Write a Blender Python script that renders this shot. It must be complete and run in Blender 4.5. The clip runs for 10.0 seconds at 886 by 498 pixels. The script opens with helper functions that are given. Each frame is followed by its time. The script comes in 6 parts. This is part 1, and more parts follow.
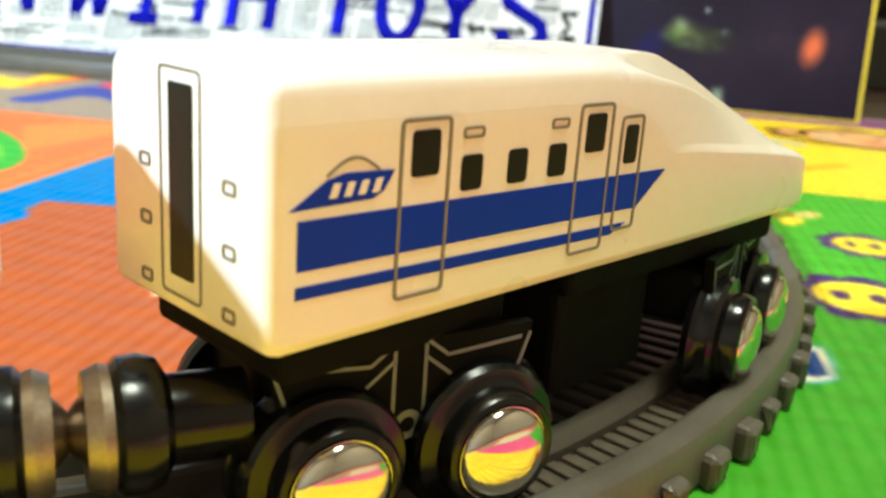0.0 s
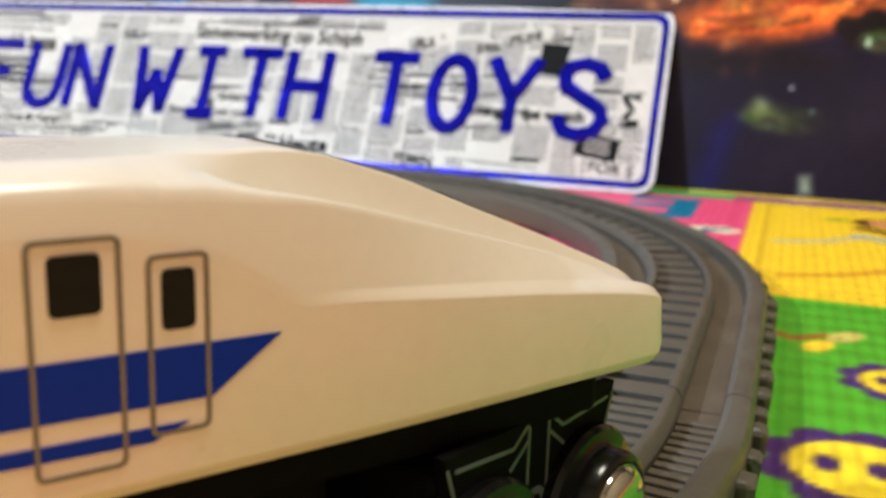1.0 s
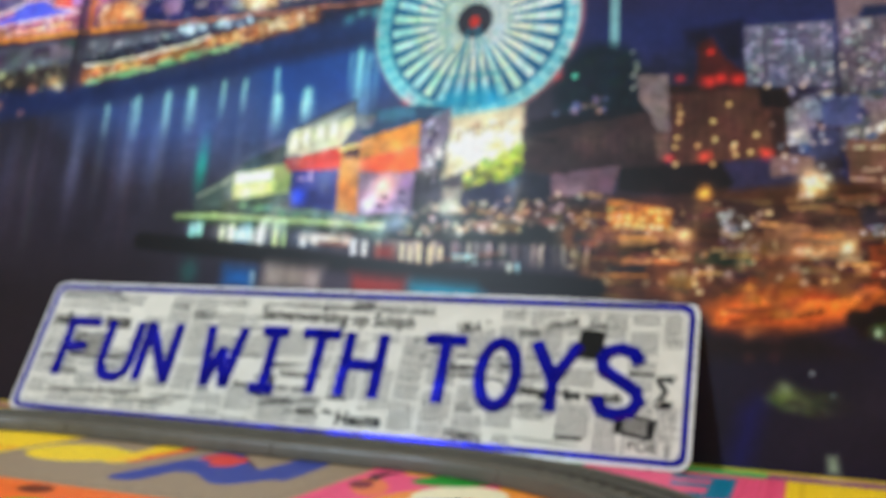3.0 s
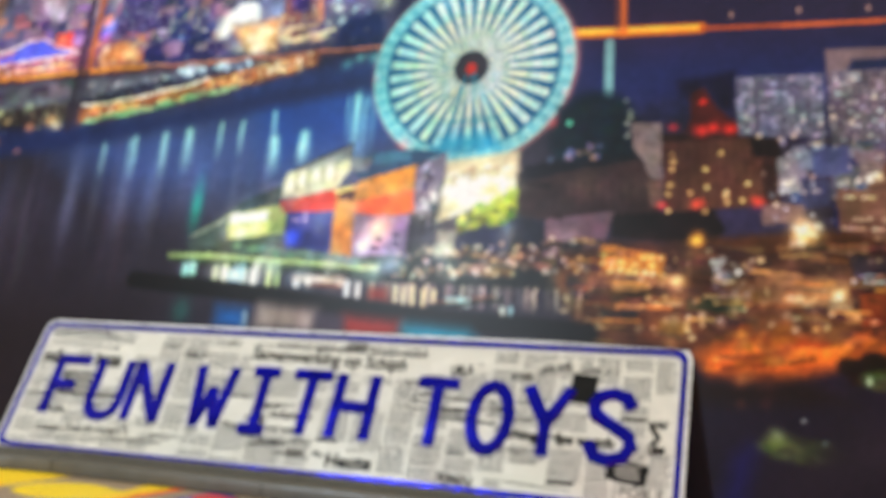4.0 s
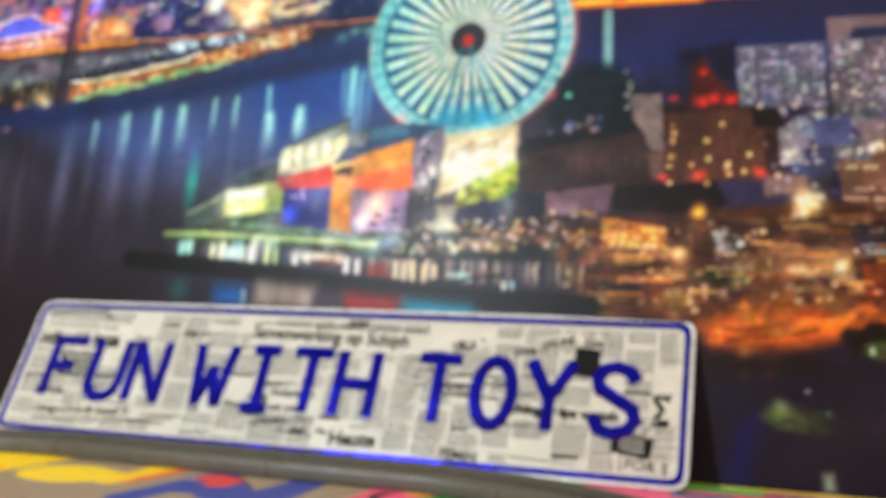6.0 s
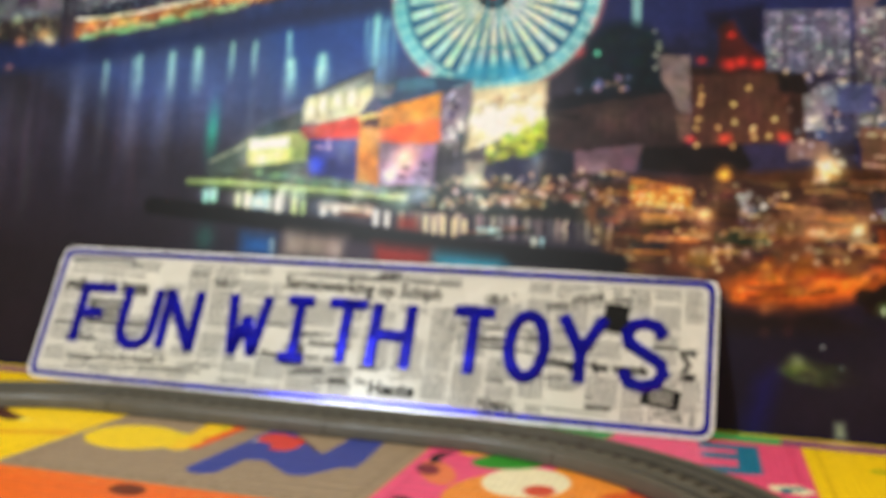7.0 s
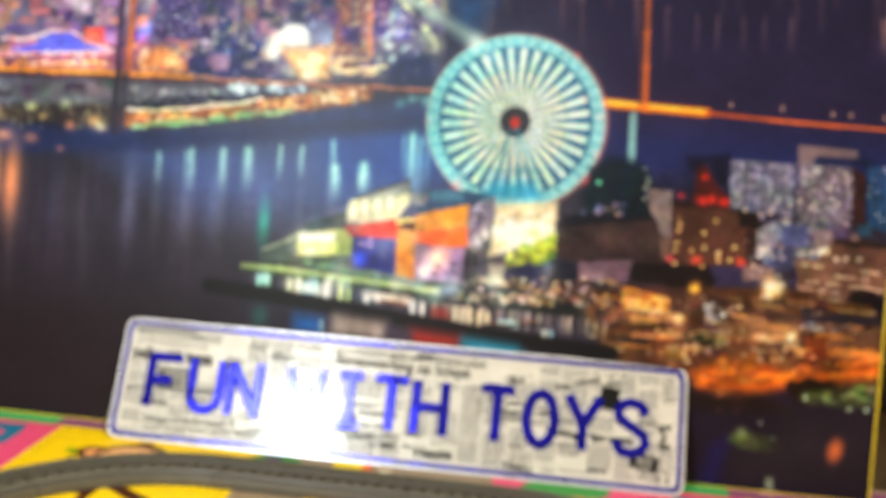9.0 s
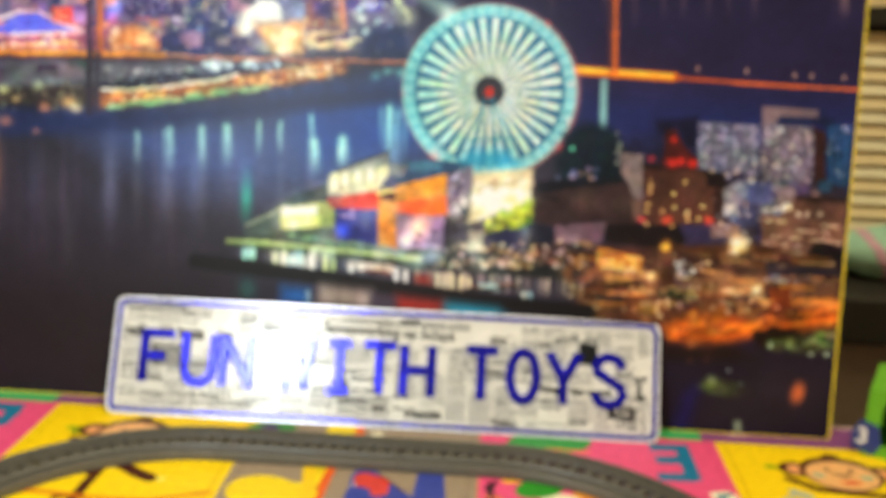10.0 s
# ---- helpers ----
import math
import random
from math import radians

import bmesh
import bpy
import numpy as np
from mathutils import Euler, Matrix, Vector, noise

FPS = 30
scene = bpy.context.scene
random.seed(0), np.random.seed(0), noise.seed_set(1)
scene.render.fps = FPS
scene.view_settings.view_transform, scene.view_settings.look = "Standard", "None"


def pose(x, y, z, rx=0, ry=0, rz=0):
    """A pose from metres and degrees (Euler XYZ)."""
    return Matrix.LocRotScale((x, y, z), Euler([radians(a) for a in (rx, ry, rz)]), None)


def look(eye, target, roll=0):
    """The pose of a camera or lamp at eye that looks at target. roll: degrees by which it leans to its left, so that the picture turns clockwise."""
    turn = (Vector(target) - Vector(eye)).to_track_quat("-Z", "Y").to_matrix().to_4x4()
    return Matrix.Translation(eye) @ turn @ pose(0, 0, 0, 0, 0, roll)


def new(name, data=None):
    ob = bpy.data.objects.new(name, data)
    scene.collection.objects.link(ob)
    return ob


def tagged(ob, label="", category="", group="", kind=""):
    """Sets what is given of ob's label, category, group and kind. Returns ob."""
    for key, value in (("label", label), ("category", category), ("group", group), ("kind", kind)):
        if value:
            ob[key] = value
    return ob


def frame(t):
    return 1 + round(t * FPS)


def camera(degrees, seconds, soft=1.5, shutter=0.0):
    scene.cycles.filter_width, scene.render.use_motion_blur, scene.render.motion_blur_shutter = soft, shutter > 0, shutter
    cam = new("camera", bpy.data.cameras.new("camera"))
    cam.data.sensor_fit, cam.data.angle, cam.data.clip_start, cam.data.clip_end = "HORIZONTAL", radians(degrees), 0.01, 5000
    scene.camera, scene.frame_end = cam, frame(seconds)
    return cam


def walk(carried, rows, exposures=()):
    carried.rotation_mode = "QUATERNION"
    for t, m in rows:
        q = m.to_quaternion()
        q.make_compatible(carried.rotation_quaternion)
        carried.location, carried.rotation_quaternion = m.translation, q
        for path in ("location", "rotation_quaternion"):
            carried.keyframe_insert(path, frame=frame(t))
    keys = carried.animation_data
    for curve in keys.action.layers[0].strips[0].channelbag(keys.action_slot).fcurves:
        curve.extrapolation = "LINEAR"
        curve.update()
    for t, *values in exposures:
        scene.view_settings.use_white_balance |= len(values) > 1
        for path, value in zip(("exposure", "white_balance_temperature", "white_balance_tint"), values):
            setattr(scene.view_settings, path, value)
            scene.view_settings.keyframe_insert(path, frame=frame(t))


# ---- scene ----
# ---------------------------------------------------------------- camera and walk
cam = camera(50.59, 10.0, soft=2.6)
cam.data.dof.use_dof, cam.data.dof.focus_distance, cam.data.dof.aperture_fstop = True, 0.13, 31.0
ROWS = [
    (0.0, 0.1899, -0.6159, 0.0738, 10.95, -16.55, -3.81),
    (0.5, 0.2146, -0.5835, 0.0739, 15.26, -15.46, -4.23),
    (1.0, 0.2397, -0.5511, 0.0740, 20.26, -11.82, -1.77),
    (1.5, 0.2655, -0.5147, 0.0738, 26.00, -7.30, -0.60),
    (2.0, 0.2345, -0.5988, 0.1130, 21.05, -4.92, -0.90),
    (2.5, 0.2361, -0.6008, 0.1035, 21.37, -0.28, -1.21),
    (4.0, 0.2327, -0.6056, 0.0893, 20.36, 6.46, -2.95),
    (4.5, 0.2331, -0.6042, 0.0879, 20.31, 6.94, -2.78),
    (5.0, 0.2332, -0.6046, 0.0891, 20.18, 6.49, -2.46),
    (5.5, 0.2331, -0.6032, 0.0907, 20.39, 5.80, -2.02),
    (7.0, 0.1650, -0.6470, 0.1458, 15.98, -2.67, -1.91),
    (7.5, 0.1305, -0.7001, 0.2486, 13.61, -7.85, -1.33),
    (8.0, 0.0973, -0.7586, 0.3033, 11.78, -8.29, -1.71),
    (8.5, 0.0646, -0.7886, 0.3312, 10.90, -8.33, -2.59),
    (9.0, 0.0335, -0.8097, 0.3398, 6.69, -10.13, -3.69),
    (9.5, 0.0233, -0.8150, 0.3746, 4.65, -13.51, -2.42),
    (10.0, 0.0089, -0.8286, 0.3928, 3.53, -15.17, -2.03),
]
EXPOSURES = [(0.0, 0.74, 4950, -1), (0.5, 0.68, 5150, 8), (1.0, 0.20, 5300, 12), (1.5, -0.12, 5300, 9), (2.0, -0.30, 5050, 4), (2.5, -0.32, 5150, 4), (4.0, -0.12, 5700, 7), (5.5, -0.06, 5800, 7), (7.0, -0.26, 6150, 7), (7.5, -0.30, 6250, 8), (8.2, -0.15, 6350, 8), (8.8, 0.0, 6350, 7), (9.5, 0.1, 6300, 6), (10.0, -0.05, 6300, 5)]
walk(cam, [(t, pose(x, y, z, 90 + pitch, roll, yaw)) for t, x, y, z, yaw, pitch, roll in ROWS], EXPOSURES)

# ---------------------------------------------------------------- light
world = bpy.data.worlds.new("room_air")
world.use_nodes = True
world.node_tree.nodes["Background"].inputs["Color"].default_value = (1.0, 0.85, 0.65, 1)
world.node_tree.nodes["Background"].inputs["Strength"].default_value = 0.02
scene.world = world


def lamp(name, kind, at, power, colour, target=None, **more):
    data = bpy.data.lights.new(name, kind)
    data.energy, data.color = power, colour
    for key, value in more.items():
        if key == "size":
            data.size = value
        else:
            data.shadow_soft_size = value
    ob = new(name, data)
    ob.matrix_world = look(at, target) if target else Matrix.Translation(at)
    return ob


lamp("work_lamp_light", "POINT", (-0.379, -0.847, 0.517), 25.0, (0.93, 0.98, 1.0), radius=0.018)
lamp("ceiling_light", "AREA", (0.55, -0.45, 2.28), 37.0, (1.0, 0.85, 0.54), (0.4, -0.4, 0.0), size=0.5)


# ---------------------------------------------------------------- materials
def surface(name, colour, rough=0.5, metal=0.0, vary=0.12, grain=60.0, bump=0.1, bump_scale=None, coat=0.0, spec=0.5):
    """A node material: base colour with two scales of variation and a fine relief."""
    m = bpy.data.materials.new(name)
    m.use_nodes = True
    nt = m.node_tree
    b = nt.nodes["Principled BSDF"]
    tex = nt.nodes.new("ShaderNodeTexCoord")
    fine, broad = nt.nodes.new("ShaderNodeTexNoise"), nt.nodes.new("ShaderNodeTexNoise")
    fine.inputs["Scale"].default_value, broad.inputs["Scale"].default_value = grain * 8, grain
    fine.inputs["Detail"].default_value = 5
    for n in (fine, broad):
        nt.links.new(tex.outputs["Object"], n.inputs["Vector"])
    add = nt.nodes.new("ShaderNodeMath")
    add.operation = "ADD"
    nt.links.new(fine.outputs["Fac"], add.inputs[0])
    nt.links.new(broad.outputs["Fac"], add.inputs[1])
    ramp = nt.nodes.new("ShaderNodeMapRange")
    ramp.inputs["From Min"].default_value, ramp.inputs["From Max"].default_value = 0.6, 1.4
    ramp.inputs["To Min"].default_value, ramp.inputs["To Max"].default_value = 1 - vary, 1 + vary
    nt.links.new(add.outputs[0], ramp.inputs["Value"])
    mul = nt.nodes.new("ShaderNodeVectorMath")
    mul.operation = "SCALE"
    mul.inputs[0].default_value = colour[:3]
    nt.links.new(ramp.outputs["Result"], mul.inputs["Scale"])
    nt.links.new(mul.outputs[0], b.inputs["Base Color"])
    rr = nt.nodes.new("ShaderNodeMapRange")
    rr.inputs["From Min"].default_value, rr.inputs["From Max"].default_value = 0.3, 0.7
    rr.inputs["To Min"].default_value, rr.inputs["To Max"].default_value = max(rough - 0.07, 0.03), min(rough + 0.07, 1)
    nt.links.new(broad.outputs["Fac"], rr.inputs["Value"])
    nt.links.new(rr.outputs["Result"], b.inputs["Roughness"])
    b.inputs["Metallic"].default_value = metal
    b.inputs["Coat Weight"].default_value = coat
    b.inputs["Coat Roughness"].default_value = 0.12
    b.inputs["Specular IOR Level"].default_value = spec
    if bump:
        bm = nt.nodes.new("ShaderNodeBump")
        bm.inputs["Strength"].default_value = bump
        bm.inputs["Distance"].default_value = 0.0004
        src = fine
        if bump_scale:
            src = nt.nodes.new("ShaderNodeTexNoise")
            src.inputs["Scale"].default_value = bump_scale
            nt.links.new(tex.outputs["Object"], src.inputs["Vector"])
        nt.links.new(src.outputs["Fac"], bm.inputs["Height"])
        nt.links.new(bm.outputs["Normal"], b.inputs["Normal"])
    return m


def printed(name, rough, ribs=False, spec=0.5, coat=0.0):
    """A printed surface: its colour is the print stored on the mesh, with paper or foam grain."""
    m = bpy.data.materials.new(name)
    m.use_nodes = True
    nt = m.node_tree
    b = nt.nodes["Principled BSDF"]
    ink = nt.nodes.new("ShaderNodeVertexColor")
    ink.layer_name = "print"
    tex = nt.nodes.new("ShaderNodeTexCoord")
    noise_node = nt.nodes.new("ShaderNodeTexNoise")
    noise_node.inputs["Scale"].default_value = 300 if not ribs else 140
    noise_node.inputs["Detail"].default_value = 4
    nt.links.new(tex.outputs["Object"], noise_node.inputs["Vector"])
    ramp = nt.nodes.new("ShaderNodeMapRange")
    ramp.inputs["From Min"].default_value, ramp.inputs["From Max"].default_value = 0.3, 0.7
    ramp.inputs["To Min"].default_value, ramp.inputs["To Max"].default_value = 0.88, 1.08
    nt.links.new(noise_node.outputs["Fac"], ramp.inputs["Value"])
    mul = nt.nodes.new("ShaderNodeVectorMath")
    mul.operation = "SCALE"
    nt.links.new(ink.outputs["Color"], mul.inputs[0])
    nt.links.new(ramp.outputs["Result"], mul.inputs["Scale"])
    nt.links.new(mul.outputs[0], b.inputs["Base Color"])
    b.inputs["Roughness"].default_value = rough
    b.inputs["Specular IOR Level"].default_value = spec
    b.inputs["Coat Weight"].default_value = coat
    bm = nt.nodes.new("ShaderNodeBump")
    bm.inputs["Distance"].default_value = 0.0006
    bm.inputs["Strength"].default_value = 0.08
    height = noise_node.outputs["Fac"]
    if ribs:
        bm.inputs["Strength"].default_value = 0.75
        wave = nt.nodes.new("ShaderNodeTexWave")
        wave.bands_direction = "X"
        wave.inputs["Scale"].default_value = 75
        wave.inputs["Distortion"].default_value = 0.6
        wave2 = nt.nodes.new("ShaderNodeTexWave")
        wave2.bands_direction = "Y"
        wave2.inputs["Scale"].default_value = 26
        wave2.inputs["Distortion"].default_value = 0.8
        for w in (wave, wave2):
            nt.links.new(tex.outputs["Object"], w.inputs["Vector"])
        s = nt.nodes.new("ShaderNodeMath")
        s.operation = "ADD"
        nt.links.new(wave.outputs["Fac"], s.inputs[0])
        nt.links.new(wave2.outputs["Fac"], s.inputs[1])
        height = s.outputs[0]
    nt.links.new(height, bm.inputs["Height"])
    nt.links.new(bm.outputs["Normal"], b.inputs["Normal"])
    return m


M_PRINT = printed("poster_paper", 0.44, spec=0.25)
M_MAT = printed("foam_mat_print", 0.42, ribs=True, spec=0.35)
M_FOAM = surface("foam_white", (0.62, 0.60, 0.55), 0.7)
M_YELLOW = surface("yellow_card_edge", (0.90, 0.68, 0.04), 0.5)
M_TRACK = surface("grey_track_plastic", (0.098, 0.087, 0.066), 0.42, vary=0.16, grain=90, bump=0.12)
# Groove plastic: browner and a little darker than the rest of the track.
M_TRACK_GROOVE = surface("brown_groove_plastic", (0.098, 0.078, 0.052), 0.5, vary=0.2, grain=70, bump=0.2)
M_CREAM = surface("cream_paint", (0.84, 0.745, 0.63), 0.33, vary=0.03, grain=90, bump=0.04, coat=0.35)
M_BLUE = surface("blue_print", (0.004, 0.030, 0.42), 0.5, vary=0.06, grain=200, bump=0.03, spec=0.15)
M_LINE = surface("grey_brown_line_print", (0.21, 0.175, 0.12), 0.5, vary=0.1, grain=300, bump=0)
M_GLASS = surface("dark_window_print", (0.012, 0.012, 0.008), 0.4, vary=0.2, grain=400, bump=0, spec=0.12)
M_BLACK = surface("black_plastic", (0.004, 0.004, 0.004), 0.2, vary=0.2, grain=150, bump=0.04, spec=0.35)
M_MATTE = surface("black_wood", (0.003, 0.003, 0.003), 0.7, vary=0.25, grain=150, bump=0.1, spec=0.08)
M_SILVER = surface("silver_line_print", (0.12, 0.14, 0.15), 0.4, metal=0.2, vary=0.1, grain=300, bump=0)
M_CHROME = surface("chrome", (0.60, 0.57, 0.48), 0.10, metal=1.0, vary=0.03, grain=200, bump=0)
M_BRASS = surface("dull_brass", (0.30, 0.245, 0.18), 0.38, metal=1.0, vary=0.25, grain=250, bump=0.1)
M_PLATE = surface("white_plate_film", (0.74, 0.72, 0.66), 0.24, metal=0.0, vary=0.07, grain=60, bump=0.03, coat=0.55)
M_EDGE = surface("pressed_white_edge", (0.82, 0.82, 0.82), 0.3, metal=0.2, vary=0.05, grain=80, bump=0.03)
M_FOIL = surface("blue_foil", (0.003, 0.003, 0.54), 0.17, metal=0.6, vary=0.40, grain=80, bump=0.34, coat=0.5)
M_INK = surface("newsprint_ink", (0.012, 0.012, 0.012), 0.6, vary=0.3, grain=200, bump=0, spec=0.08)
M_GREYINK = surface("faint_newsprint_ink", (0.20, 0.20, 0.195), 0.6, vary=0.15, grain=200, bump=0, spec=0.1)
M_FLOOR = surface("dark_wood_floor", (0.045, 0.025, 0.014), 0.4, vary=0.35, grain=14, bump=0.2)
M_WALL = surface("warm_cream_wall", (0.62, 0.51, 0.37), 0.8, vary=0.05, grain=4, bump=0.1)
M_CEIL = surface("cream_ceiling", (0.60, 0.54, 0.45), 0.85, vary=0.04, grain=4, bump=0.1)
M_SLAT = surface("beige_blind", (0.88, 0.72, 0.44), 0.6, vary=0.1, grain=20, bump=0.1)
M_SLAT2 = surface("pale_blind", (0.90, 0.82, 0.60), 0.6, vary=0.1, grain=20, bump=0.1)
M_RAIL = surface("dark_rail", (0.02, 0.017, 0.014), 0.5)
M_TEAL = surface("mint_fabric", (0.36, 0.60, 0.47), 0.9, vary=0.2, grain=60, bump=0.5)
M_PINKF = surface("mauve_fabric", (0.62, 0.36, 0.48), 0.9, vary=0.2, grain=60, bump=0.5)
M_GREENBOX = surface("green_card", (0.13, 0.42, 0.015), 0.4, vary=0.06, grain=60, bump=0.03)
M_BADGE = surface("blue_badge", (0.015, 0.04, 0.22), 0.4, bump=0)
M_WHITE = surface("white_ink", (0.8, 0.8, 0.8), 0.5, bump=0)
M_CLEAR = bpy.data.materials.new("clear_film")
M_CLEAR.use_nodes = True
_b = M_CLEAR.node_tree.nodes["Principled BSDF"]
_b.inputs["Transmission Weight"].default_value, _b.inputs["Roughness"].default_value, _b.inputs["IOR"].default_value = 1.0, 0.06, 1.1


# ---------------------------------------------------------------- mesh helpers
def part(name, bm, material, parent=None, label="", smooth=False):
    me = bpy.data.meshes.new(name)
    bm.normal_update()
    bm.to_mesh(me)
    bm.free()
    me.materials.append(material)
    if smooth:
        for poly in me.polygons:
            poly.use_smooth = True
        me.set_sharp_from_angle(angle=radians(32))
    ob = new(name, me)
    if parent is not None:
        ob.parent = parent
    if label:
        ob["label"] = label
    return ob


def thing(name, label, category, at=None, group="", kind=""):
    ob = new(name)
    if at is not None:
        ob.matrix_world = at
    return tagged(ob, label, category, group, kind)


def box(bm, x0, x1, y0, y1, z0, z1, m=None, bevel=0.0):
    g = bmesh.ops.create_cube(bm, size=1)
    mat = Matrix.Translation(((x0 + x1) / 2, (y0 + y1) / 2, (z0 + z1) / 2)) @ Matrix.Diagonal((x1 - x0, y1 - y0, z1 - z0, 1))
    bmesh.ops.transform(bm, matrix=(m @ mat) if m else mat, verts=g["verts"])
    if bevel:
        edges = {e for v in g["verts"] for e in v.link_edges}
        bmesh.ops.bevel(bm, geom=list(edges), offset=bevel, segments=2, affect="EDGES", profile=0.5)


def boxed(name, dims, material, parent=None, label="", bevel=0.0, m=None):
    bm = bmesh.new()
    box(bm, *dims, m=m, bevel=bevel)
    return part(name, bm, material, parent, label)


def round_poly(points, radii, n=4):
    """Corners of a closed polygon replaced by arcs."""
    out = []
    k = len(points)
    for i in range(k):
        p = Vector(points[i])
        a, b = Vector(points[i - 1]) - p, Vector(points[(i + 1) % k]) - p
        r = radii[i] if isinstance(radii, (list, tuple)) else radii
        if r <= 0:
            out.append(p)
            continue
        half = a.angle(b) / 2
        d = min(r / max(math.tan(half), 1e-6), a.length * 0.49, b.length * 0.49)
        p0, p1 = p + a.normalized() * d, p + b.normalized() * d
        for j in range(n + 1):
            t = j / n
            out.append(p0 * (1 - t) ** 2 + p * 2 * t * (1 - t) + p1 * t * t)
    return out


def plate_of(bm, outline, thick, m=Matrix(), holes=None):
    """A flat piece from a 2D outline in the xy plane of m, from z = 0 to thick."""
    top = [bm.verts.new(m @ Vector((p[0], p[1], thick))) for p in outline]
    bot = [bm.verts.new(m @ Vector((p[0], p[1], 0))) for p in outline]
    bm.faces.new(top)
    bm.faces.new(list(reversed(bot)))
    k = len(outline)
    for i in range(k):
        bm.faces.new((top[i - 1], bot[i - 1], bot[i], top[i]))


def ring_of(bm, outer, inner, thick, m=Matrix()):
    """A flat ring between two outlines with the same number of points."""
    k = len(outer)
    rows = [[bm.verts.new(m @ Vector((p[0], p[1], z))) for p in line] for line, z in ((outer, 0), (outer, thick), (inner, thick), (inner, 0))]
    for a, b in zip(rows, rows[1:]):
        for i in range(k):
            bm.faces.new((a[i - 1], a[i], b[i], b[i - 1]))


def rect(x0, x1, y0, y1, r=0.0, n=4):
    pts = [(x0, y0), (x1, y0), (x1, y1), (x0, y1)]
    return round_poly([Vector(p) for p in pts], r, n) if r else [Vector(p) for p in pts]


def lathe(bm, profile, n=32, m=Matrix()):
    """Turns (radius, height) round the z axis of m; radius 0 closes an end."""
    rows = []
    for r, z in profile:
        if r < 1e-7:
            rows.append([bm.verts.new(m @ Vector((0, 0, z)))])
        else:
            rows.append([bm.verts.new(m @ Vector((r * math.cos(2 * math.pi * i / n), r * math.sin(2 * math.pi * i / n), z))) for i in range(n)])
    for a, b in zip(rows, rows[1:]):
        for i in range(n):
            j = (i + 1) % n
            if len(a) == 1:
                bm.faces.new((a[0], b[i], b[j]))
            elif len(b) == 1:
                bm.faces.new((a[i], b[0], a[j]))
            else:
                bm.faces.new((a[i], b[i], b[j], a[j]))


# ---------------------------------------------------------------- print painter
class Canvas:
    """A print, painted cell by cell on a flat sheet of x0..x1 by y0..y1 metres."""

    def __init__(self, x0, x1, y0, y1, cell, colour):
        self.x0, self.y0, self.cell = x0, y0, cell
        self.nx, self.ny = int(round((x1 - x0) / cell)) + 1, int(round((y1 - y0) / cell)) + 1
        self.img = np.empty((self.ny, self.nx, 3))
        self.img[:] = colour
        self.gx = x0 + cell * np.arange(self.nx)
        self.gy = y0 + cell * np.arange(self.ny)

    def window(self, x0, x1, y0, y1, pad):
        i0, i1 = np.searchsorted(self.gx, (x0 - pad, x1 + pad))
        j0, j1 = np.searchsorted(self.gy, (y0 - pad, y1 + pad))
        xx, yy = np.meshgrid(self.gx[i0:i1], self.gy[j0:j1])
        return slice(j0, j1), slice(i0, i1), xx, yy

    def blend(self, js, is_, cover, colour):
        a = np.clip(cover, 0, 1)[..., None]
        self.img[js, is_] = self.img[js, is_] * (1 - a) + np.asarray(colour) * a

    def poly(self, pts, colour, soft=None, alpha=1.0):
        """Any polygon, its edge spread over soft metres."""
        soft = soft or self.cell
        p = np.asarray(pts, float)
        js, is_, xx, yy = self.window(p[:, 0].min(), p[:, 0].max(), p[:, 1].min(), p[:, 1].max(), soft)
        if xx.size == 0:
            return
        inside = np.zeros(xx.shape, bool)
        dist = np.full(xx.shape, 1e9)
        for (ax, ay), (bx, by) in zip(p, np.roll(p, -1, axis=0)):
            cross = (ay > yy) != (by > yy)
            with np.errstate(divide="ignore", invalid="ignore"):
                inside ^= cross & (xx < (bx - ax) * (yy - ay) / (by - ay) + ax)
            dx, dy = bx - ax, by - ay
            t = np.clip(((xx - ax) * dx + (yy - ay) * dy) / (dx * dx + dy * dy + 1e-18), 0, 1)
            dist = np.minimum(dist, np.hypot(xx - ax - t * dx, yy - ay - t * dy))
        self.blend(js, is_, alpha * (0.5 + np.where(inside, dist, -dist) / soft), colour)

    def oval(self, x, y, rx, ry, colour, soft=None, alpha=1.0, turn=0.0):
        soft = soft or self.cell
        r = max(rx, ry)
        js, is_, xx, yy = self.window(x - r, x + r, y - r, y + r, soft)
        c, s = math.cos(radians(turn)), math.sin(radians(turn))
        u, v = (xx - x) * c + (yy - y) * s, -(xx - x) * s + (yy - y) * c
        d = (1 - np.hypot(u / rx, v / ry)) * min(rx, ry)
        self.blend(js, is_, alpha * (0.5 + d / soft), colour)

    def line(self, pts, width, colour, soft=None, alpha=1.0):
        soft = soft or self.cell
        for (ax, ay), (bx, by) in zip(pts, pts[1:]):
            js, is_, xx, yy = self.window(min(ax, bx), max(ax, bx), min(ay, by), max(ay, by), width + soft)
            dx, dy = bx - ax, by - ay
            t = np.clip(((xx - ax) * dx + (yy - ay) * dy) / (dx * dx + dy * dy + 1e-18), 0, 1)
            self.blend(js, is_, alpha * (0.5 + (width / 2 - np.hypot(xx - ax - t * dx, yy - ay - t * dy)) / soft), colour)

    def glow(self, x, y, rx, ry, colour, power=1.0):
        """Photographed light: added to what lies under it."""
        js, is_, xx, yy = self.window(x - 3 * rx, x + 3 * rx, y - 3 * ry, y + 3 * ry, 0)
        g = np.exp(-((xx - x) / rx) ** 2 - ((yy - y) / ry) ** 2)[..., None] * power
        self.img[js, is_] += g * np.asarray(colour) * np.clip(1.08 - self.img[js, is_], 0, 1)

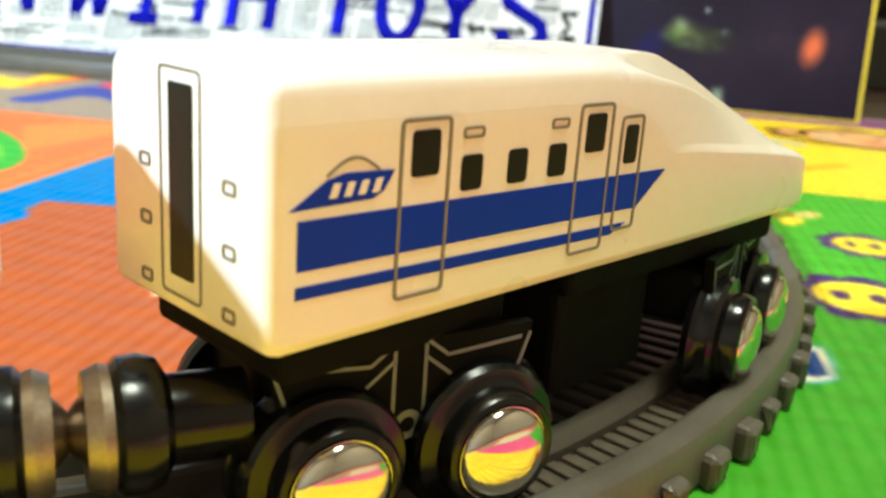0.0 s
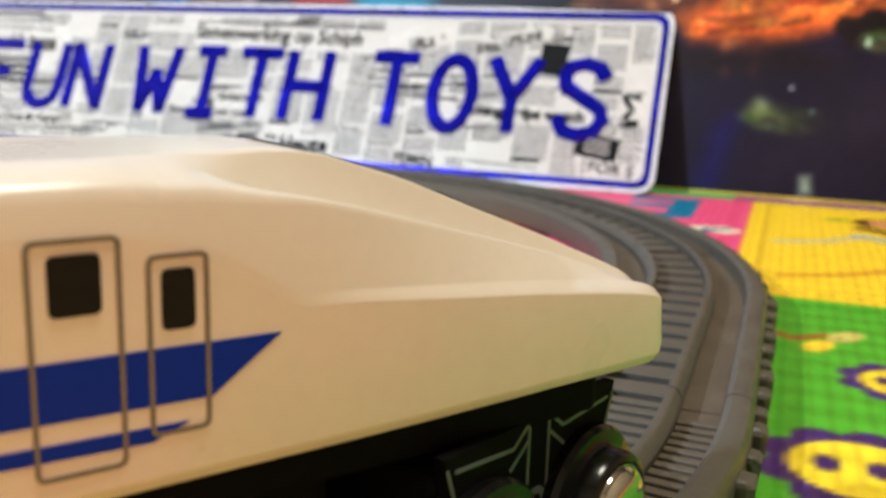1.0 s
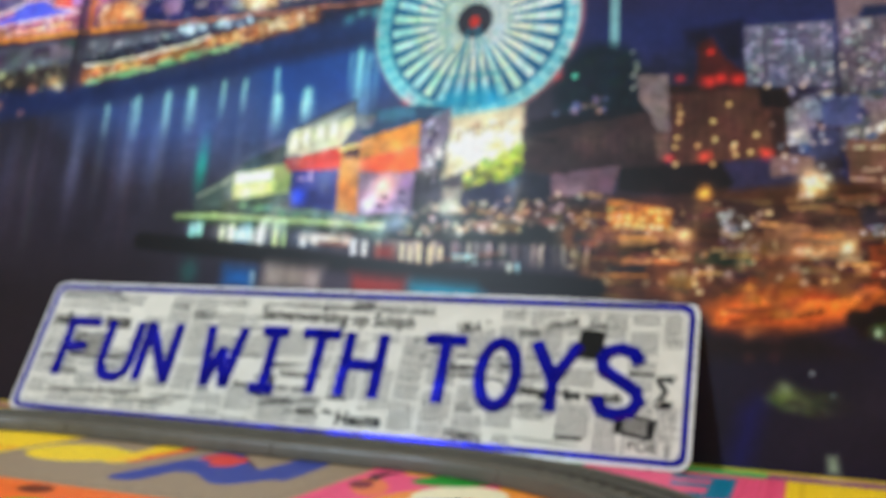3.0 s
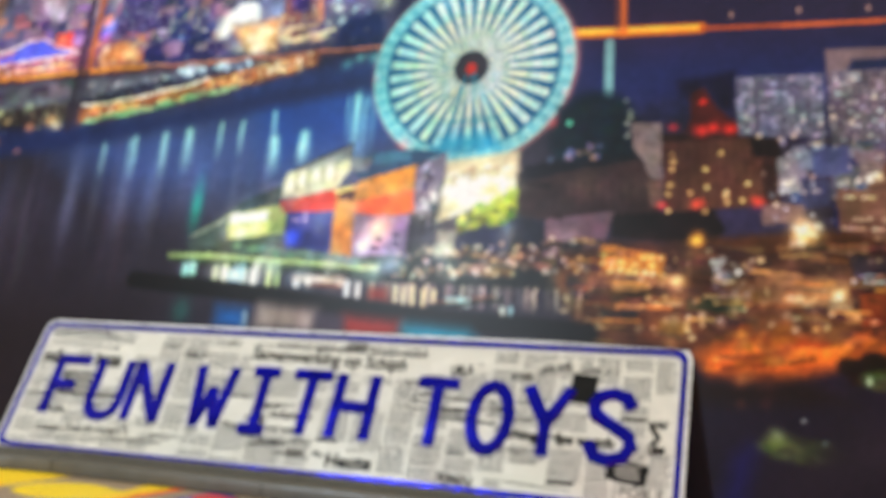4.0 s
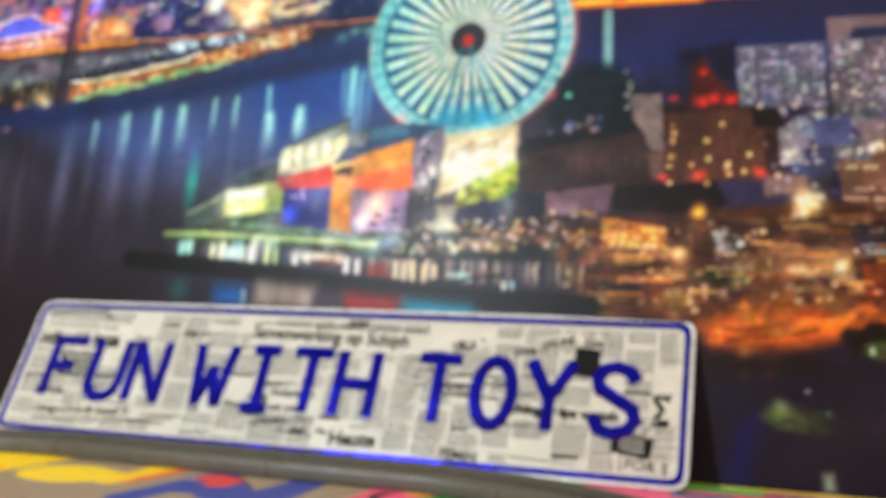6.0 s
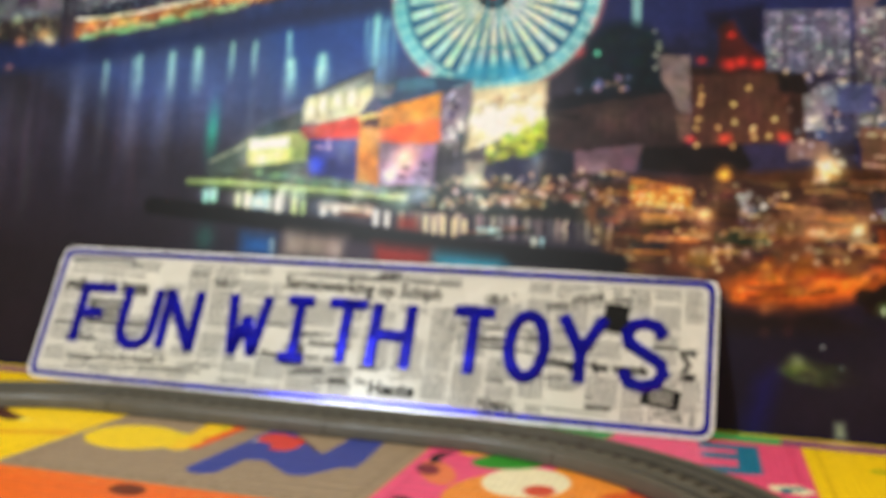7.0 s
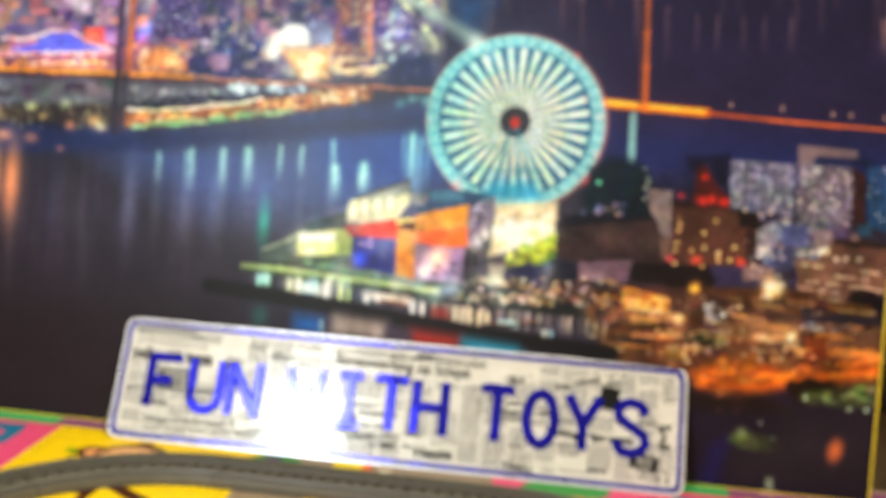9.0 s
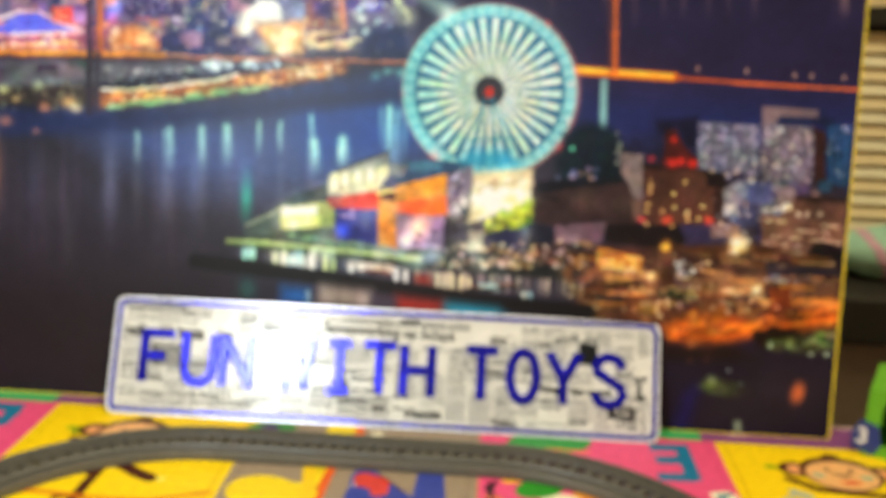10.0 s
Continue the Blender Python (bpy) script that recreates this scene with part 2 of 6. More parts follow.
    def sheet(self, name, material, parent, m):
        """The print as a flat mesh with its colours on the corners."""
        nx, ny = self.nx, self.ny
        me = bpy.data.meshes.new(name)
        xx, yy = np.meshgrid(self.gx, self.gy)
        co = np.stack([xx, yy, np.zeros_like(xx)], -1).reshape(-1, 3)
        k = (np.arange(ny - 1)[:, None] * nx + np.arange(nx - 1)).ravel()
        quads = np.stack([k, k + 1, k + 1 + nx, k + nx], -1)
        me.vertices.add(len(co))
        me.vertices.foreach_set("co", co.ravel())
        me.loops.add(quads.size)
        me.loops.foreach_set("vertex_index", quads.ravel())
        me.polygons.add(len(quads))
        me.polygons.foreach_set("loop_start", np.arange(len(quads)) * 4)
        me.update(calc_edges=True)
        me.validate()
        c = np.clip(self.img, 0, 1).reshape(-1, 3)
        c = np.where(c > 0.04045, ((c + 0.055) / 1.055) ** 2.4, c / 12.92)
        layer = me.color_attributes.new("print", "FLOAT_COLOR", "POINT")
        layer.data.foreach_set("color", np.concatenate([c, np.ones((len(c), 1))], 1).astype(np.float32).ravel())
        me.materials.append(material)
        ob = new(name, me)
        ob.matrix_world = m
        if parent is not None:
            ob.parent = parent
            ob.matrix_parent_inverse = Matrix()
        return ob


rng = np.random.RandomState(7)


def jig(c, s):
    return np.clip(np.asarray(c) + rng.uniform(-s, s, 3), 0, 1)


# ---------------------------------------------------------------- room
tagged(boxed("floor", (-1.7, 1.9, -2.2, 1.6, -0.14, -0.004), M_FLOOR), "dark brown wooden floor under the play mat", "floor", kind="structure")
# Unseen walls and ceiling close the room; their tone tempers the bounced light.
tagged(boxed("wall_north", (-1.7, 1.9, 1.6, 1.7, -0.14, 2.5), M_WALL), "unseen plain cream wall behind the backdrop", "wall", kind="structure")
tagged(boxed("wall_south", (-1.7, 1.9, -2.3, -2.2, -0.14, 2.5), M_WALL), "unseen plain cream wall closing the room", "wall", kind="structure")
tagged(boxed("wall_west", (-1.8, -1.7, -2.3, 1.7, -0.14, 2.5), M_WALL), "unseen plain cream wall closing the room", "wall", kind="structure")
tagged(boxed("wall_east", (1.9, 2.0, -2.3, 1.7, -0.14, 2.5), M_WALL), "unseen plain cream wall closing the room", "wall", kind="structure")
tagged(boxed("ceiling", (-1.8, 2.0, -2.3, 1.7, 2.4, 2.5), M_CEIL), "unseen plain cream ceiling", "ceiling", kind="structure")


# ---------------------------------------------------------------- play mat
def mat_seen(kind, x, y):
    """Place on the mat of a point of one of three layout sketches: from the back, from the bend, from the train."""
    a, b, c, d, e, f, g, h = SKETCH[kind]
    w = g * x + h * y + 1
    return ((a * x + b * y + c) / w, (d * x + e * y + f) / w)


SKETCH = {
    "back": (0.0107818730, 0.000779001392, -9.59161722, 0.00147392652, -0.0248125585, 17.1836373, -0.000974976088, 0.0265610132),
    "bend": (-0.000171722367, -0.000613244502, 0.500781362, -0.000118004758, 0.00156898483, -0.853174546, 7.74734772e-05, -0.00263730844),
    "train": (0.000799540744, 0.00317717150, -1.06994280, 0.000855398744, -0.00823712150, 0.946400784, -0.000986691216, 0.0138616918),
    "side": (0.000445091435, 0.00177333414, -0.492466407, 0.000503477962, -0.00463103975, 0.303552633, -0.000615007299, 0.00778705761),
}


def paint_mat():
    c = Canvas(-0.62, 0.62, -0.76, 0.032, 0.0015, (0.93, 0.83, 0.05))
    PINK, YEL, GREY, BLUE, GRN, ORG, PUR = (0.93, 0.33, 0.52), (1.0, 0.84, 0.02), (0.62, 0.54, 0.45), (0.07, 0.45, 0.72), (0.35, 0.66, 0.09), (0.93, 0.43, 0.13), (0.52, 0.27, 0.50)
    BROWN, DARK, CREAM, NAVY = (0.66, 0.32, 0.10), (0.28, 0.10, 0.05), (0.97, 0.93, 0.80), (0.22, 0.27, 0.62)
    on = lambda kind, *pts: [mat_seen(kind, *p) for p in pts]

    def shape(kind, pts, col, soft=None, alpha=1.0):
        c.poly(on(kind, *pts), col, soft, alpha)

    def disc(kind, x, y, rx, ry, col, n=28, soft=None):
        c.poly(on(kind, *[(x + rx * math.cos(2 * math.pi * k / n), y + ry * math.sin(2 * math.pi * k / n)) for k in range(n)]), col, soft)

    def trail(kind, pts, width, col):
        c.line(on(kind, *pts), width, col)

    xs = [-0.62, -0.615, -0.397, -0.2005, 0.0085, 0.2263, 0.4425, 0.62]
    R1, R2, R3 = -0.0175, -0.2355, -0.4535
    rows = [(R1, R2, [GRN, PINK, YEL, GREY, PINK, YEL, PINK]),
            (R2, R3, [BLUE, YEL, GRN, ORG, BLUE, GRN, ORG]),
            (R3, -0.76, [PINK, ORG, BLUE, ORG, YEL, PINK, ORG])]
    for y1, y0, colours in rows:
        for x0, x1, col in zip(xs, xs[1:], colours):
            c.poly([(x0, y0), (x1, y0), (x1, y1), (x0, y1)], col)
    edge = [(-0.62, -0.405, (0.25, 0.68, 0.42)), (-0.405, -0.19, PUR), (-0.19, 0.0085, ORG), (0.0085, 0.2150, (0.25, 0.66, 0.40)), (0.2150, 0.44, PUR), (0.44, 0.62, (0.25, 0.68, 0.42))]
    for x0, x1, col in edge:
        c.poly([(x0, R1), (x1, R1), (x1, 0.04), (x0, 0.04)], col)
    c.line([(-0.62, 0.029), (0.62, 0.029)], 0.004, (0.85, 0.75, 0.7))

    def stitches(x0, x1, y0, y1, col):
        for a in np.arange(x0, x1, 0.010):
            for y in (y0, y1):
                c.line([(a, y), (a + 0.005, y)], 0.0013, col)
        for a in np.arange(y0, y1, 0.010):
            for x in (x0, x1):
                c.line([(x, a), (x, a + 0.005)], 0.0013, col)

    for i, col in ((1, (0.85, 0.2, 0.4)), (2, (0.7, 0.55, 0.02)), (3, (0.45, 0.38, 0.3)), (4, (0.85, 0.22, 0.42)), (5, (0.7, 0.52, 0.02))):
        stitches(xs[i] + 0.008, xs[i + 1] - 0.008, R2 + 0.008, R1 - 0.008, col)
    stitches(xs[5] + 0.008, xs[6] - 0.008, R3 + 0.008, R2 - 0.008, (0.16, 0.55, 0.05))
    stitches(xs[3] + 0.008, xs[4] - 0.008, R3 + 0.008, R2 - 0.008, (0.98, 0.62, 0.25))

    def monkey(x, y, s):
        SKIN = (0.96, 0.72, 0.46)
        for k in (-1, 1):
            c.oval(x + k * 0.040 * s, y + 0.004 * s, 0.016 * s, 0.014 * s, DARK)
            c.oval(x + k * 0.039 * s, y + 0.004 * s, 0.010 * s, 0.009 * s, (0.95, 0.66, 0.42))
        c.oval(x, y, 0.037 * s, 0.032 * s, DARK)
        c.oval(x, y - 0.003 * s, 0.033 * s, 0.027 * s, SKIN)
        c.oval(x, y + 0.033 * s, 0.008 * s, 0.005 * s, DARK)
        for k in (-1, 1):
            c.oval(x + k * 0.011 * s, y + 0.007 * s, 0.0022 * s, 0.003 * s, DARK)
            c.oval(x + k * 0.022 * s, y - 0.005 * s, 0.006 * s, 0.003 * s, (0.55, 0.72, 0.62))
        c.line([(x - 0.006 * s, y - 0.001 * s), (x, y - 0.004 * s), (x + 0.008 * s, y - 0.001 * s)], 0.003 * s, DARK)
        c.oval(x + 0.004 * s, y - 0.016 * s, 0.009 * s, 0.0035 * s, (0.90, 0.35, 0.12))
        c.line([(x - 0.052 * s, y - 0.016 * s), (x - 0.03 * s, y - 0.032 * s), (x + 0.05 * s, y - 0.040 * s)], 0.009 * s, DARK)
        for k in (-0.062, 0.055):
            c.oval(x + k * s, y + 0.006 * s, 0.007 * s, 0.003 * s, (0.45, 0.62, 0.05))

    monkey(-0.305, -0.072, 0.92)
    monkey(0.326, -0.066, 0.95)
    # the monkey's body, arms and tail between the rails and before them
    disc("back", 200, 812, 44, 10, DARK)
    disc("back", 195, 824, 26, 4, CREAM)
    trail("back", [(215, 822), (245, 838), (266, 846)], 0.012, DARK)
    trail("back", [(180, 826), (150, 858), (128, 884)], 0.009, DARK)
    trail("back", [(110, 832), (170, 836)], 0.006, DARK)
    trail("back", [(95, 880), (120, 876), (150, 880)], 0.006, DARK)
    disc("back", 285, 848, 9, 3, (0.98, 0.93, 0.45))
    trail("back", [(-20, 872), (60, 868), (160, 880), (260, 886), (370, 872)], 0.005, (0.86, 0.48, 0.08))
    disc("back", 133, 764, 9, 3.5, (0.35, 0.50, 0.10))
    # blue letters on the pink tiles
    LB = (0.13, 0.46, 0.62)
    shape("back", [(1148, 786), (1216, 788), (1228, 815), (1243, 850), (1228, 853), (1168, 850), (1163, 838), (1211, 838), (1205, 822), (1165, 820), (1158, 808), (1200, 808), (1196, 799), (1153, 798)], LB)
    shape("back", [(-60, 712), (46, 715), (34, 732), (10, 752), (-60, 758)], LB)
    shape("back", [(-40, 726), (10, 727), (2, 738), (-40, 740)], PINK)
    # white letter card
    shape("back", [(1255, 872), (1288, 869), (1310, 882), (1300, 890), (1262, 884)], CREAM)
    shape("back", [(1268, 878), (1292, 873), (1298, 878), (1282, 881), (1284, 888), (1276, 888)], (0.15, 0.45, 0.55))
    # green fruit and bear with a green cap on the pink tile
    disc("back", 972, 784, 74, 20, (0.20, 0.60, 0.22))
    trail("back", [(905, 792), (985, 796), (1040, 800)], 0.004, (0.95, 0.55, 0.3))
    disc("bend", 820, 697, 190, 30, (0.95, 0.58, 0.20))
    disc("bend", 655, 665, 34, 13, (0.93, 0.50, 0.30))
    disc("bend", 640, 661, 22, 6, (0.50, 0.16, 0.22))
    disc("bend", 558, 696, 24, 9, (0.40, 0.12, 0.18))
    disc("bend", 612, 700, 28, 7, (0.78, 0.28, 0.14))
    disc("bend", 1040, 703, 42, 13, (0.52, 0.14, 0.25))
    disc("bend", 985, 704, 50, 9, (0.86, 0.36, 0.12))
    disc("bend", 815, 680, 88, 16, CREAM)
    disc("bend", 832, 689, 32, 6, (0.84, 0.30, 0.18))
    disc("bend", 795, 716, 52, 10, (0.93, 0.52, 0.14))
    disc("bend", 812, 657, 82, 8, (0.20, 0.58, 0.14))
    shape("back", [(858, 864), (866, 854), (882, 851), (876, 860), (872, 872), (880, 880), (866, 880)], (0.10, 0.06, 0.08))
    disc("back", 905, 852, 18, 4, (0.98, 0.72, 0.15))
    disc("back", 1034, 872, 20, 9, (0.97, 0.62, 0.12))
    # figures on the grey tile
    shape("back", [(612, 884), (622, 842), (632, 832), (655, 828), (668, 836), (735, 884), (735, 905), (600, 905)], NAVY)
    shape("back", [(728, 884), (740, 838), (775, 834), (786, 842), (788, 884), (786, 905), (722, 905)], NAVY)
    trail("back", [(620, 882), (630, 842)], 0.0014, CREAM)
    trail("back", [(672, 840), (716, 872)], 0.0014, DARK)
    disc("back", 660, 857, 30, 15, (0.87, 0.20, 0.10))
    for x, y in ((645, 852), (662, 862), (676, 852), (655, 846), (682, 862)):
        disc("back", x, y, 4.5, 2.4, (0.2, 0.05, 0.05), 10)
    shape("back", [(556, 822), (592, 824), (566, 884), (524, 880)], (0.98, 0.86, 0.06))
    for x, y in ((566, 834), (574, 844), (556, 848), (560, 862), (544, 866), (570, 828), (548, 856)):
        disc("back", x, y, 2.2, 1.4, (0.40, 0.30, 0.05), 8)
    trail("back", [(588, 826), (560, 884)], 0.008, (0.92, 0.38, 0.10))
    shape("back", [(582, 752), (632, 754), (634, 768), (578, 768)], (0.98, 0.86, 0.06))
    trail("back", [(640, 756), (636, 768)], 0.008, (0.92, 0.42, 0.15))
    disc("back", 488, 873, 74, 22, (0.99, 0.88, 0.05))
    disc("back", 517, 872, 15, 8, (0.90, 0.28, 0.40))
    disc("back", 482, 757, 44, 9, (0.22, 0.52, 0.20))
    disc("back", 478, 757, 16, 6, (0.28, 0.20, 0.40))
    disc("back", 668, 768, 12, 4, CREAM)
    disc("bend", 130, 616, 90, 12, (0.98, 0.84, 0.06))
    trail("bend", [(200, 628), (290, 608)], 0.012, (0.98, 0.80, 0.06))
    disc("bend", 390, 627, 38, 9, (0.85, 0.26, 0.22))
    trail("bend", [(225, 650), (340, 630)], 0.020, NAVY)
    trail("bend", [(370, 640), (400, 656), (470, 650), (560, 628)], 0.020, NAVY)
    # green disc on the orange tile
    disc("bend", 40, 731, 116, 50, (0.30, 0.66, 0.12))
    disc("bend", 30, 733, 88, 38, (0.52, 0.79, 0.14))
    disc("bend", 8, 732, 56, 28, (0.33, 0.70, 0.13))
    disc("bend", 60, 668, 34, 6, (0.45, 0.20, 0.08))
    shape("bend", [(180, 695), (300, 690), (430, 697), (330, 708), (150, 740), (170, 710)], (0.97, 0.52, 0.16))
    # brown animal with a cap on the blue tile
    shape("bend", [(60, 900), (80, 848), (120, 832), (200, 840), (300, 849), (400, 845), (440, 838), (470, 812), (520, 790), (580, 776), (650, 764), (680, 748), (780, 754), (794, 768), (750, 795),
                   (800, 803), (880, 822), (960, 834), (985, 850), (1010, 868), (1060, 895), (1080, 960), (1060, 1020), (300, 1020), (100, 960)], BROWN)
    c.poly([(0.018, -0.4535), (0.032, -0.388), (0.050, -0.362), (0.10, -0.350), (0.143, -0.345), (0.160, -0.375), (0.188, -0.386), (0.214, -0.392), (0.214, -0.500), (0.016, -0.500)], BROWN)
    shape("bend", [(452, 742), (490, 736), (560, 732), (660, 742), (682, 750), (664, 764), (606, 773), (520, 764), (470, 758)], (0.11, 0.10, 0.11))
    trail("bend", [(452, 756), (488, 764)], 0.004, CREAM)
    trail("bend", [(556, 768), (592, 777)], 0.004, CREAM)
    disc("bend", 466, 797, 56, 12, (0.48, 0.22, 0.10))
    disc("bend", 713, 830, 153, 31, CREAM)
    disc("bend", 600, 856, 38, 6, (0.42, 0.20, 0.08))
    shape("bend", [(470, 884), (500, 866), (600, 854), (716, 848), (752, 880), (760, 910), (460, 910)], (0.87, 0.22, 0.12))
    shape("bend", [(930, 834), (985, 806), (1060, 798), (1190, 796), (1200, 830), (1120, 830), (1000, 820)], (0.48, 0.26, 0.56))
    shape("bend", [(974, 818), (1020, 814), (1060, 822), (1150, 826), (1158, 842), (1130, 880), (1100, 882), (1060, 862), (1010, 842)], (0.97, 0.70, 0.10))
    disc("side", 90, 500, 84, 66, CREAM)
    shape("side", [(100, 512), (140, 505), (160, 555), (130, 545)], (0.10, 0.08, 0.08))
    shape("side", [(-30, 540), (40, 545), (42, 560), (10, 575), (-30, 580)], CREAM)
    # flowers on the green tile
    for x, y, r in ((0.2590, -0.3700, 0.0150), (0.2720, -0.3130, 0.0115), (0.330, -0.345, 0.013), (0.385, -0.30, 0.012), (0.37, -0.40, 0.014), (0.300, -0.425, 0.013)):
        for a in range(9):
            c.oval(x + r * math.cos(a * 0.698), y + r * math.sin(a * 0.698), r * 0.36, r * 0.36, (0.28, 0.16, 0.42))
        c.oval(x, y, r * 1.12, r * 1.12, (0.28, 0.16, 0.42))
        c.oval(x, y, r * 0.90, r * 0.90, (0.98, 0.86, 0.06))
        for k in (-1, 1):
            c.oval(x + k * r * 0.32 - r * 0.1, y + r * 0.05, r * 0.17, r * 0.26, (0.26, 0.14, 0.36))
    trail("train", [(1342, 460), (1372, 470), (1420, 466)], 0.004, (0.62, 0.42, 0.12))
    disc("train", 1412, 482, 26, 9, (0.95, 0.80, 0.10))
    disc("train", 1450, 470, 30, 8, (0.80, 0.74, 0.35))
    shape("train", [(1280, 862), (1296, 800), (1326, 764), (1384, 778), (1396, 820), (1392, 864), (1340, 872)], (0.35, 0.65, 0.80))
    shape("train", [(1284, 858), (1298, 804), (1328, 768), (1378, 782), (1388, 820), (1386, 858), (1338, 866)], CREAM)
    shape("train", [(1312, 846), (1318, 806), (1336, 780), (1362, 788), (1372, 822), (1376, 850), (1340, 854)], (0.13, 0.25, 0.52))
    # green bush, pale animal: added to temper the near pink tile's bounced light
    c.oval(0.215, -0.462, 0.050, 0.026, GRN)
    c.oval(0.275, -0.468, 0.060, 0.034, GRN)
    c.oval(0.345, -0.565, 0.070, 0.078, (0.88, 0.84, 0.62))
    c.oval(0.300, -0.640, 0.055, 0.045, (0.55, 0.60, 0.30))
    # grey marks and the brown band on the yellow tile
    trail("train", [(1310, 318), (1380, 320), (1440, 316)], 0.007, (0.84, 0.78, 0.52))
    trail("train", [(1440, 314), (1480, 322)], 0.010, (0.70, 0.72, 0.62))
    trail("train", [(1330, 372), (1430, 374), (1560, 366)], 0.006, (0.88, 0.62, 0.06))
    disc("back", 1312, 768, 26, 3.5, (0.90, 0.80, 0.78))
    return c


mat = thing("play_mat", "colourful foam play mat printed with animal and letter tiles", "mat", kind="")
bm = bmesh.new()
plate_of(bm, rect(-0.62, 0.62, -0.76, 0.032, 0.012), 0.003, Matrix.Translation((0, 0, -0.004)))
part("foam_sheet", bm, M_FOAM, mat)
paint_mat().sheet("printed_top", M_MAT, mat, Matrix())

# ---------------------------------------------------------------- city backdrop
LEAN = radians(9.10)
PANEL = Matrix(((1, 0, 0, 0), (0, math.sin(LEAN), -math.cos(LEAN), 0), (0, math.cos(LEAN), math.sin(LEAN), 0), (0, 0, 0, 1)))
K = 0.00054


def at(x, y):
    """Place on the panel of a point of the layout sketch."""
    w = 3.34535e-05 * x - 6.26188e-05 * y + 1
    return ((0.000532539 * x + 2.62467e-05 * y - 0.464673) / w, (3.24421e-05 * x - 0.000546141 * y + 0.378223) / w)


def paint_city():
    c = Canvas(-0.555, 0.336, 0.002, 0.60, 0.00092, (0.16, 0.15, 0.23))
    P = lambda *pts: [at(*q) for q in pts]
    area = lambda pts, col, soft=0.0018, alpha=1.0: c.poly(P(*pts), col, soft, alpha)
    stroke = lambda pts, w, col, soft=0.0015, alpha=1.0: c.line(P(*pts), w * K, col, soft, alpha)

    def light(x, y, r, col, power=1.0, tall=1.0):
        u, v = at(x, y)
        c.glow(u, v, r * K, r * K * tall, col, power)

    def lights(x0, x1, y0, y1, n, cols, r=(1.2, 3.0), power=(0.4, 1.0), tall=1.0):
        for _ in range(n):
            light(rng.uniform(x0, x1), rng.uniform(y0, y1), rng.uniform(*r), 0.75 * jig(cols[rng.randint(len(cols))], 0.08) + 0.12, 0.8 * rng.uniform(*power), tall)

    def blocks(x0, x1, y0, y1, n, cols, w=(14, 50), h=(10, 40), slope=0.04, alpha=0.85, soft=0.0022):
        """Walls and roofs of a crowded quarter, one over the other."""
        for _ in range(n):
            x, y, a, b = rng.uniform(x0, x1), rng.uniform(y0, y1), rng.uniform(*w), rng.uniform(*h)
            area([(x, y), (x + a, y + slope * a), (x + a, y + slope * a + b), (x, y + b)], jig(cols[rng.randint(len(cols))], 0.04), soft, alpha)

    def streak(x, y0, y1, w, col, power):
        """A lamp drawn out on the water, bright at its top."""
        for k in range(7):
            t = k / 6
            light(x + rng.uniform(-1, 1), y0 + (y1 - y0) * t, w * (0.85 + 0.4 * t), col, power * (1 - 0.8 * t) * 0.5, max((y1 - y0) / 7 / w, 1.0))

    def windows(x0, x1, y0, y1, dx, dy, col, part_lit, slope=0.05, rx=2.4, ry=1.7, alpha=0.85):
        for y in np.arange(y0, y1, dy):
            for x in np.arange(x0, x1, dx):
                if rng.rand() < part_lit:
                    u, v = at(x + rng.uniform(-1, 1), y + (x - x0) * slope)
                    c.oval(u, v, rx * K * rng.uniform(0.8, 1.2), ry * K, jig(col, 0.10), 0.0015, alpha * rng.uniform(0.6, 1.0))

    # water and sky
    area([(-200, 190), (700, 180), (1100, 240), (1100, 900), (-200, 900)], (0.165, 0.155, 0.197), 0.05)
    area([(120, 215), (720, 170), (760, 330), (560, 350), (300, 330)], (0.235, 0.275, 0.43), 0.05)
    area([(480, 150), (760, 140), (760, 260), (560, 300)], (0.17, 0.255, 0.47), 0.03, 0.9)
    area([(-200, 420), (420, 480), (220, 900), (-200, 900)], (0.132, 0.115, 0.132), 0.10)
    area([(1010, -200), (1600, -200), (1560, 260), (1010, 240)], (0.145, 0.13, 0.225), 0.03)
    area([(1010, 150), (1560, 170), (1540, 300), (1010, 260)], (0.135, 0.155, 0.30), 0.03, 0.8)
    area([(1100, 560), (1600, 540), (1600, 860), (1000, 860), (1000, 600)], (0.115, 0.092, 0.145), 0.02)
    for _ in range(46):
        x = rng.uniform(-20, 560)
        u, v = at(x, rng.uniform(260, 420))
        c.glow(u, v, rng.uniform(4, 12) * K, rng.uniform(50, 120) * K, jig((0.085, 0.08, 0.085), 0.02), rng.uniform(0.1, 0.45))
    # far city, upper part
    area([(-200, -420), (720, -420), (730, 100), (-200, 90)], (0.36, 0.32, 0.41), 0.02)
    area([(720, -420), (1700, -420), (1560, -10), (1000, 0)], (0.13, 0.12, 0.21), 0.03)
    blocks(-190, 690, -340, -60, 190, [(0.38, 0.34, 0.46), (0.58, 0.50, 0.52), (0.24, 0.22, 0.36), (0.62, 0.50, 0.44), (0.18, 0.18, 0.29), (0.52, 0.49, 0.56)], (18, 60), (30, 90), 0.02, 0.75, 0.007)
    for x, w in ((-100, 60), (20, 46), (110, 34), (330, 36), (385, 30), (500, 40), (590, 46), (650, 30)):
        y = rng.uniform(-190, -120)
        area([(x, y), (x + w, y + 2), (x + w, 20), (x, 20)], jig([(0.52, 0.42, 0.50), (0.58, 0.42, 0.36), (0.30, 0.26, 0.44)][rng.randint(3)], 0.04), 0.003)
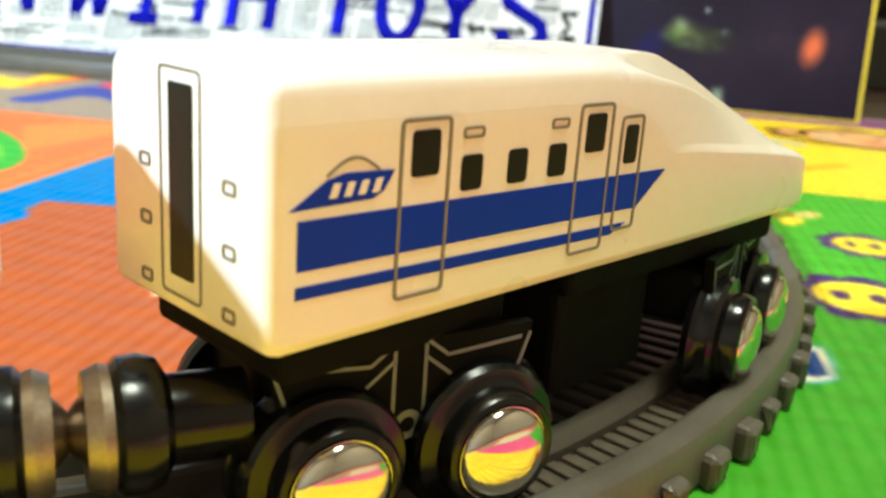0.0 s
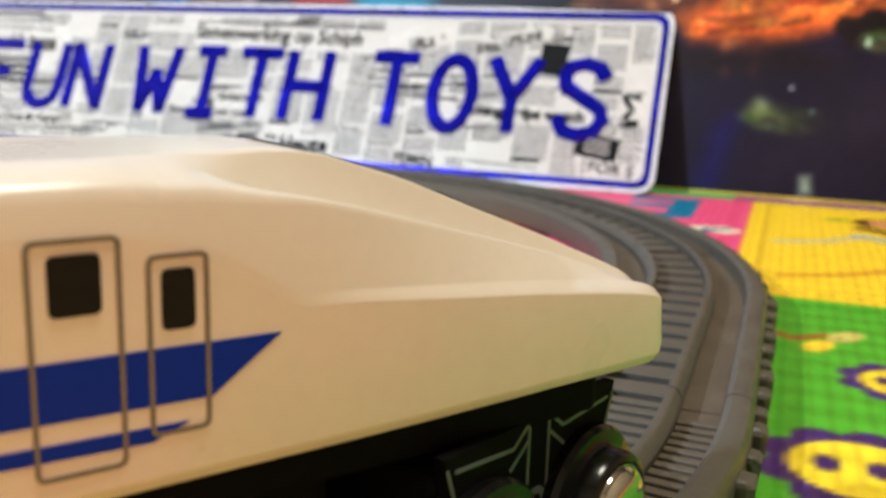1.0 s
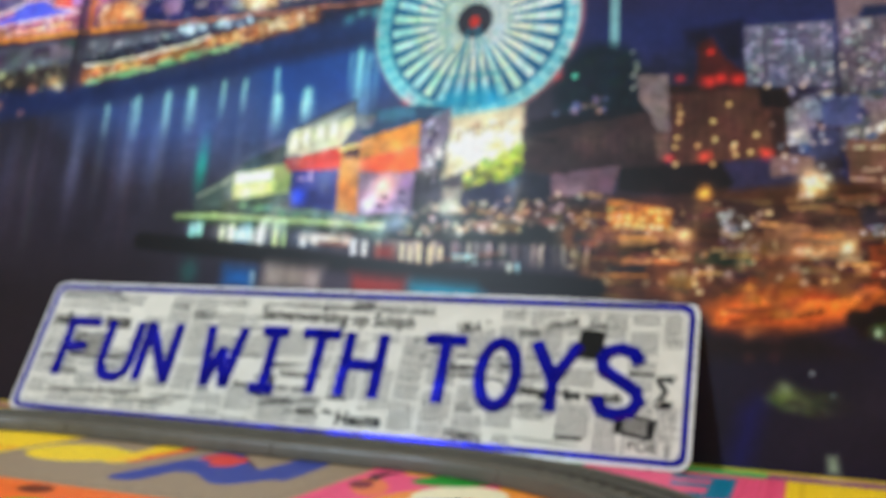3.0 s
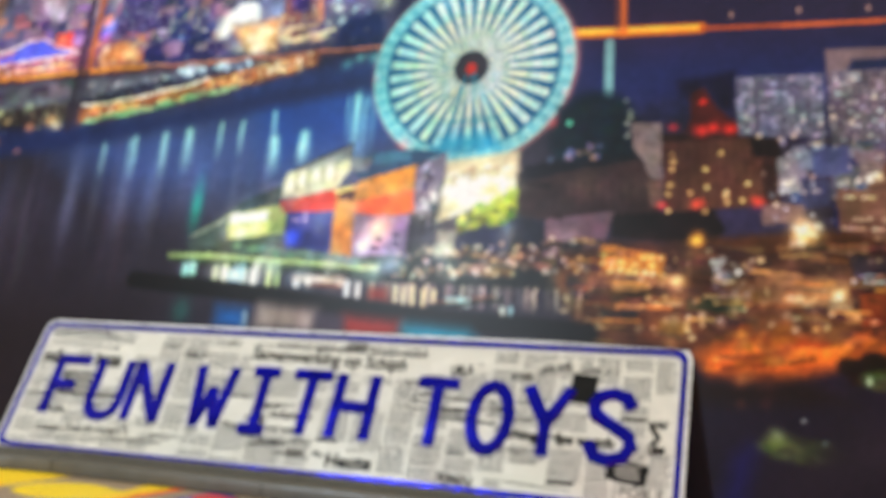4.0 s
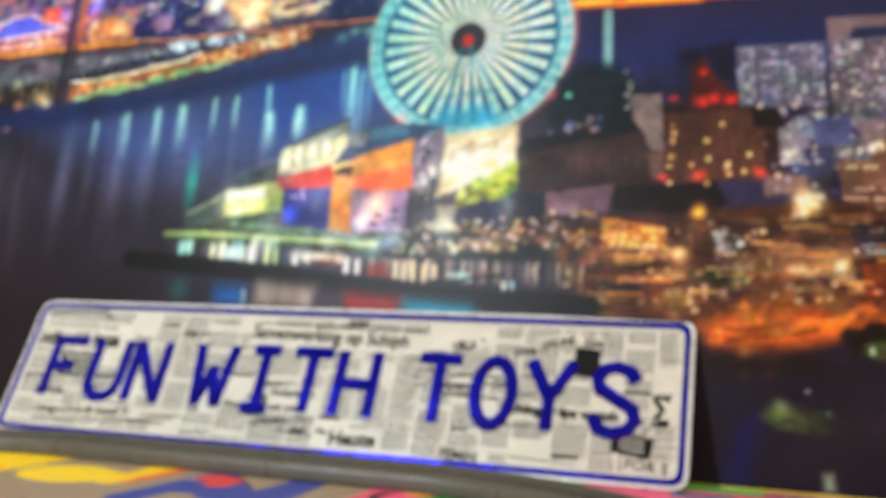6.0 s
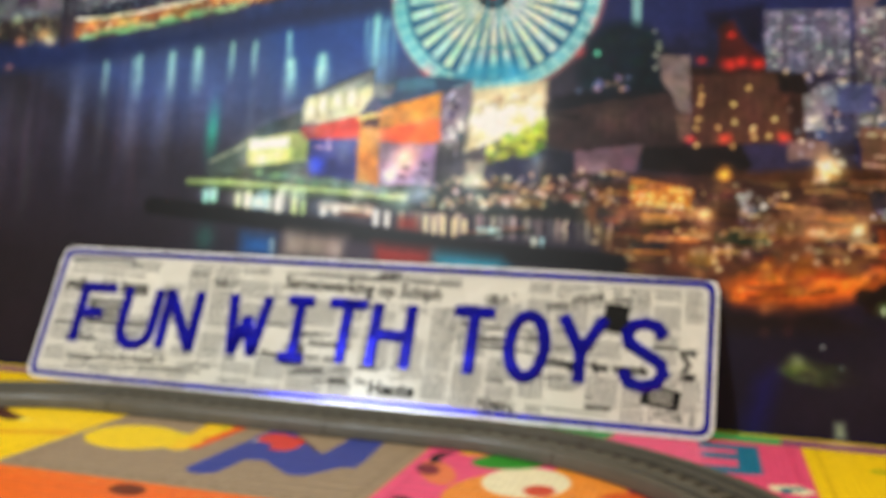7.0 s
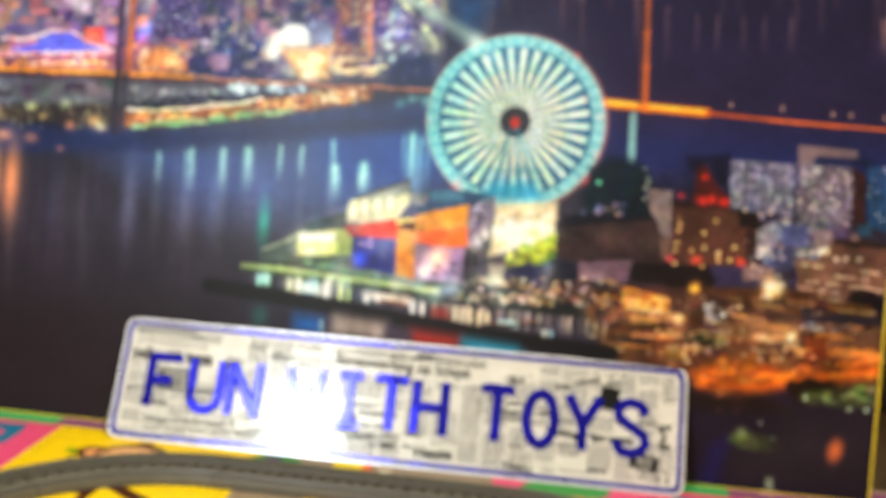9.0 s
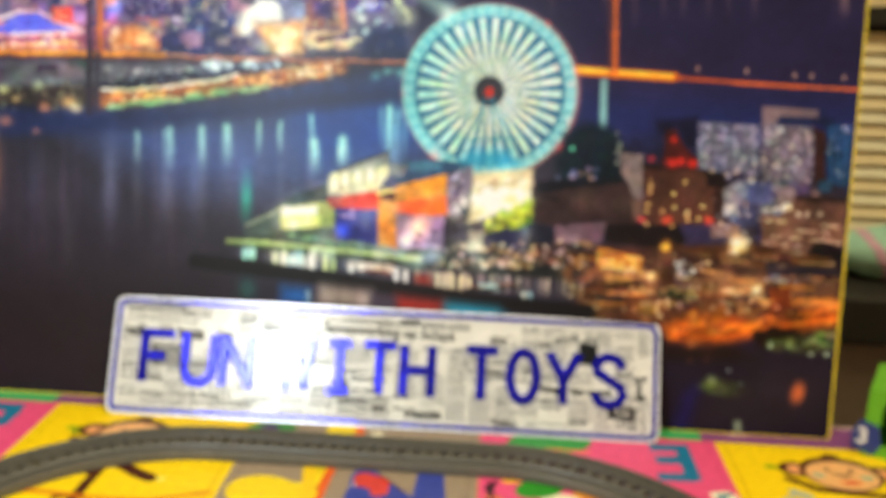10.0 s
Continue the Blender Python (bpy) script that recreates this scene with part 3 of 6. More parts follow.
        for k in np.arange(x + 5, x + w, 8):
            stroke([(k, y + 4), (k, 14)], 2.2, (0.24, 0.19, 0.26), 0.0016, 0.6)
        windows(x + 4, x + w - 3, y + 6, 10, 8, 10, (0.95, 0.85, 0.72), 0.28, 0)
    lights(-190, 720, -330, -20, 190, [(1.0, 0.85, 0.8), (1.0, 0.72, 0.5), (0.9, 0.88, 1.0), (0.95, 0.6, 0.4)], (1.8, 6.5), (0.2, 0.75))
    lights(-190, 720, -330, 30, 150, [(0.9, 0.65, 0.55), (0.75, 0.65, 0.9), (1.0, 0.8, 0.7)], (8, 20), (0.12, 0.34))
    for _ in range(60):
        x, y = rng.uniform(720, 1560), rng.uniform(-300, -40)
        light(x, y, rng.uniform(2, 5), jig((0.75, 0.52, 0.36), 0.12), rng.uniform(0.2, 0.5))
        streak(x, y + 10, y + 80, 4, (0.5, 0.34, 0.22), rng.uniform(0.2, 0.6))
    for x, p in ((1175, .3), (1210, .4), (1255, .35), (1290, .3), (1335, .35), (1490, .7), (1498, .6)):
        streak(x, -30, 24, 3, (0.75, 0.55, 0.40), p)
    # lit quarter on the left
    area([(-60, 50), (130, 22), (300, 60), (300, 85), (-60, 88)], (0.46, 0.28, 0.36), 0.004)
    blocks(-150, 290, -40, 62, 60, [(0.62, 0.36, 0.40), (0.32, 0.22, 0.40), (0.78, 0.50, 0.40), (0.20, 0.17, 0.33), (0.55, 0.40, 0.58)], (12, 40), (8, 24), 0.02, 0.8, 0.004)
    area([(-60, 62), (0, 46), (32, 25), (64, 25), (101, 45), (144, 54), (60, 58), (-40, 66)], (0.36, 0.36, 0.72), 0.002)
    stroke([(-60, 38), (-10, 36), (32, 21), (66, 21), (104, 41), (148, 54)], 4, (0.95, 0.72, 0.72))
    stroke([(-60, 66), (60, 60), (146, 56)], 3, (1.0, 0.86, 0.80), 0.0015, 0.8)
    area([(90, 14), (128, 12), (130, 44), (94, 38)], (0.80, 0.28, 0.24), 0.002)
    windows(94, 128, 18, 40, 9, 7, (1.0, 0.85, 0.7), 0.6, 0)
    for y, col in ((62, (0.92, 0.60, 0.55)), (70, (0.55, 0.26, 0.34)), (78, (0.98, 0.66, 0.42)), (84, (0.80, 0.45, 0.40))):
        for _ in range(26):
            x = rng.uniform(-160, 150)
            stroke([(x, y + rng.uniform(-3, 3)), (x + rng.uniform(10, 40), y + rng.uniform(-3, 3))], rng.uniform(2, 5), jig(col, 0.10), 0.002, 0.7)
    lights(-160, 150, 56, 90, 70, [(1.0, 0.85, 0.75), (1.0, 0.55, 0.35), (0.9, 0.7, 1.0)], (2, 4.5), (0.3, 0.9))
    light(205, 15, 12, (0.15, 0.3, 0.95), 0.8)
    light(198, 28, 10, (0.2, 0.3, 0.8), 0.6)
    area([(196, 62), (236, 42), (262, 52), (290, 86), (196, 90)], (0.72, 0.42, 0.26), 0.008)
    lights(198, 286, 50, 90, 46, [(1.0, 0.72, 0.36), (1.0, 0.85, 0.6)], (3, 7), (0.2, 0.6))
    area([(218, -60), (310, -60), (312, 30), (222, 28)], (0.26, 0.22, 0.36), 0.002)
    windows(224, 308, -50, 26, 7, 8, (0.85, 0.80, 0.85), 0.35, 0)
    area([(284, 62), (330, 48), (372, 52), (420, 78), (470, 96), (284, 92)], (0.16, 0.16, 0.32), 0.003)
    blocks(286, 420, 30, 70, 22, [(0.24, 0.22, 0.40), (0.12, 0.13, 0.26), (0.50, 0.40, 0.46)], (12, 34), (8, 22), 0.03)
    for x0, x1 in ((330, 360), (372, 400), (540, 572), (576, 612)):
        area([(x0, -120), (x1, -120), (x1 + 2, 50), (x0 + 2, 52)], jig((0.46, 0.33, 0.32) if x0 > 500 else (0.22, 0.20, 0.36), 0.03), 0.002)
        windows(x0 + 4, x1 - 2, -110, 46, 7, 8, (1.0, 0.85, 0.62), 0.35, 0)
    stroke([(606, -110), (607, 50)], 10, (0.78, 0.52, 0.40), 0.003, 0.8)
    lights(310, 330, 5, 50, 26, [(1.0, 0.88, 0.7)], (2, 5), (0.4, 0.9))
    area([(500, -10), (538, -8), (538, 34), (502, 32)], (0.52, 0.50, 0.62), 0.002)
    for y in range(-6, 32, 6):
        stroke([(502, y), (538, y + 1)], 2, (0.30, 0.28, 0.40), 0.0014, 0.7)
    area([(420, 60), (440, 6), (452, 34), (440, 60)], (0.95, 0.90, 0.78), 0.010)
    area([(440, 34), (446, 12), (460, 2), (486, 2), (498, 14), (500, 36)], (0.96, 0.96, 0.92), 0.004)
    area([(442, 34), (500, 36), (498, 48), (446, 46)], (0.60, 0.52, 0.50), 0.003)
    area([(452, 48), (540, 36), (536, 94), (486, 96), (470, 74)], (0.80, 0.56, 0.38), 0.008)
    lights(420, 545, 36, 96, 60, [(1.0, 0.90, 0.70), (1.0, 0.72, 0.45)], (3, 7), (0.15, 0.55))
    light(470, 18, 22, (1.0, 0.98, 0.9), 0.35)
    light(500, 80, 14, (1.0, 0.82, 0.6), 0.8, 1.6)
    blocks(540, 640, 50, 80, 14, [(0.16, 0.14, 0.26), (0.42, 0.34, 0.36), (0.75, 0.62, 0.5)], (14, 36), (6, 14), -0.05)
    stroke([(546, 82), (640, 70)], 5, (0.95, 0.80, 0.65), 0.003)
    area([(640, 50), (720, 46), (725, 108), (640, 104)], (0.13, 0.16, 0.28), 0.008)
    lights(612, 700, -60, 60, 40, [(0.95, 0.95, 0.8), (0.75, 0.95, 0.85), (1, 0.85, 0.7)], (2.5, 6), (0.3, 0.8))
    stroke([(650, -80), (700, -10), (722, 30)], 22, (0.72, 0.70, 0.60), 0.014, 0.75)
    for k in range(12):
        stroke([(644 + 6 * k, -60 + 5 * k), (672 + 5 * k, -40 + 7 * k)], 2, jig((0.95, 0.88, 0.66), 0.1), 0.002, 0.7)
    area([(735, -70), (830, -60), (800, 0), (760, 10)], (0.16, 0.26, 0.40), 0.02, 0.8)
    blocks(286, 720, -60, 0, 34, [(0.30, 0.24, 0.40), (0.55, 0.42, 0.44), (0.18, 0.17, 0.30)], (14, 40), (14, 34), 0.02, 0.75, 0.005)
    lights(286, 720, -70, 92, 100, [(1.0, 0.92, 0.82), (1.0, 0.78, 0.55), (0.85, 0.88, 1.0)], (1.4, 3.2), (0.3, 0.9))
    # long bridge
    stroke([(-160, 94), (0, 98), (420, 108), (720, 113)], 7, (0.30, 0.19, 0.20))
    stroke([(-160, 88), (0, 92), (290, 97)], 7, (0.95, 0.58, 0.22), 0.004)
    stroke([(290, 97), (420, 104), (720, 110)], 4, (0.72, 0.45, 0.36))
    stroke([(1015, 124), (1090, 130), (1195, 137)], 14, (0.86, 0.47, 0.12), 0.003)
    stroke([(1025, 123), (1190, 135)], 5, (1.0, 0.74, 0.32))
    stroke([(1195, 138), (1420, 155)], 6, (0.62, 0.31, 0.18))
    stroke([(1300, 147), (1530, 160)], 5, (0.72, 0.38, 0.22))
    for x, y in ((1235, 122), (1322, 126), (1407, 134), (1437, 135), (1494, 138)):
        light(x, y, 2.5, (0.9, 0.7, 0.5), 0.7, 1.8)
    for y0, y1, a in ((128, 60, 0.9), (60, 0, 0.75), (0, -70, 0.6), (-70, -150, 0.4)):
        stroke([(1090 - 0.01 * y0, y0), (1090 - 0.01 * y1, y1)], 9, (0.70, 0.38, 0.20), 0.003, a)
        stroke([(1079, y0), (1081, y1)], 4, (0.36, 0.22, 0.20), 0.002, a)
    stroke([(1069, 145), (1067, 226)], 12, (0.46, 0.60, 0.60))
    stroke([(158, -150), (158, 92)], 11, (0.24, 0.17, 0.24))
    stroke([(177, -150), (178, 90)], 11, (0.66, 0.36, 0.22), 0.003)
    # under the bridge, and the promenade
    area([(-160, 104), (360, 112), (360, 140), (180, 160), (-160, 150)], (0.36, 0.34, 0.38), 0.006)
    blocks(-120, 160, 104, 130, 20, [(0.30, 0.28, 0.32), (0.42, 0.40, 0.42), (0.22, 0.21, 0.26)], (14, 40), (12, 34), 0.02)
    area([(-160, 160), (180, 150), (180, 190), (-160, 190)], (0.22, 0.18, 0.18), 0.006)
    area([(-160, 186), (180, 194), (370, 190), (560, 160), (740, 150), (740, 180), (420, 208), (150, 236), (-160, 246)], (0.14, 0.17, 0.30), 0.012)
    area([(178, 146), (250, 136), (350, 124), (360, 140), (180, 162)], (0.13, 0.13, 0.20), 0.003)
    lights(190, 350, 122, 150, 34, [(0.95, 0.97, 1.0), (0.9, 0.95, 0.8)], (1.5, 3.2), (0.4, 0.9))
    shore = lambda t: (182 + 420 * t, 188 - 58 * t ** 1.25)
    base = [shore(t) for t in np.linspace(0, 1, 14)]
    stroke([(x, y - 10) for x, y in base], 26, (0.50, 0.30, 0.22), 0.008)
    for _ in range(330):
        t = rng.uniform(0, 1)
        x, y = shore(t)
        y += rng.uniform(-22, 0)
        stroke([(x, y), (x + rng.uniform(4, 18), y - rng.uniform(0, 4))], rng.uniform(2, 5), jig([(0.92, 0.58, 0.30), (1.0, 0.80, 0.55), (0.62, 0.34, 0.22), (0.80, 0.46, 0.26), (0.34, 0.22, 0.22)][rng.randint(5)], 0.06), 0.002, rng.uniform(0.45, 0.9))
    for _ in range(80):
        t = rng.uniform(0.02, 0.66)
        x, y = shore(t)
        y += rng.uniform(-4, 5)
        stroke([(x, y), (x + rng.uniform(6, 26), y - rng.uniform(0, 4))], rng.uniform(2, 5), jig([(0.52, 0.66, 0.48), (0.68, 0.80, 0.58), (0.28, 0.42, 0.32)][rng.randint(3)], 0.05), 0.003, rng.uniform(0.4, 0.85))
    lights(190, 600, 120, 130, 10, [(1.0, 0.9, 0.7)], (3, 5), (0.3, 0.8))
    for _ in range(60):
        t = rng.uniform(0, 1)
        x, y = shore(t)
        light(x, y - rng.uniform(0, 24), rng.uniform(2, 4.5), (1.0, 0.86, 0.62), rng.uniform(0.2, 0.65))
    stroke([(182, 160), (300, 154), (420, 134)], 4, (1.0, 0.92, 0.80))
    lights(355, 412, 108, 124, 26, [(0.92, 0.97, 1.0)], (4, 7), (0.35, 0.8))
    lights(412, 500, 108, 122, 22, [(0.8, 0.92, 1.0)], (2.5, 5), (0.4, 0.9))
    lights(500, 600, 114, 138, 34, [(1.0, 0.72, 0.42), (1.0, 0.85, 0.65)], (3, 7), (0.2, 0.55))
    lights(660, 720, 122, 136, 10, [(0.4, 0.8, 0.7)], (4, 8), (0.2, 0.5))
    for x, y, r, col in ((8, 158, 11, (0.85, 0.82, 0.5)), (68, 152, 12, (0.85, 0.85, 0.55)), (80, 190, 11, (1.0, 0.55, 0.25)), (122, 182, 14, (1.0, 0.70, 0.40)), (136, 192, 10, (1.0, 0.75, 0.5)), (30, 176, 8, (0.9, 0.7, 0.4)), (-60, 170, 14, (0.9, 0.7, 0.45)), (-120, 165, 14, (0.8, 0.75, 0.5)), (10, 214, 13, (0.8, 0.42, 0.2)), (64, 232, 7, (0.7, 0.35, 0.2)), (-40, 210, 14, (0.9, 0.5, 0.2))):
        light(x, y, r, col, 0.62, 0.7)
    lights(-150, 150, 148, 196, 60, [(1.0, 0.75, 0.45), (0.9, 0.9, 0.6)], (1.5, 3.5), (0.3, 0.8))
    stroke([(158, 92), (158, 200)], 11, (0.17, 0.14, 0.19), 0.003, 0.95)
    stroke([(172, 96), (172, 196)], 9, (0.20, 0.17, 0.23), 0.003, 0.95)
    # mirrored lamps on the water
    for x, y0, y1, w, p in ((243, 236, 285, 5, .55), (291, 232, 280, 3, .4), (301, 230, 290, 6, .7), (358, 228, 290, 6, .75), (402, 224, 285, 8, .8), (458, 218, 268, 4, .8), (496, 218, 266, 4, .8), (552, 206, 252, 4, .8), (557, 250, 300, 8, .9), (607, 245, 288, 8, .9), (602, 262, 290, 4, .6), (690, 195, 285, 7, .95), (704, 200, 282, 4, .6), (675, 196, 250, 3, .5), (716, 190, 280, 4, .4)):
        streak(x, y0, y1, w, (0.74, 1.0, 0.74), p * 1.35)
        u, v = at(x, y1 + 40)
        c.glow(u, v, w * K * 1.8, 55 * K, (0.15, 0.15, 0.14), p * 0.5)
    for x, w, p in ((195, 16, .42), (345, 14, .3), (60, 14, .12), (290, 16, .16), (430, 14, .2)):
        u, v = at(x, 320)
        c.glow(u, v, w * K, 70 * K, (0.34, 0.38, 0.50), p)
    u, v = at(436, 350)
    c.glow(u, v, 10 * K, 38 * K, (0.02, 0.60, 0.36), 0.6)
    u, v = at(-20, 290)
    c.glow(u, v, 16 * K, 70 * K, (0.80, 0.48, 0.25), 0.8)
    u, v = at(-48, 280)
    c.glow(u, v, 9 * K, 60 * K, (0.80, 0.50, 0.28), 0.6)
    stroke([(655, -75), (715, -25), (800, 24)], 20, (0.66, 0.70, 0.64), 0.012, 0.65)
    # wheel
    cx, cy = at(866, 162)
    R = 0.0805
    c.oval(cx + 0.001, cy, R * 1.03, R * 1.0, (0.70, 0.45, 0.44), 0.004, 0.6)
    c.oval(cx, cy, R, R * 0.975, (0.54, 0.72, 0.71), 0.002)
    c.oval(cx, cy, R * 0.865, R * 0.845, (0.09, 0.26, 0.40), 0.0015)
    for i in range(33):
        a = 2 * math.pi * i / 33
        ray = lambda t, k: (cx + R * t * math.cos(a) - k * math.sin(a), cy + R * t * math.sin(a) + k * math.cos(a))
        for t0, t1, w0, w1, col in ((0.14, 0.36, 0.0006, 0.0016, (0.86, 0.82, 0.68)), (0.36, 0.60, 0.0016, 0.0026, (0.78, 0.79, 0.66)), (0.60, 0.83, 0.0026, 0.0033, (0.68, 0.78, 0.71))):
            c.poly([ray(t0, -w0), ray(t1, -w1), ray(t1, w1), ray(t0, w0)], jig(col, 0.03), 0.0012)
        for t in np.arange(0.26, 0.84, 0.045):
            u, v = ray(t, rng.uniform(-0.0012, 0.0012))
            c.oval(u, v, 0.0013, 0.0013, jig([(0.92, 0.90, 0.72), (0.36, 0.56, 0.56), (0.80, 0.90, 0.85)][rng.randint(3)], 0.08), 0.0014, 0.55)
    for k in (0.89, 0.945):
        n = 90
        c.line([(cx + R * k * math.cos(2 * math.pi * i / n), cy + R * k * 0.975 * math.sin(2 * math.pi * i / n)) for i in range(n + 1)], 0.0010, (0.10, 0.32, 0.44), 0.0012, 0.75)
    for i in range(132):
        a = 2 * math.pi * i / 132
        c.line([(cx + R * 0.88 * math.cos(a), cy + R * 0.86 * math.sin(a)), (cx + R * 0.985 * math.cos(a), cy + R * 0.96 * math.sin(a))], 0.0009, (0.18, 0.44, 0.54) if i % 3 else (0.86, 0.92, 0.82), 0.0011, 0.6)
    for k in (0.34, 0.58):
        c.line([(cx + R * k * math.cos(2 * math.pi * i / 80), cy + R * k * math.sin(2 * math.pi * i / 80)) for i in range(81)], 0.0008, (0.30, 0.44, 0.46), 0.0011, 0.45)
    c.glow(cx - 0.01, cy + 0.005, 0.06, 0.06, (0.08, 0.12, 0.10), 0.5)
    c.oval(cx, cy, 0.0140, 0.0140, (0.12, 0.12, 0.16))
    for i in range(12):
        a = 2 * math.pi * i / 12
        c.line([(cx + 0.004 * math.cos(a), cy + 0.004 * math.sin(a)), (cx + 0.0125 * math.cos(a), cy + 0.0125 * math.sin(a))], 0.0009, (0.36, 0.32, 0.30), 0.0011, 0.6)
    c.oval(cx, cy - 0.001, 0.0042, 0.0050, (0.62, 0.17, 0.14), 0.002)
    for x, y, r in ((985, 120, 5), (1012, 150, 5), (785, 130, 4), (716, 165, 4), (970, 42, 4), (992, 262, 8), (770, 275, 9), (1006, 215, 4)):
        light(x, y, r, (0.75, 0.16, 0.10), 0.65)
    for a0, b0, w in (((858, 175), (826, 300), 3.5), ((868, 175), (884, 300), 3.5), ((872, 172), (918, 296), 2.5)):
        stroke([a0, b0], w, (0.16, 0.46, 0.54), 0.0016, 0.75)
    stroke([(836, 246), (902, 246)], 4, (0.16, 0.46, 0.50), 0.0018, 0.8)
    area([(828, 262), (905, 262), (925, 300), (800, 300)], (0.20, 0.52, 0.62), 0.006, 0.45)
    light(792, 24, 15, (0.75, 0.80, 0.75), 0.55)
    light(818, 50, 11, (0.70, 0.75, 0.70), 0.40)
    # island quarter
    area([(405, 425), (500, 400), (780, 430), (1040, 440), (1040, 500), (760, 478), (420, 440)], (0.13, 0.14, 0.14), 0.003)
    area([(430, 412), (436, 396), (506, 356), (578, 330), (586, 410), (440, 420)], (0.24, 0.28, 0.27), 0.004)
    area([(506, 352), (540, 338), (578, 330), (582, 356), (510, 362)], (0.12, 0.16, 0.18), 0.003)
    stroke([(436, 398), (480, 380), (498, 368)], 4, (0.55, 0.58, 0.50), 0.003)
    area([(496, 366), (592, 356), (592, 404), (496, 406)], (0.46, 0.50, 0.30), 0.002)
    area([(500, 367), (562, 366), (562, 377), (500, 380)], (0.86, 0.95, 0.92), 0.003)
    area([(500, 384), (566, 382), (566, 402), (500, 404)], (0.72, 0.76, 0.44), 0.003)
    for x in range(500, 592, 9):
        stroke([(x, 380), (x, 404)], 2, (0.30, 0.36, 0.20), 0.0013, 0.7)
    light(520, 396, 10, (0.8, 0.85, 0.7), 0.5)
    area([(482, 408), (590, 404), (590, 418), (478, 422)], (0.12, 0.15, 0.13), 0.002)
    for k in range(4):
        stroke([(482 - k, 409 + 3.4 * k), (580, 406 + 3.4 * k)], 1.4, (0.36, 0.40, 0.34), 0.0012, 0.6)
    stroke([(404, 427), (470, 430), (586, 442), (741, 458)], 8, (0.60, 0.68, 0.44), 0.004)
    stroke([(404, 431), (586, 448), (741, 463)], 4, (0.20, 0.26, 0.16), 0.003)
    for _ in range(36):
        t = rng.uniform(0, 1)
        u, v = at(515 + 215 * t, 421 + 26 * t + rng.uniform(-4, 3))
        c.oval(u, v, rng.uniform(6, 11) * K, rng.uniform(3, 6) * K, jig((0.34, 0.42, 0.36), 0.06), 0.003, 0.7)
    area([(581, 346), (584, 308), (627, 292), (689, 270), (688, 312), (668, 337), (620, 346)], (0.68, 0.67, 0.55), 0.003)
    area([(596, 304), (627, 290), (689, 268), (684, 294), (636, 304)], (0.42, 0.42, 0.41), 0.002)
    area([(604, 306), (650, 292), (684, 284), (640, 304)], (0.62, 0.62, 0.58), 0.003, 0.8)
    stroke([(596, 303), (640, 285), (689, 268), (688, 298)], 3, (0.10, 0.12, 0.15))
    for x, y in ((592, 322), (612, 318), (634, 314), (656, 308)):
        light(x, y, 6, (0.8, 0.8, 0.6), 0.75, 1.8)
        stroke([(x + 9, y - 12), (x + 11, y + 14)], 3, (0.40, 0.40, 0.32), 0.003, 0.7)
    area([(580, 351), (620, 346), (669, 336), (669, 373), (590, 369)], (0.62, 0.17, 0.12), 0.002)
    area([(580, 351), (600, 349), (600, 369), (586, 368)], (0.30, 0.10, 0.14), 0.006, 0.7)
    area([(594, 369), (670, 372), (670, 436), (596, 422)], (0.13, 0.15, 0.38), 0.002)
    light(607, 408, 13, (0.08, 0.18, 0.75), 0.8)
    for x, y in ((604, 383), (612, 384), (623, 374), (624, 384)):
        light(x, y, 2.4, (0.95, 0.75, 0.75), 0.9)
    area([(690, 300), (723, 286), (782, 284), (836, 292), (792, 308), (704, 330)], (0.15, 0.24, 0.34), 0.002)
    area([(724, 286), (780, 285), (782, 300), (726, 304)], (0.24, 0.38, 0.46), 0.003)
    area([(688, 292), (722, 292), (716, 312), (690, 314)], (0.45, 0.45, 0.46), 0.003)
    area([(702, 330), (792, 307), (792, 347), (702, 359)], (0.70, 0.48, 0.15), 0.002)
    for x in range(712, 792, 11):
        stroke([(x, 330 - (x - 702) * 0.25), (x, 356 - (x - 702) * 0.12)], 1.5, (0.56, 0.36, 0.12), 0.0013, 0.6)
    area([(702, 359), (792, 346), (793, 383), (702, 377)], (0.86, 0.34, 0.12), 0.002)
    area([(702, 366), (750, 358), (750, 379), (702, 377)], (0.72, 0.24, 0.12), 0.010, 0.6)
    area([(702, 377), (786, 383), (786, 442), (702, 438)], (0.46, 0.40, 0.50), 0.002)
    area([(669, 338), (703, 336), (703, 438), (669, 436)], (0.64, 0.42, 0.16), 0.002)
    area([(667, 338), (703, 335), (703, 341), (667, 345)], (0.88, 0.72, 0.46), 0.002)
    area([(672, 345), (701, 343), (698, 356), (676, 356)], (0.16, 0.10, 0.10), 0.002)
    light(740, 402, 15, (0.95, 0.62, 0.25), 0.8, 1.4)
    light(720, 426, 9, (0.75, 0.75, 1.0), 0.8)
    light(768, 420, 12, (0.55, 0.5, 0.75), 0.5)
    for x, y in ((764, 410), (764, 422), (740, 414), (734, 426)):
        area([(x, y), (x + 9, y + 1), (x + 9, y + 6), (x, y + 5)], (0.12, 0.10, 0.16), 0.0015)
    area([(792, 312), (838, 292), (836, 322), (812, 405), (788, 432)], (0.40, 0.37, 0.42), 0.002)
    area([(786, 384), (812, 380), (810, 428), (786, 440)], (0.09, 0.09, 0.12), 0.003)
    blocks(794, 822, 316, 372, 14, [(0.55, 0.52, 0.56), (0.22, 0.20, 0.26), (0.70, 0.66, 0.66)], (5, 12), (8, 20), 0.0)
    lights(800, 836, 310, 400, 12, [(0.9, 0.9, 1.0)], (2, 4), (0.3, 0.8))
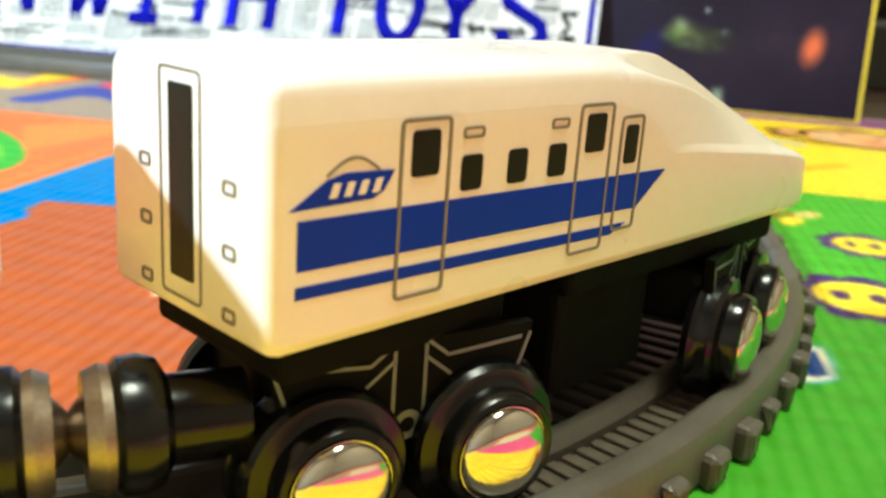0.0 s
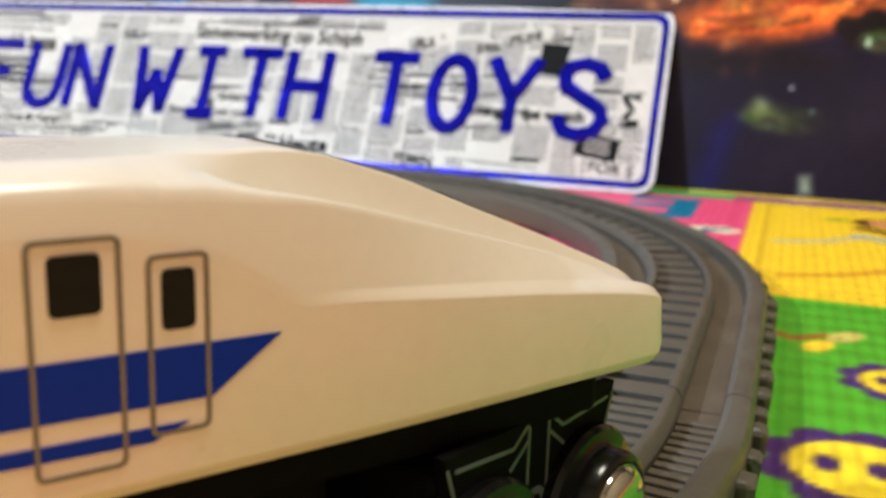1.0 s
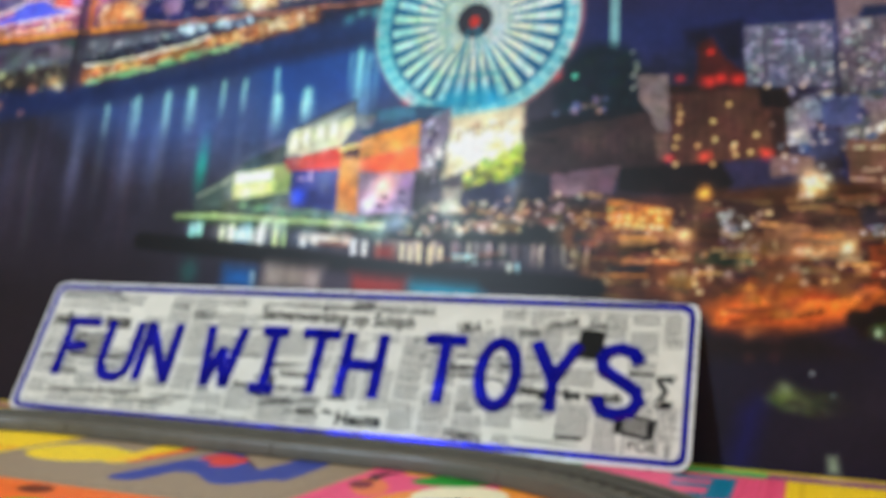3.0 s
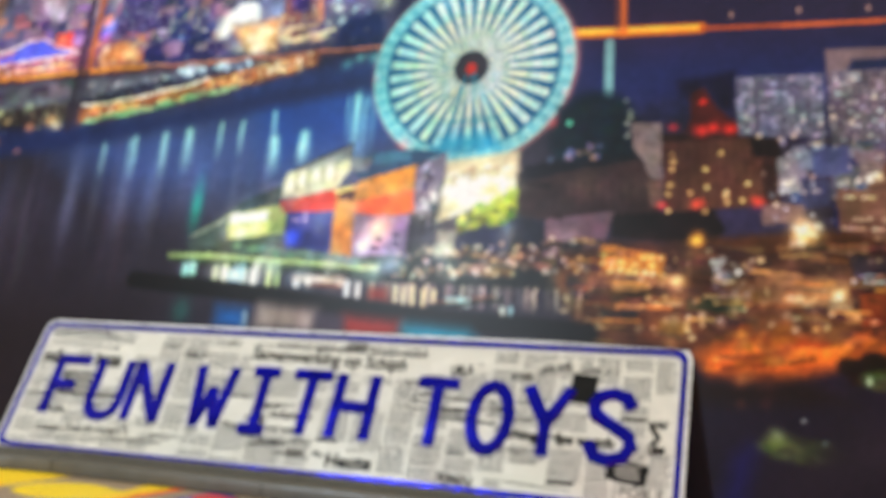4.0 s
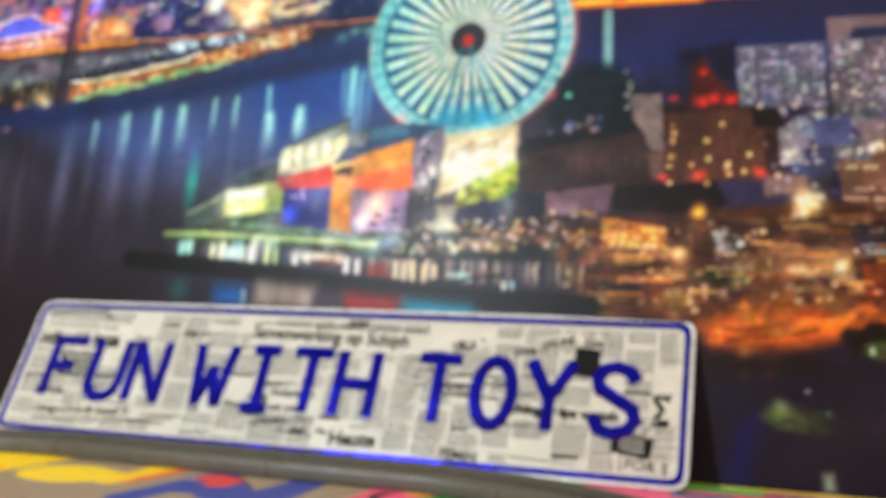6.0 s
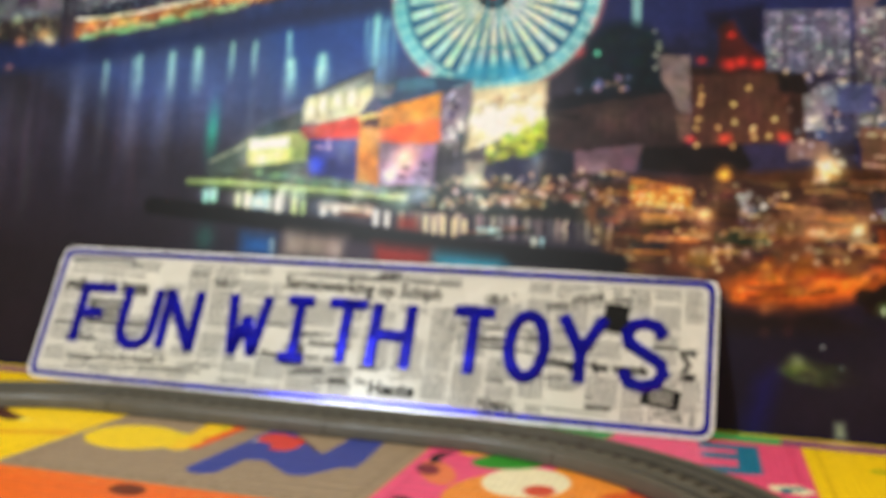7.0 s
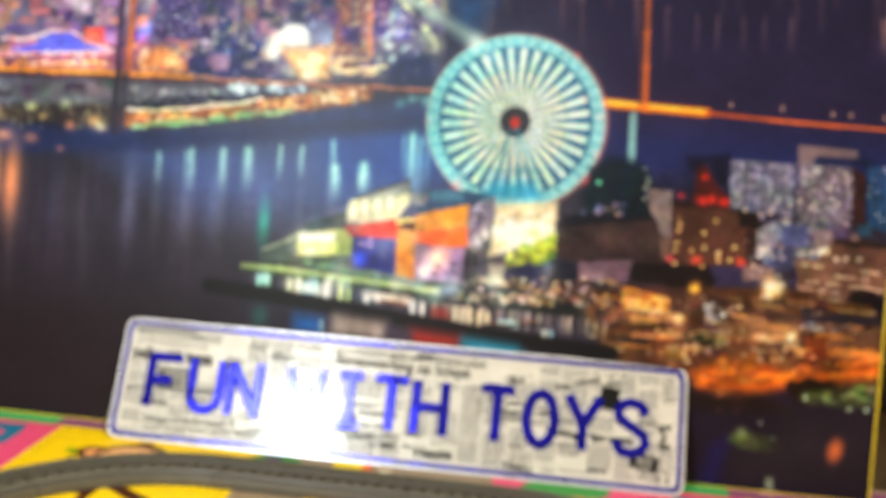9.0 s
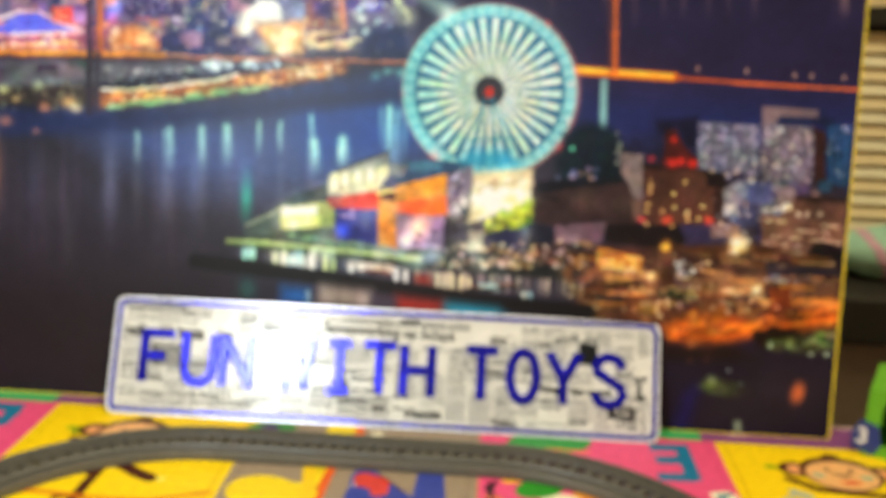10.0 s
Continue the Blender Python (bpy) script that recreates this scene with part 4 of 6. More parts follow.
    area([(838, 306), (944, 298), (942, 356), (830, 396)], (0.70, 0.66, 0.54), 0.004)
    blocks(838, 928, 312, 350, 26, [(0.86, 0.82, 0.70), (0.52, 0.44, 0.36), (0.40, 0.34, 0.30), (0.78, 0.70, 0.56)], (5, 18), (5, 14), -0.1)
    for x in range(846, 912, 7):
        stroke([(x, 332 - (x - 840) * 0.15), (x, 344 - (x - 840) * 0.2)], 2.4, (0.14, 0.12, 0.14), 0.0013, 0.7)
    lights(838, 920, 330, 392, 40, [(1.0, 0.95, 0.75)], (3, 7), (0.2, 0.55))
    for _ in range(110):
        x = rng.uniform(862, 942)
        u, v = at(x, rng.uniform(384, 420) - 0.35 * (x - 862))
        c.oval(u, v, rng.uniform(3, 6) * K, rng.uniform(3, 6) * K, jig([(0.46, 0.52, 0.16), (0.60, 0.64, 0.26), (0.24, 0.30, 0.10)][rng.randint(3)], 0.06), 0.003, 0.8)
    area([(845, 414), (935, 402), (935, 440), (850, 440)], (0.12, 0.13, 0.22), 0.003)
    area([(828, 408), (858, 408), (856, 436), (830, 436)], (0.50, 0.50, 0.44), 0.003)
    area([(940, 334), (1128, 302), (1136, 345), (1132, 398), (1000, 405), (945, 392)], (0.175, 0.135, 0.14), 0.002)
    area([(940, 334), (960, 322), (1060, 304), (1130, 306), (1122, 320), (950, 344)], (0.075, 0.075, 0.105), 0.002)
    area([(1000, 344), (1100, 326), (1130, 350), (1130, 384), (1010, 376)], (0.27, 0.205, 0.20), 0.012, 0.7)
    for x in range(955, 1125, 13):
        stroke([(x, 350), (x, 390)], 1.6, (0.13, 0.10, 0.11), 0.0016, 0.5)
    stroke([(942, 346), (986, 352)], 4, (0.06, 0.055, 0.07))
    area([(981, 400), (1074, 393), (1058, 446), (981, 458)], (0.36, 0.29, 0.32), 0.002)
    area([(981, 420), (1030, 416), (1000, 456), (981, 458)], (0.58, 0.47, 0.50), 0.012, 0.8)
    for x in (1000, 1020, 1038):
        area([(x, 442), (x + 12, 440), (x + 12, 452), (x, 454)], (0.09, 0.09, 0.13), 0.002)
    area([(934, 395), (982, 402), (982, 442), (934, 440)], (0.10, 0.105, 0.15), 0.002)
    area([(1074, 398), (1200, 394), (1215, 425), (1200, 444), (1070, 430)], (0.085, 0.065, 0.075), 0.002)
    for x, y, r in ((1048, 265, 44), (1020, 290, 30), (1080, 290, 30)):
        u, v = at(x, y)
        c.oval(u, v, r * K * 1.1, r * K, (0.06, 0.105, 0.14), 0.010)
    for _ in range(60):
        u, v = at(rng.uniform(995, 1095), rng.uniform(238, 310))
        c.oval(u, v, rng.uniform(4, 9) * K, rng.uniform(3, 7) * K, jig((0.08, 0.13, 0.16), 0.03), 0.003, 0.5)
    light(1013, 263, 4, (0.5, 0.9, 0.7), 0.9)
    lights(1090, 1100, 236, 290, 10, [(1.0, 0.95, 0.8)], (2, 3.5), (0.4, 0.9))
    lights(985, 1060, 300, 318, 16, [(0.95, 0.6, 0.4), (0.6, 0.6, 0.9)], (2, 5), (0.3, 0.7))
    area([(1098, 270), (1138, 274), (1138, 352), (1124, 350), (1100, 306)], (0.50, 0.45, 0.44), 0.002)
    area([(1118, 354), (1138, 352), (1138, 388), (1122, 390)], (0.38, 0.29, 0.27), 0.002)
    # brown hotel
    area([(1138, 292), (1284, 300), (1282, 398), (1140, 396)], (0.285, 0.19, 0.16), 0.002)
    area([(1250, 300), (1288, 298), (1288, 334), (1250, 330)], (0.10, 0.075, 0.085), 0.002)
    area([(1138, 290), (1240, 294), (1240, 304), (1138, 302)], (0.16, 0.105, 0.10), 0.002)
    area([(1262, 334), (1284, 334), (1282, 398), (1262, 398)], (0.17, 0.115, 0.11), 0.003)
    area([(1177, 228), (1196, 226), (1214, 262), (1236, 284), (1236, 294), (1165, 290), (1176, 270)], (0.26, 0.11, 0.11), 0.003)
    area([(1160, 214), (1236, 206), (1236, 262), (1214, 262), (1196, 226), (1164, 240)], (0.085, 0.085, 0.17), 0.006, 0.9)
    for x, y, r in ((1193, 248, 5), (1152, 281, 6), (1190, 290, 9), (1226, 290, 9), (1180, 389, 8), (1254, 392, 8), (1136, 387, 6), (1205, 286, 8)):
        light(x, y, r, (0.95, 0.16, 0.10), 0.75, 0.8)
    for x in range(1146, 1282, 12):
        stroke([(x, 306), (x, 394)], 2, (0.20, 0.13, 0.115), 0.0016, 0.5)
    for x, y in ((1150, 318), (1152, 330), (1150, 340), (1192, 343), (1192, 366), (1213, 322), (1145, 374), (1148, 362), (1172, 374), (1217, 376), (1218, 388), (1244, 366), (1236, 388), (1144, 395), (1190, 400), (1216, 380)):
        light(x, y, 3.0, (1.0, 0.78, 0.45), 0.95)
    # apartment towers
    for x0, x1, y0, y1, col in ((1236, 1344, 216, 300, (0.40, 0.40, 0.46)), (1348, 1440, 219, 330, (0.42, 0.385, 0.42)), (1440, 1461, 226, 330, (0.22, 0.14, 0.14)), (1463, 1510, 218, 335, (0.13, 0.22, 0.34))):
        area([(x0, y0), (x1, y0 + 6), (x1 - 2, y1 + 8), (x0, y1)], col, 0.0018)
        if x0 == 1440:
            continue
        tower = x0 > 1460
        for k, y in enumerate(np.arange(y0 + 6, y1 + 4, 6.5)):
            for x in np.arange(x0 + 4, x1 - 3, 7.0):
                u, v = at(x, y + (x - x0) * 0.055)
                q = rng.rand()
                if q < 0.50:
                    c.oval(u, v, 2.3 * K, 1.6 * K, jig((0.15, 0.15, 0.21), 0.04), 0.0013, 0.85)
                elif q < (0.56 if tower else 0.78):
                    c.oval(u, v, 2.3 * K, 1.5 * K, jig((0.74, 0.75, 0.80), 0.08), 0.0013, 0.85)
                elif q > 0.97:
                    c.glow(u, v, 2.6 * K, 2.4 * K, jig((0.95, 0.88, 0.75), 0.12), 0.9)
        if not tower:
            for k in range(3):
                x = x0 + (x1 - x0) * (k + 0.7) / 3.3
                stroke([(x, y0 + 4), (x, y1)], 3, (0.24, 0.23, 0.28), 0.0016, 0.7)
    for x in (1472, 1484, 1497):
        stroke([(x, 226), (x, 330)], 3, (0.24, 0.40, 0.52), 0.002, 0.6)
    area([(1349, 188), (1387, 190), (1448, 195), (1448, 210), (1378, 212), (1372, 222), (1349, 220)], (0.44, 0.375, 0.39), 0.002)
    area([(1380, 206), (1466, 210), (1500, 218), (1380, 220)], (0.12, 0.15, 0.26), 0.003)
    # town between
    area([(1288, 316), (1500, 330), (1496, 400), (1290, 420), (1285, 400)], (0.17, 0.155, 0.20), 0.004)
    blocks(1288, 1470, 312, 366, 52, [(0.48, 0.46, 0.52), (0.15, 0.14, 0.20), (0.42, 0.36, 0.36), (0.20, 0.24, 0.36), (0.30, 0.27, 0.32), (0.10, 0.09, 0.13)], (12, 34), (12, 34), 0.05)
    for x0, y0, w, h, col in ((1281, 333, 24, 48, (0.56, 0.55, 0.58)), (1322, 322, 44, 40, (0.30, 0.32, 0.46)), (1306, 362, 34, 40, (0.24, 0.25, 0.36)), (1372, 330, 36, 44, (0.46, 0.40, 0.42)), (1258, 396, 50, 26, (0.44, 0.36, 0.34))):
        area([(x0, y0), (x0 + w, y0 + 3), (x0 + w, y0 + h), (x0, y0 + h)], col, 0.002)
        for y in np.arange(y0 + 5, y0 + h - 2, 6):
            stroke([(x0 + 2, y), (x0 + w - 2, y + 2)], 2, [a * 0.5 for a in col], 0.0014, 0.7)
    lights(1262, 1420, 306, 420, 60, [(0.95, 0.95, 1.0), (0.75, 0.85, 1.0), (1.0, 0.85, 0.65)], (1.8, 3.6), (0.4, 0.95))
    area([(1345, 400), (1372, 402), (1366, 440), (1340, 440)], (0.10, 0.14, 0.36), 0.004)
    area([(1410, 346), (1500, 352), (1497, 396), (1379, 382)], (0.33, 0.24, 0.21), 0.002)
    area([(1410, 346), (1500, 352), (1500, 360), (1410, 356)], (0.15, 0.11, 0.11), 0.002)
    lights(1385, 1400, 362, 372, 6, [(1.0, 0.9, 0.7)], (3, 5), (0.6, 1))
    for x in (1413, 1428, 1451):
        light(x, 379, 4, (1.0, 0.88, 0.75), 0.9)
    area([(1348, 380), (1496, 394), (1494, 436), (1415, 462), (1346, 446)], (0.40, 0.295, 0.255), 0.002)
    for k, y in enumerate((390, 403, 417, 430, 442)):
        for x in range(1352, 1490, 7):
            yy = y + (x - 1352) * 0.09
            if (y + 0.3 * (x - 1352)) % 60 < 42 and rng.rand() < 0.75 and not (y > 425 and x > 1420):
                u, v = at(x, yy)
                c.oval(u, v, 3.0 * K, 1.7 * K, jig((0.93, 0.84, 0.72), 0.06), 0.0014, 0.85)
    for _ in range(30):
        u, v = at(rng.uniform(1420, 1492), rng.uniform(438, 478))
        c.oval(u, v, rng.uniform(6, 12) * K, rng.uniform(5, 9) * K, jig((0.085, 0.075, 0.095), 0.02), 0.004, 0.9)
    # streets and roofs, lit warm
    area([(1000, 445), (1340, 430), (1490, 475), (1486, 600), (1040, 565), (1000, 500)], (0.24, 0.155, 0.11), 0.006)
    blocks(1010, 1460, 446, 540, 90, [(0.34, 0.23, 0.15), (0.15, 0.10, 0.09), (0.44, 0.32, 0.21), (0.20, 0.14, 0.14), (0.12, 0.10, 0.12), (0.50, 0.38, 0.27)], (20, 70), (6, 18), 0.06)
    area([(1057, 432), (1140, 440), (1200, 446), (1330, 470), (1320, 486), (1140, 480), (1137, 458), (1057, 436)], (0.19, 0.13, 0.12), 0.003)
    area([(1057, 438), (1139, 456), (1137, 480), (1057, 472)], (0.66, 0.44, 0.20), 0.002)
    for x in range(1062, 1138, 10):
        stroke([(x, 442 + (x - 1057) * 0.15), (x, 474)], 2, (0.34, 0.20, 0.10), 0.0014, 0.7)
    windows(1062, 1138, 452, 474, 10, 10, (1.0, 0.86, 0.55), 0.7, 0.1, 3.4, 3.4)
    area([(1247, 482), (1351, 486), (1351, 526), (1247, 518)], (0.38, 0.29, 0.22), 0.002)
    area([(1247, 482), (1300, 470), (1352, 478), (1351, 490)], (0.24, 0.18, 0.16), 0.002)
    area([(1296, 446), (1332, 448), (1330, 478), (1278, 474)], (0.30, 0.21, 0.18), 0.003)
    area([(1354, 462), (1492, 478), (1490, 500), (1356, 492)], (0.15, 0.145, 0.19), 0.003)
    windows(1358, 1440, 488, 500, 7, 8, (0.85, 0.88, 1.0), 0.6, 0.05)
    area([(1362, 511), (1401, 511), (1400, 548), (1362, 550)], (0.40, 0.20, 0.12), 0.002)
    area([(1401, 526), (1489, 530), (1487, 548), (1400, 543)], (0.58, 0.38, 0.20), 0.003)
    area([(1401, 500), (1490, 488), (1489, 528), (1402, 524)], (0.34, 0.245, 0.19), 0.003)
    lights(1195, 1242, 464, 508, 34, [(0.80, 0.92, 1.0), (1, 1, 0.95)], (2.5, 5), (0.3, 0.8))
    light(1307, 434, 15, (1.0, 0.84, 0.50), 0.95, 1.1)
    lights(1292, 1324, 424, 448, 18, [(1.0, 0.9, 0.65)], (2, 5), (0.4, 0.9))
    light(1178, 436, 9, (1.0, 0.70, 0.25), 0.9)
    light(1152, 490, 10, (1.0, 0.75, 0.5), 0.9)
    for _ in range(120):
        x, y, w = rng.uniform(1010, 1470), rng.uniform(450, 560), rng.uniform(10, 40)
        stroke([(x, y), (x + w, y + rng.uniform(0, 5))], rng.uniform(1.5, 3), jig([(0.62, 0.42, 0.25), (0.10, 0.075, 0.07), (0.10, 0.075, 0.07), (0.13, 0.10, 0.10)][rng.randint(4)], 0.08), 0.0014, rng.uniform(0.4, 0.85))
    lights(1000, 1400, 450, 560, 90, [(1.0, 0.80, 0.5), (1.0, 0.90, 0.7), (1.0, 0.66, 0.35)], (1.5, 3.4), (0.2, 1.0))
    lights(1040, 1345, 505, 556, 22, [(1.0, 0.88, 0.60), (0.95, 0.95, 0.7)], (3, 7), (0.3, 0.9))
    for _ in range(30):
        x, y, w = rng.uniform(1010, 1440), rng.uniform(452, 548), rng.uniform(18, 60)
        stroke([(x, y), (x + w, y + 0.06 * w)], rng.uniform(2, 4.5), jig([(0.95, 0.72, 0.42), (0.98, 0.86, 0.62), (0.85, 0.55, 0.28)][rng.randint(3)], 0.05), 0.002, rng.uniform(0.35, 0.8))
    lights(1000, 1490, 450, 575, 46, [(0.95, 0.60, 0.30), (0.90, 0.45, 0.18)], (9, 20), (0.12, 0.32))
    # lit road and the trees before it
    area([(1170, 580), (1225, 560), (1285, 562), (1345, 578), (1484, 546), (1482, 572), (1356, 590), (1269, 610), (1187, 604)], (0.72, 0.38, 0.14), 0.012)
    for _ in range(70):
        t = rng.uniform(0, 1)
        x, y = 1180 + 290 * t, 592 - 34 * t + rng.uniform(-14, 12)
        stroke([(x, y), (x + rng.uniform(10, 34), y + rng.uniform(-6, 0))], rng.uniform(2, 5), jig([(0.85, 0.48, 0.18), (0.95, 0.64, 0.30), (0.42, 0.22, 0.11), (0.72, 0.38, 0.15), (0.20, 0.12, 0.09)][rng.randint(5)], 0.05), 0.003, rng.uniform(0.4, 0.8))
    for _ in range(40):
        u, v = at(rng.uniform(1220, 1282), rng.uniform(542, 590))
        c.oval(u, v, rng.uniform(4, 9) * K, rng.uniform(3, 6) * K, jig([(0.80, 0.52, 0.22), (0.66, 0.46, 0.20), (0.48, 0.30, 0.13)][rng.randint(3)], 0.06), 0.004, 0.6)
    for _ in range(34):
        u, v = at(rng.uniform(1335, 1402), rng.uniform(584, 610))
        c.oval(u, v, rng.uniform(7, 12) * K, rng.uniform(4, 8) * K, jig((0.09, 0.07, 0.07), 0.02), 0.004, 0.9)
    lights(1220, 1260, 610, 640, 8, [(0.8, 0.35, 0.12)], (5, 9), (0.2, 0.5))
    area([(1150, 606), (1300, 612), (1350, 640), (1150, 640)], (0.11, 0.075, 0.075), 0.01, 0.7)
    # harbour lights
    blocks(840, 1040, 426, 466, 40, [(0.36, 0.27, 0.22), (0.14, 0.11, 0.12), (0.52, 0.40, 0.30), (0.20, 0.17, 0.18)], (12, 40), (5, 12), 0.08)
    lights(770, 1040, 428, 474, 110, [(1.0, 0.86, 0.64), (1.0, 0.95, 0.85), (0.95, 0.66, 0.4)], (1.8, 4.2), (0.4, 1.0))
    lights(820, 860, 430, 446, 8, [(0.9, 0.85, 0.65)], (4, 8), (0.3, 0.7))
    for _ in range(80):
        x = rng.uniform(700, 1030)
        streak(x, 478 + (x - 720) * 0.07, 505 + (x - 720) * 0.07, 2.6, jig((0.80, 0.72, 0.58), 0.12), rng.uniform(0.2, 0.8))
    for x, w, col in ((434, 4, (0.45, 0.75, 0.55)), (446, 4, (0.5, 0.8, 0.6)), (487, 4, (0.75, 0.85, 0.7)), (503, 6, (0.72, 0.85, 0.5)), (520, 4, (0.75, 0.92, 0.92)), (532, 6, (0.6, 0.85, 0.85)), (553, 7, (0.92, 0.95, 0.85)), (576, 5, (0.7, 0.82, 0.5)), (589, 4, (0.65, 0.75, 0.55))):
        streak(x, 446, 474, w, col, 1.0)
    for x, w, y0, y1, col in ((430, 8, 440, 460, (0.55, 0.85, 0.72)), (442, 10, 438, 458, (0.62, 0.90, 0.74)), (483, 7, 448, 468, (0.82, 0.90, 0.62)), (497, 10, 446, 473, (0.95, 0.96, 0.80)),
                              (510, 20, 452, 474, (0.66, 0.82, 0.95)), (533, 7, 452, 475, (0.80, 0.90, 0.80)), (545, 11, 452, 478, (0.96, 0.98, 0.92)), (572, 8, 456, 480, (0.80, 0.92, 0.60)), (587, 6, 460, 481, (0.72, 0.84, 0.56)),
                              (617, 9, 468, 482, (0.92, 0.97, 0.95)), (633, 12, 466, 478, (0.98, 0.97, 0.92)), (660, 18, 470, 478, (0.96, 0.92, 0.82)), (686, 9, 472, 484, (0.95, 0.92, 0.85)),
                              (697, 8, 474, 500, (0.92, 0.94, 0.96)), (714, 7, 478, 500, (0.96, 0.95, 0.92)), (772, 6, 482, 508, (0.95, 0.88, 0.72)), (784, 5, 484, 512, (0.96, 0.90, 0.74)), (797, 6, 484, 514, (0.92, 0.84, 0.66)),
                              (812, 6, 488, 516, (0.90, 0.80, 0.62)), (826, 8, 490, 510, (0.86, 0.78, 0.64)), (848, 24, 502, 512, (0.66, 0.84, 0.84)), (872, 10, 504, 516, (0.80, 0.90, 0.88)), (924, 7, 516, 534, (0.88, 0.92, 0.84)), (936, 5, 516, 532, (0.70, 0.86, 0.86))):
        area([(x, y0), (x + w, y0 + 1), (x + w, y1), (x, y1 - 1)], col, 0.0022, 0.85)
    light(622, 470, 5, (0.8, 0.95, 0.9), 0.7, 1.6)
    stroke([(618, 468), (694, 474)], 9, (0.62, 0.56, 0.50), 0.004, 0.85)
    stroke([(640, 478), (690, 482)], 4, (0.40, 0.22, 0.16), 0.003)
    lights(640, 694, 464, 478, 14, [(1, 0.95, 0.85)], (1.5, 3), (0.5, 0.9))
    area([(736, 486), (760, 488), (764, 506), (734, 502)], (0.52, 0.14, 0.10), 0.008, 0.7)
    for x, y in ((850, 512), (900, 508)):
        stroke([(x - 24, y + 2), (x + 26, y)], 4, (0.10, 0.12, 0.10), 0.002)
        stroke([(x - 14, y - 4), (x + 14, y - 5)], 3, (0.48, 0.30, 0.22), 0.002, 0.8)
    lights(480, 960, 330, 480, 120, [(0.85, 0.9, 0.8), (0.95, 0.85, 0.65), (0.65, 0.85, 0.9)], (8, 18), (0.08, 0.24))
    lights(430, 780, 436, 480, 44, [(0.55, 0.75, 0.72), (0.6, 0.72, 0.85)], (8, 14), (0.10, 0.34))
    # long dark mole and what lies before it
    stroke([(346, 462), (520, 484), (700, 512), (860, 534), (1040, 552)], 26, (0.075, 0.072, 0.080), 0.004)
    area([(566, 504), (660, 514), (656, 544), (562, 538)], (0.47, 0.43, 0.40), 0.012)
    lights(566, 660, 510, 540, 12, [(0.7, 0.62, 0.55)], (6, 12), (0.05, 0.2), 2.0)
    area([(498, 506), (546, 512), (544, 540), (498, 534)], (0.15, 0.32, 0.52), 0.014)
    streak(546, 516, 540, 4, (0.75, 0.85, 0.75), 0.8)
    area([(700, 524), (786, 534), (784, 556), (700, 550)], (0.52, 0.17, 0.14), 0.014)
    area([(790, 536), (880, 546), (900, 566), (786, 562)], (0.20, 0.52, 0.60), 0.014)
    light(438, 512, 16, (0.05, 0.3, 0.22), 0.5, 1.3)
    area([(660, 518), (700, 524), (700, 552), (660, 546)], (0.24, 0.21, 0.25), 0.01)
    # near shore, lower right
    area([(1356, 612), (1400, 598), (1482, 584), (1480, 618), (1420, 622)], (0.33, 0.37, 0.22), 0.010, 0.8)
    for _ in range(60):
        t = rng.uniform(0, 1)
        u, v = at(1360 + 120 * t, 612 - 12 * t + rng.uniform(-12, 10))
        c.oval(u, v, rng.uniform(3, 9) * K, rng.uniform(2, 4) * K, jig([(0.52, 0.58, 0.38), (0.30, 0.35, 0.18), (0.13, 0.13, 0.10)][rng.randint(3)], 0.05), 0.003, 0.7)
    for x, y in ((1363, 612), (1435, 627), (1463, 628)):
        light(x, y, 4, (0.75, 0.85, 0.7), 0.9)
    area([(1240, 684), (1256, 668), (1290, 682), (1330, 694), (1300, 702), (1262, 694)], (0.36, 0.40, 0.24), 0.010)
    for _ in range(26):
        u, v = at(rng.uniform(1244, 1322), rng.uniform(674, 700))
        c.oval(u, v, rng.uniform(4, 9) * K, rng.uniform(2, 4) * K, jig([(0.42, 0.46, 0.28), (0.16, 0.17, 0.12)][rng.randint(2)], 0.04), 0.004, 0.6)
    light(1260, 672, 7, (0.35, 0.4, 0.3), 0.6)
    light(1290, 656, 2.5, (0.8, 0.85, 0.8), 0.7)
    light(1311, 680, 2.5, (0.6, 0.8, 0.8), 0.7)
    area([(1330, 640), (1480, 650), (1476, 730), (1250, 740)], (0.15, 0.125, 0.17), 0.03, 0.8)
    area([(1230, 690), (1210, 760), (1195, 760), (1215, 700)], (0.11, 0.10, 0.36), 0.020, 0.8)
    u, v = at(1412, 696)
    c.oval(u, v, 11 * K, 18 * K, (0.68, 0.38, 0.25), 0.007, 1.0, -10)
    area([(1300, 745), (1310, 745), (1312, 764), (1299, 764)], (0.50, 0.54, 0.46), 0.005)
    # unevenness of the photograph: crowded land is broken up, water stays calm
    def clouds(step):
        gy, gx = np.arange(c.ny) / step, np.arange(c.nx) / step
        g = rng.uniform(-1, 1, (int(gy[-1]) + 2, int(gx[-1]) + 2))
        j, i = gy.astype(int), gx.astype(int)
        fy, fx = (gy - j)[:, None], (gx - i)[None]
        g00, g01, g10, g11 = g[np.ix_(j, i)], g[np.ix_(j, i + 1)], g[np.ix_(j + 1, i)], g[np.ix_(j + 1, i + 1)]
        return (g00 * (1 - fx) + g01 * fx) * (1 - fy) + (g10 * (1 - fx) + g11 * fx) * fy

    land = Canvas(-0.555, 0.336, 0.002, 0.60, 0.00092, (0.0, 0.0, 0.0))
    land.poly(P((-250, -450), (715, -450), (715, 105), (620, 150), (150, 205), (-250, 205)), (1, 1, 1), 0.02)
    land.poly(P((430, 420), (520, 345), (600, 300), (690, 270), (1000, 310), (1060, 240), (1240, 215), (1520, 200), (1500, 640), (1160, 600), (1020, 520), (720, 470)), (1, 1, 1), 0.02)
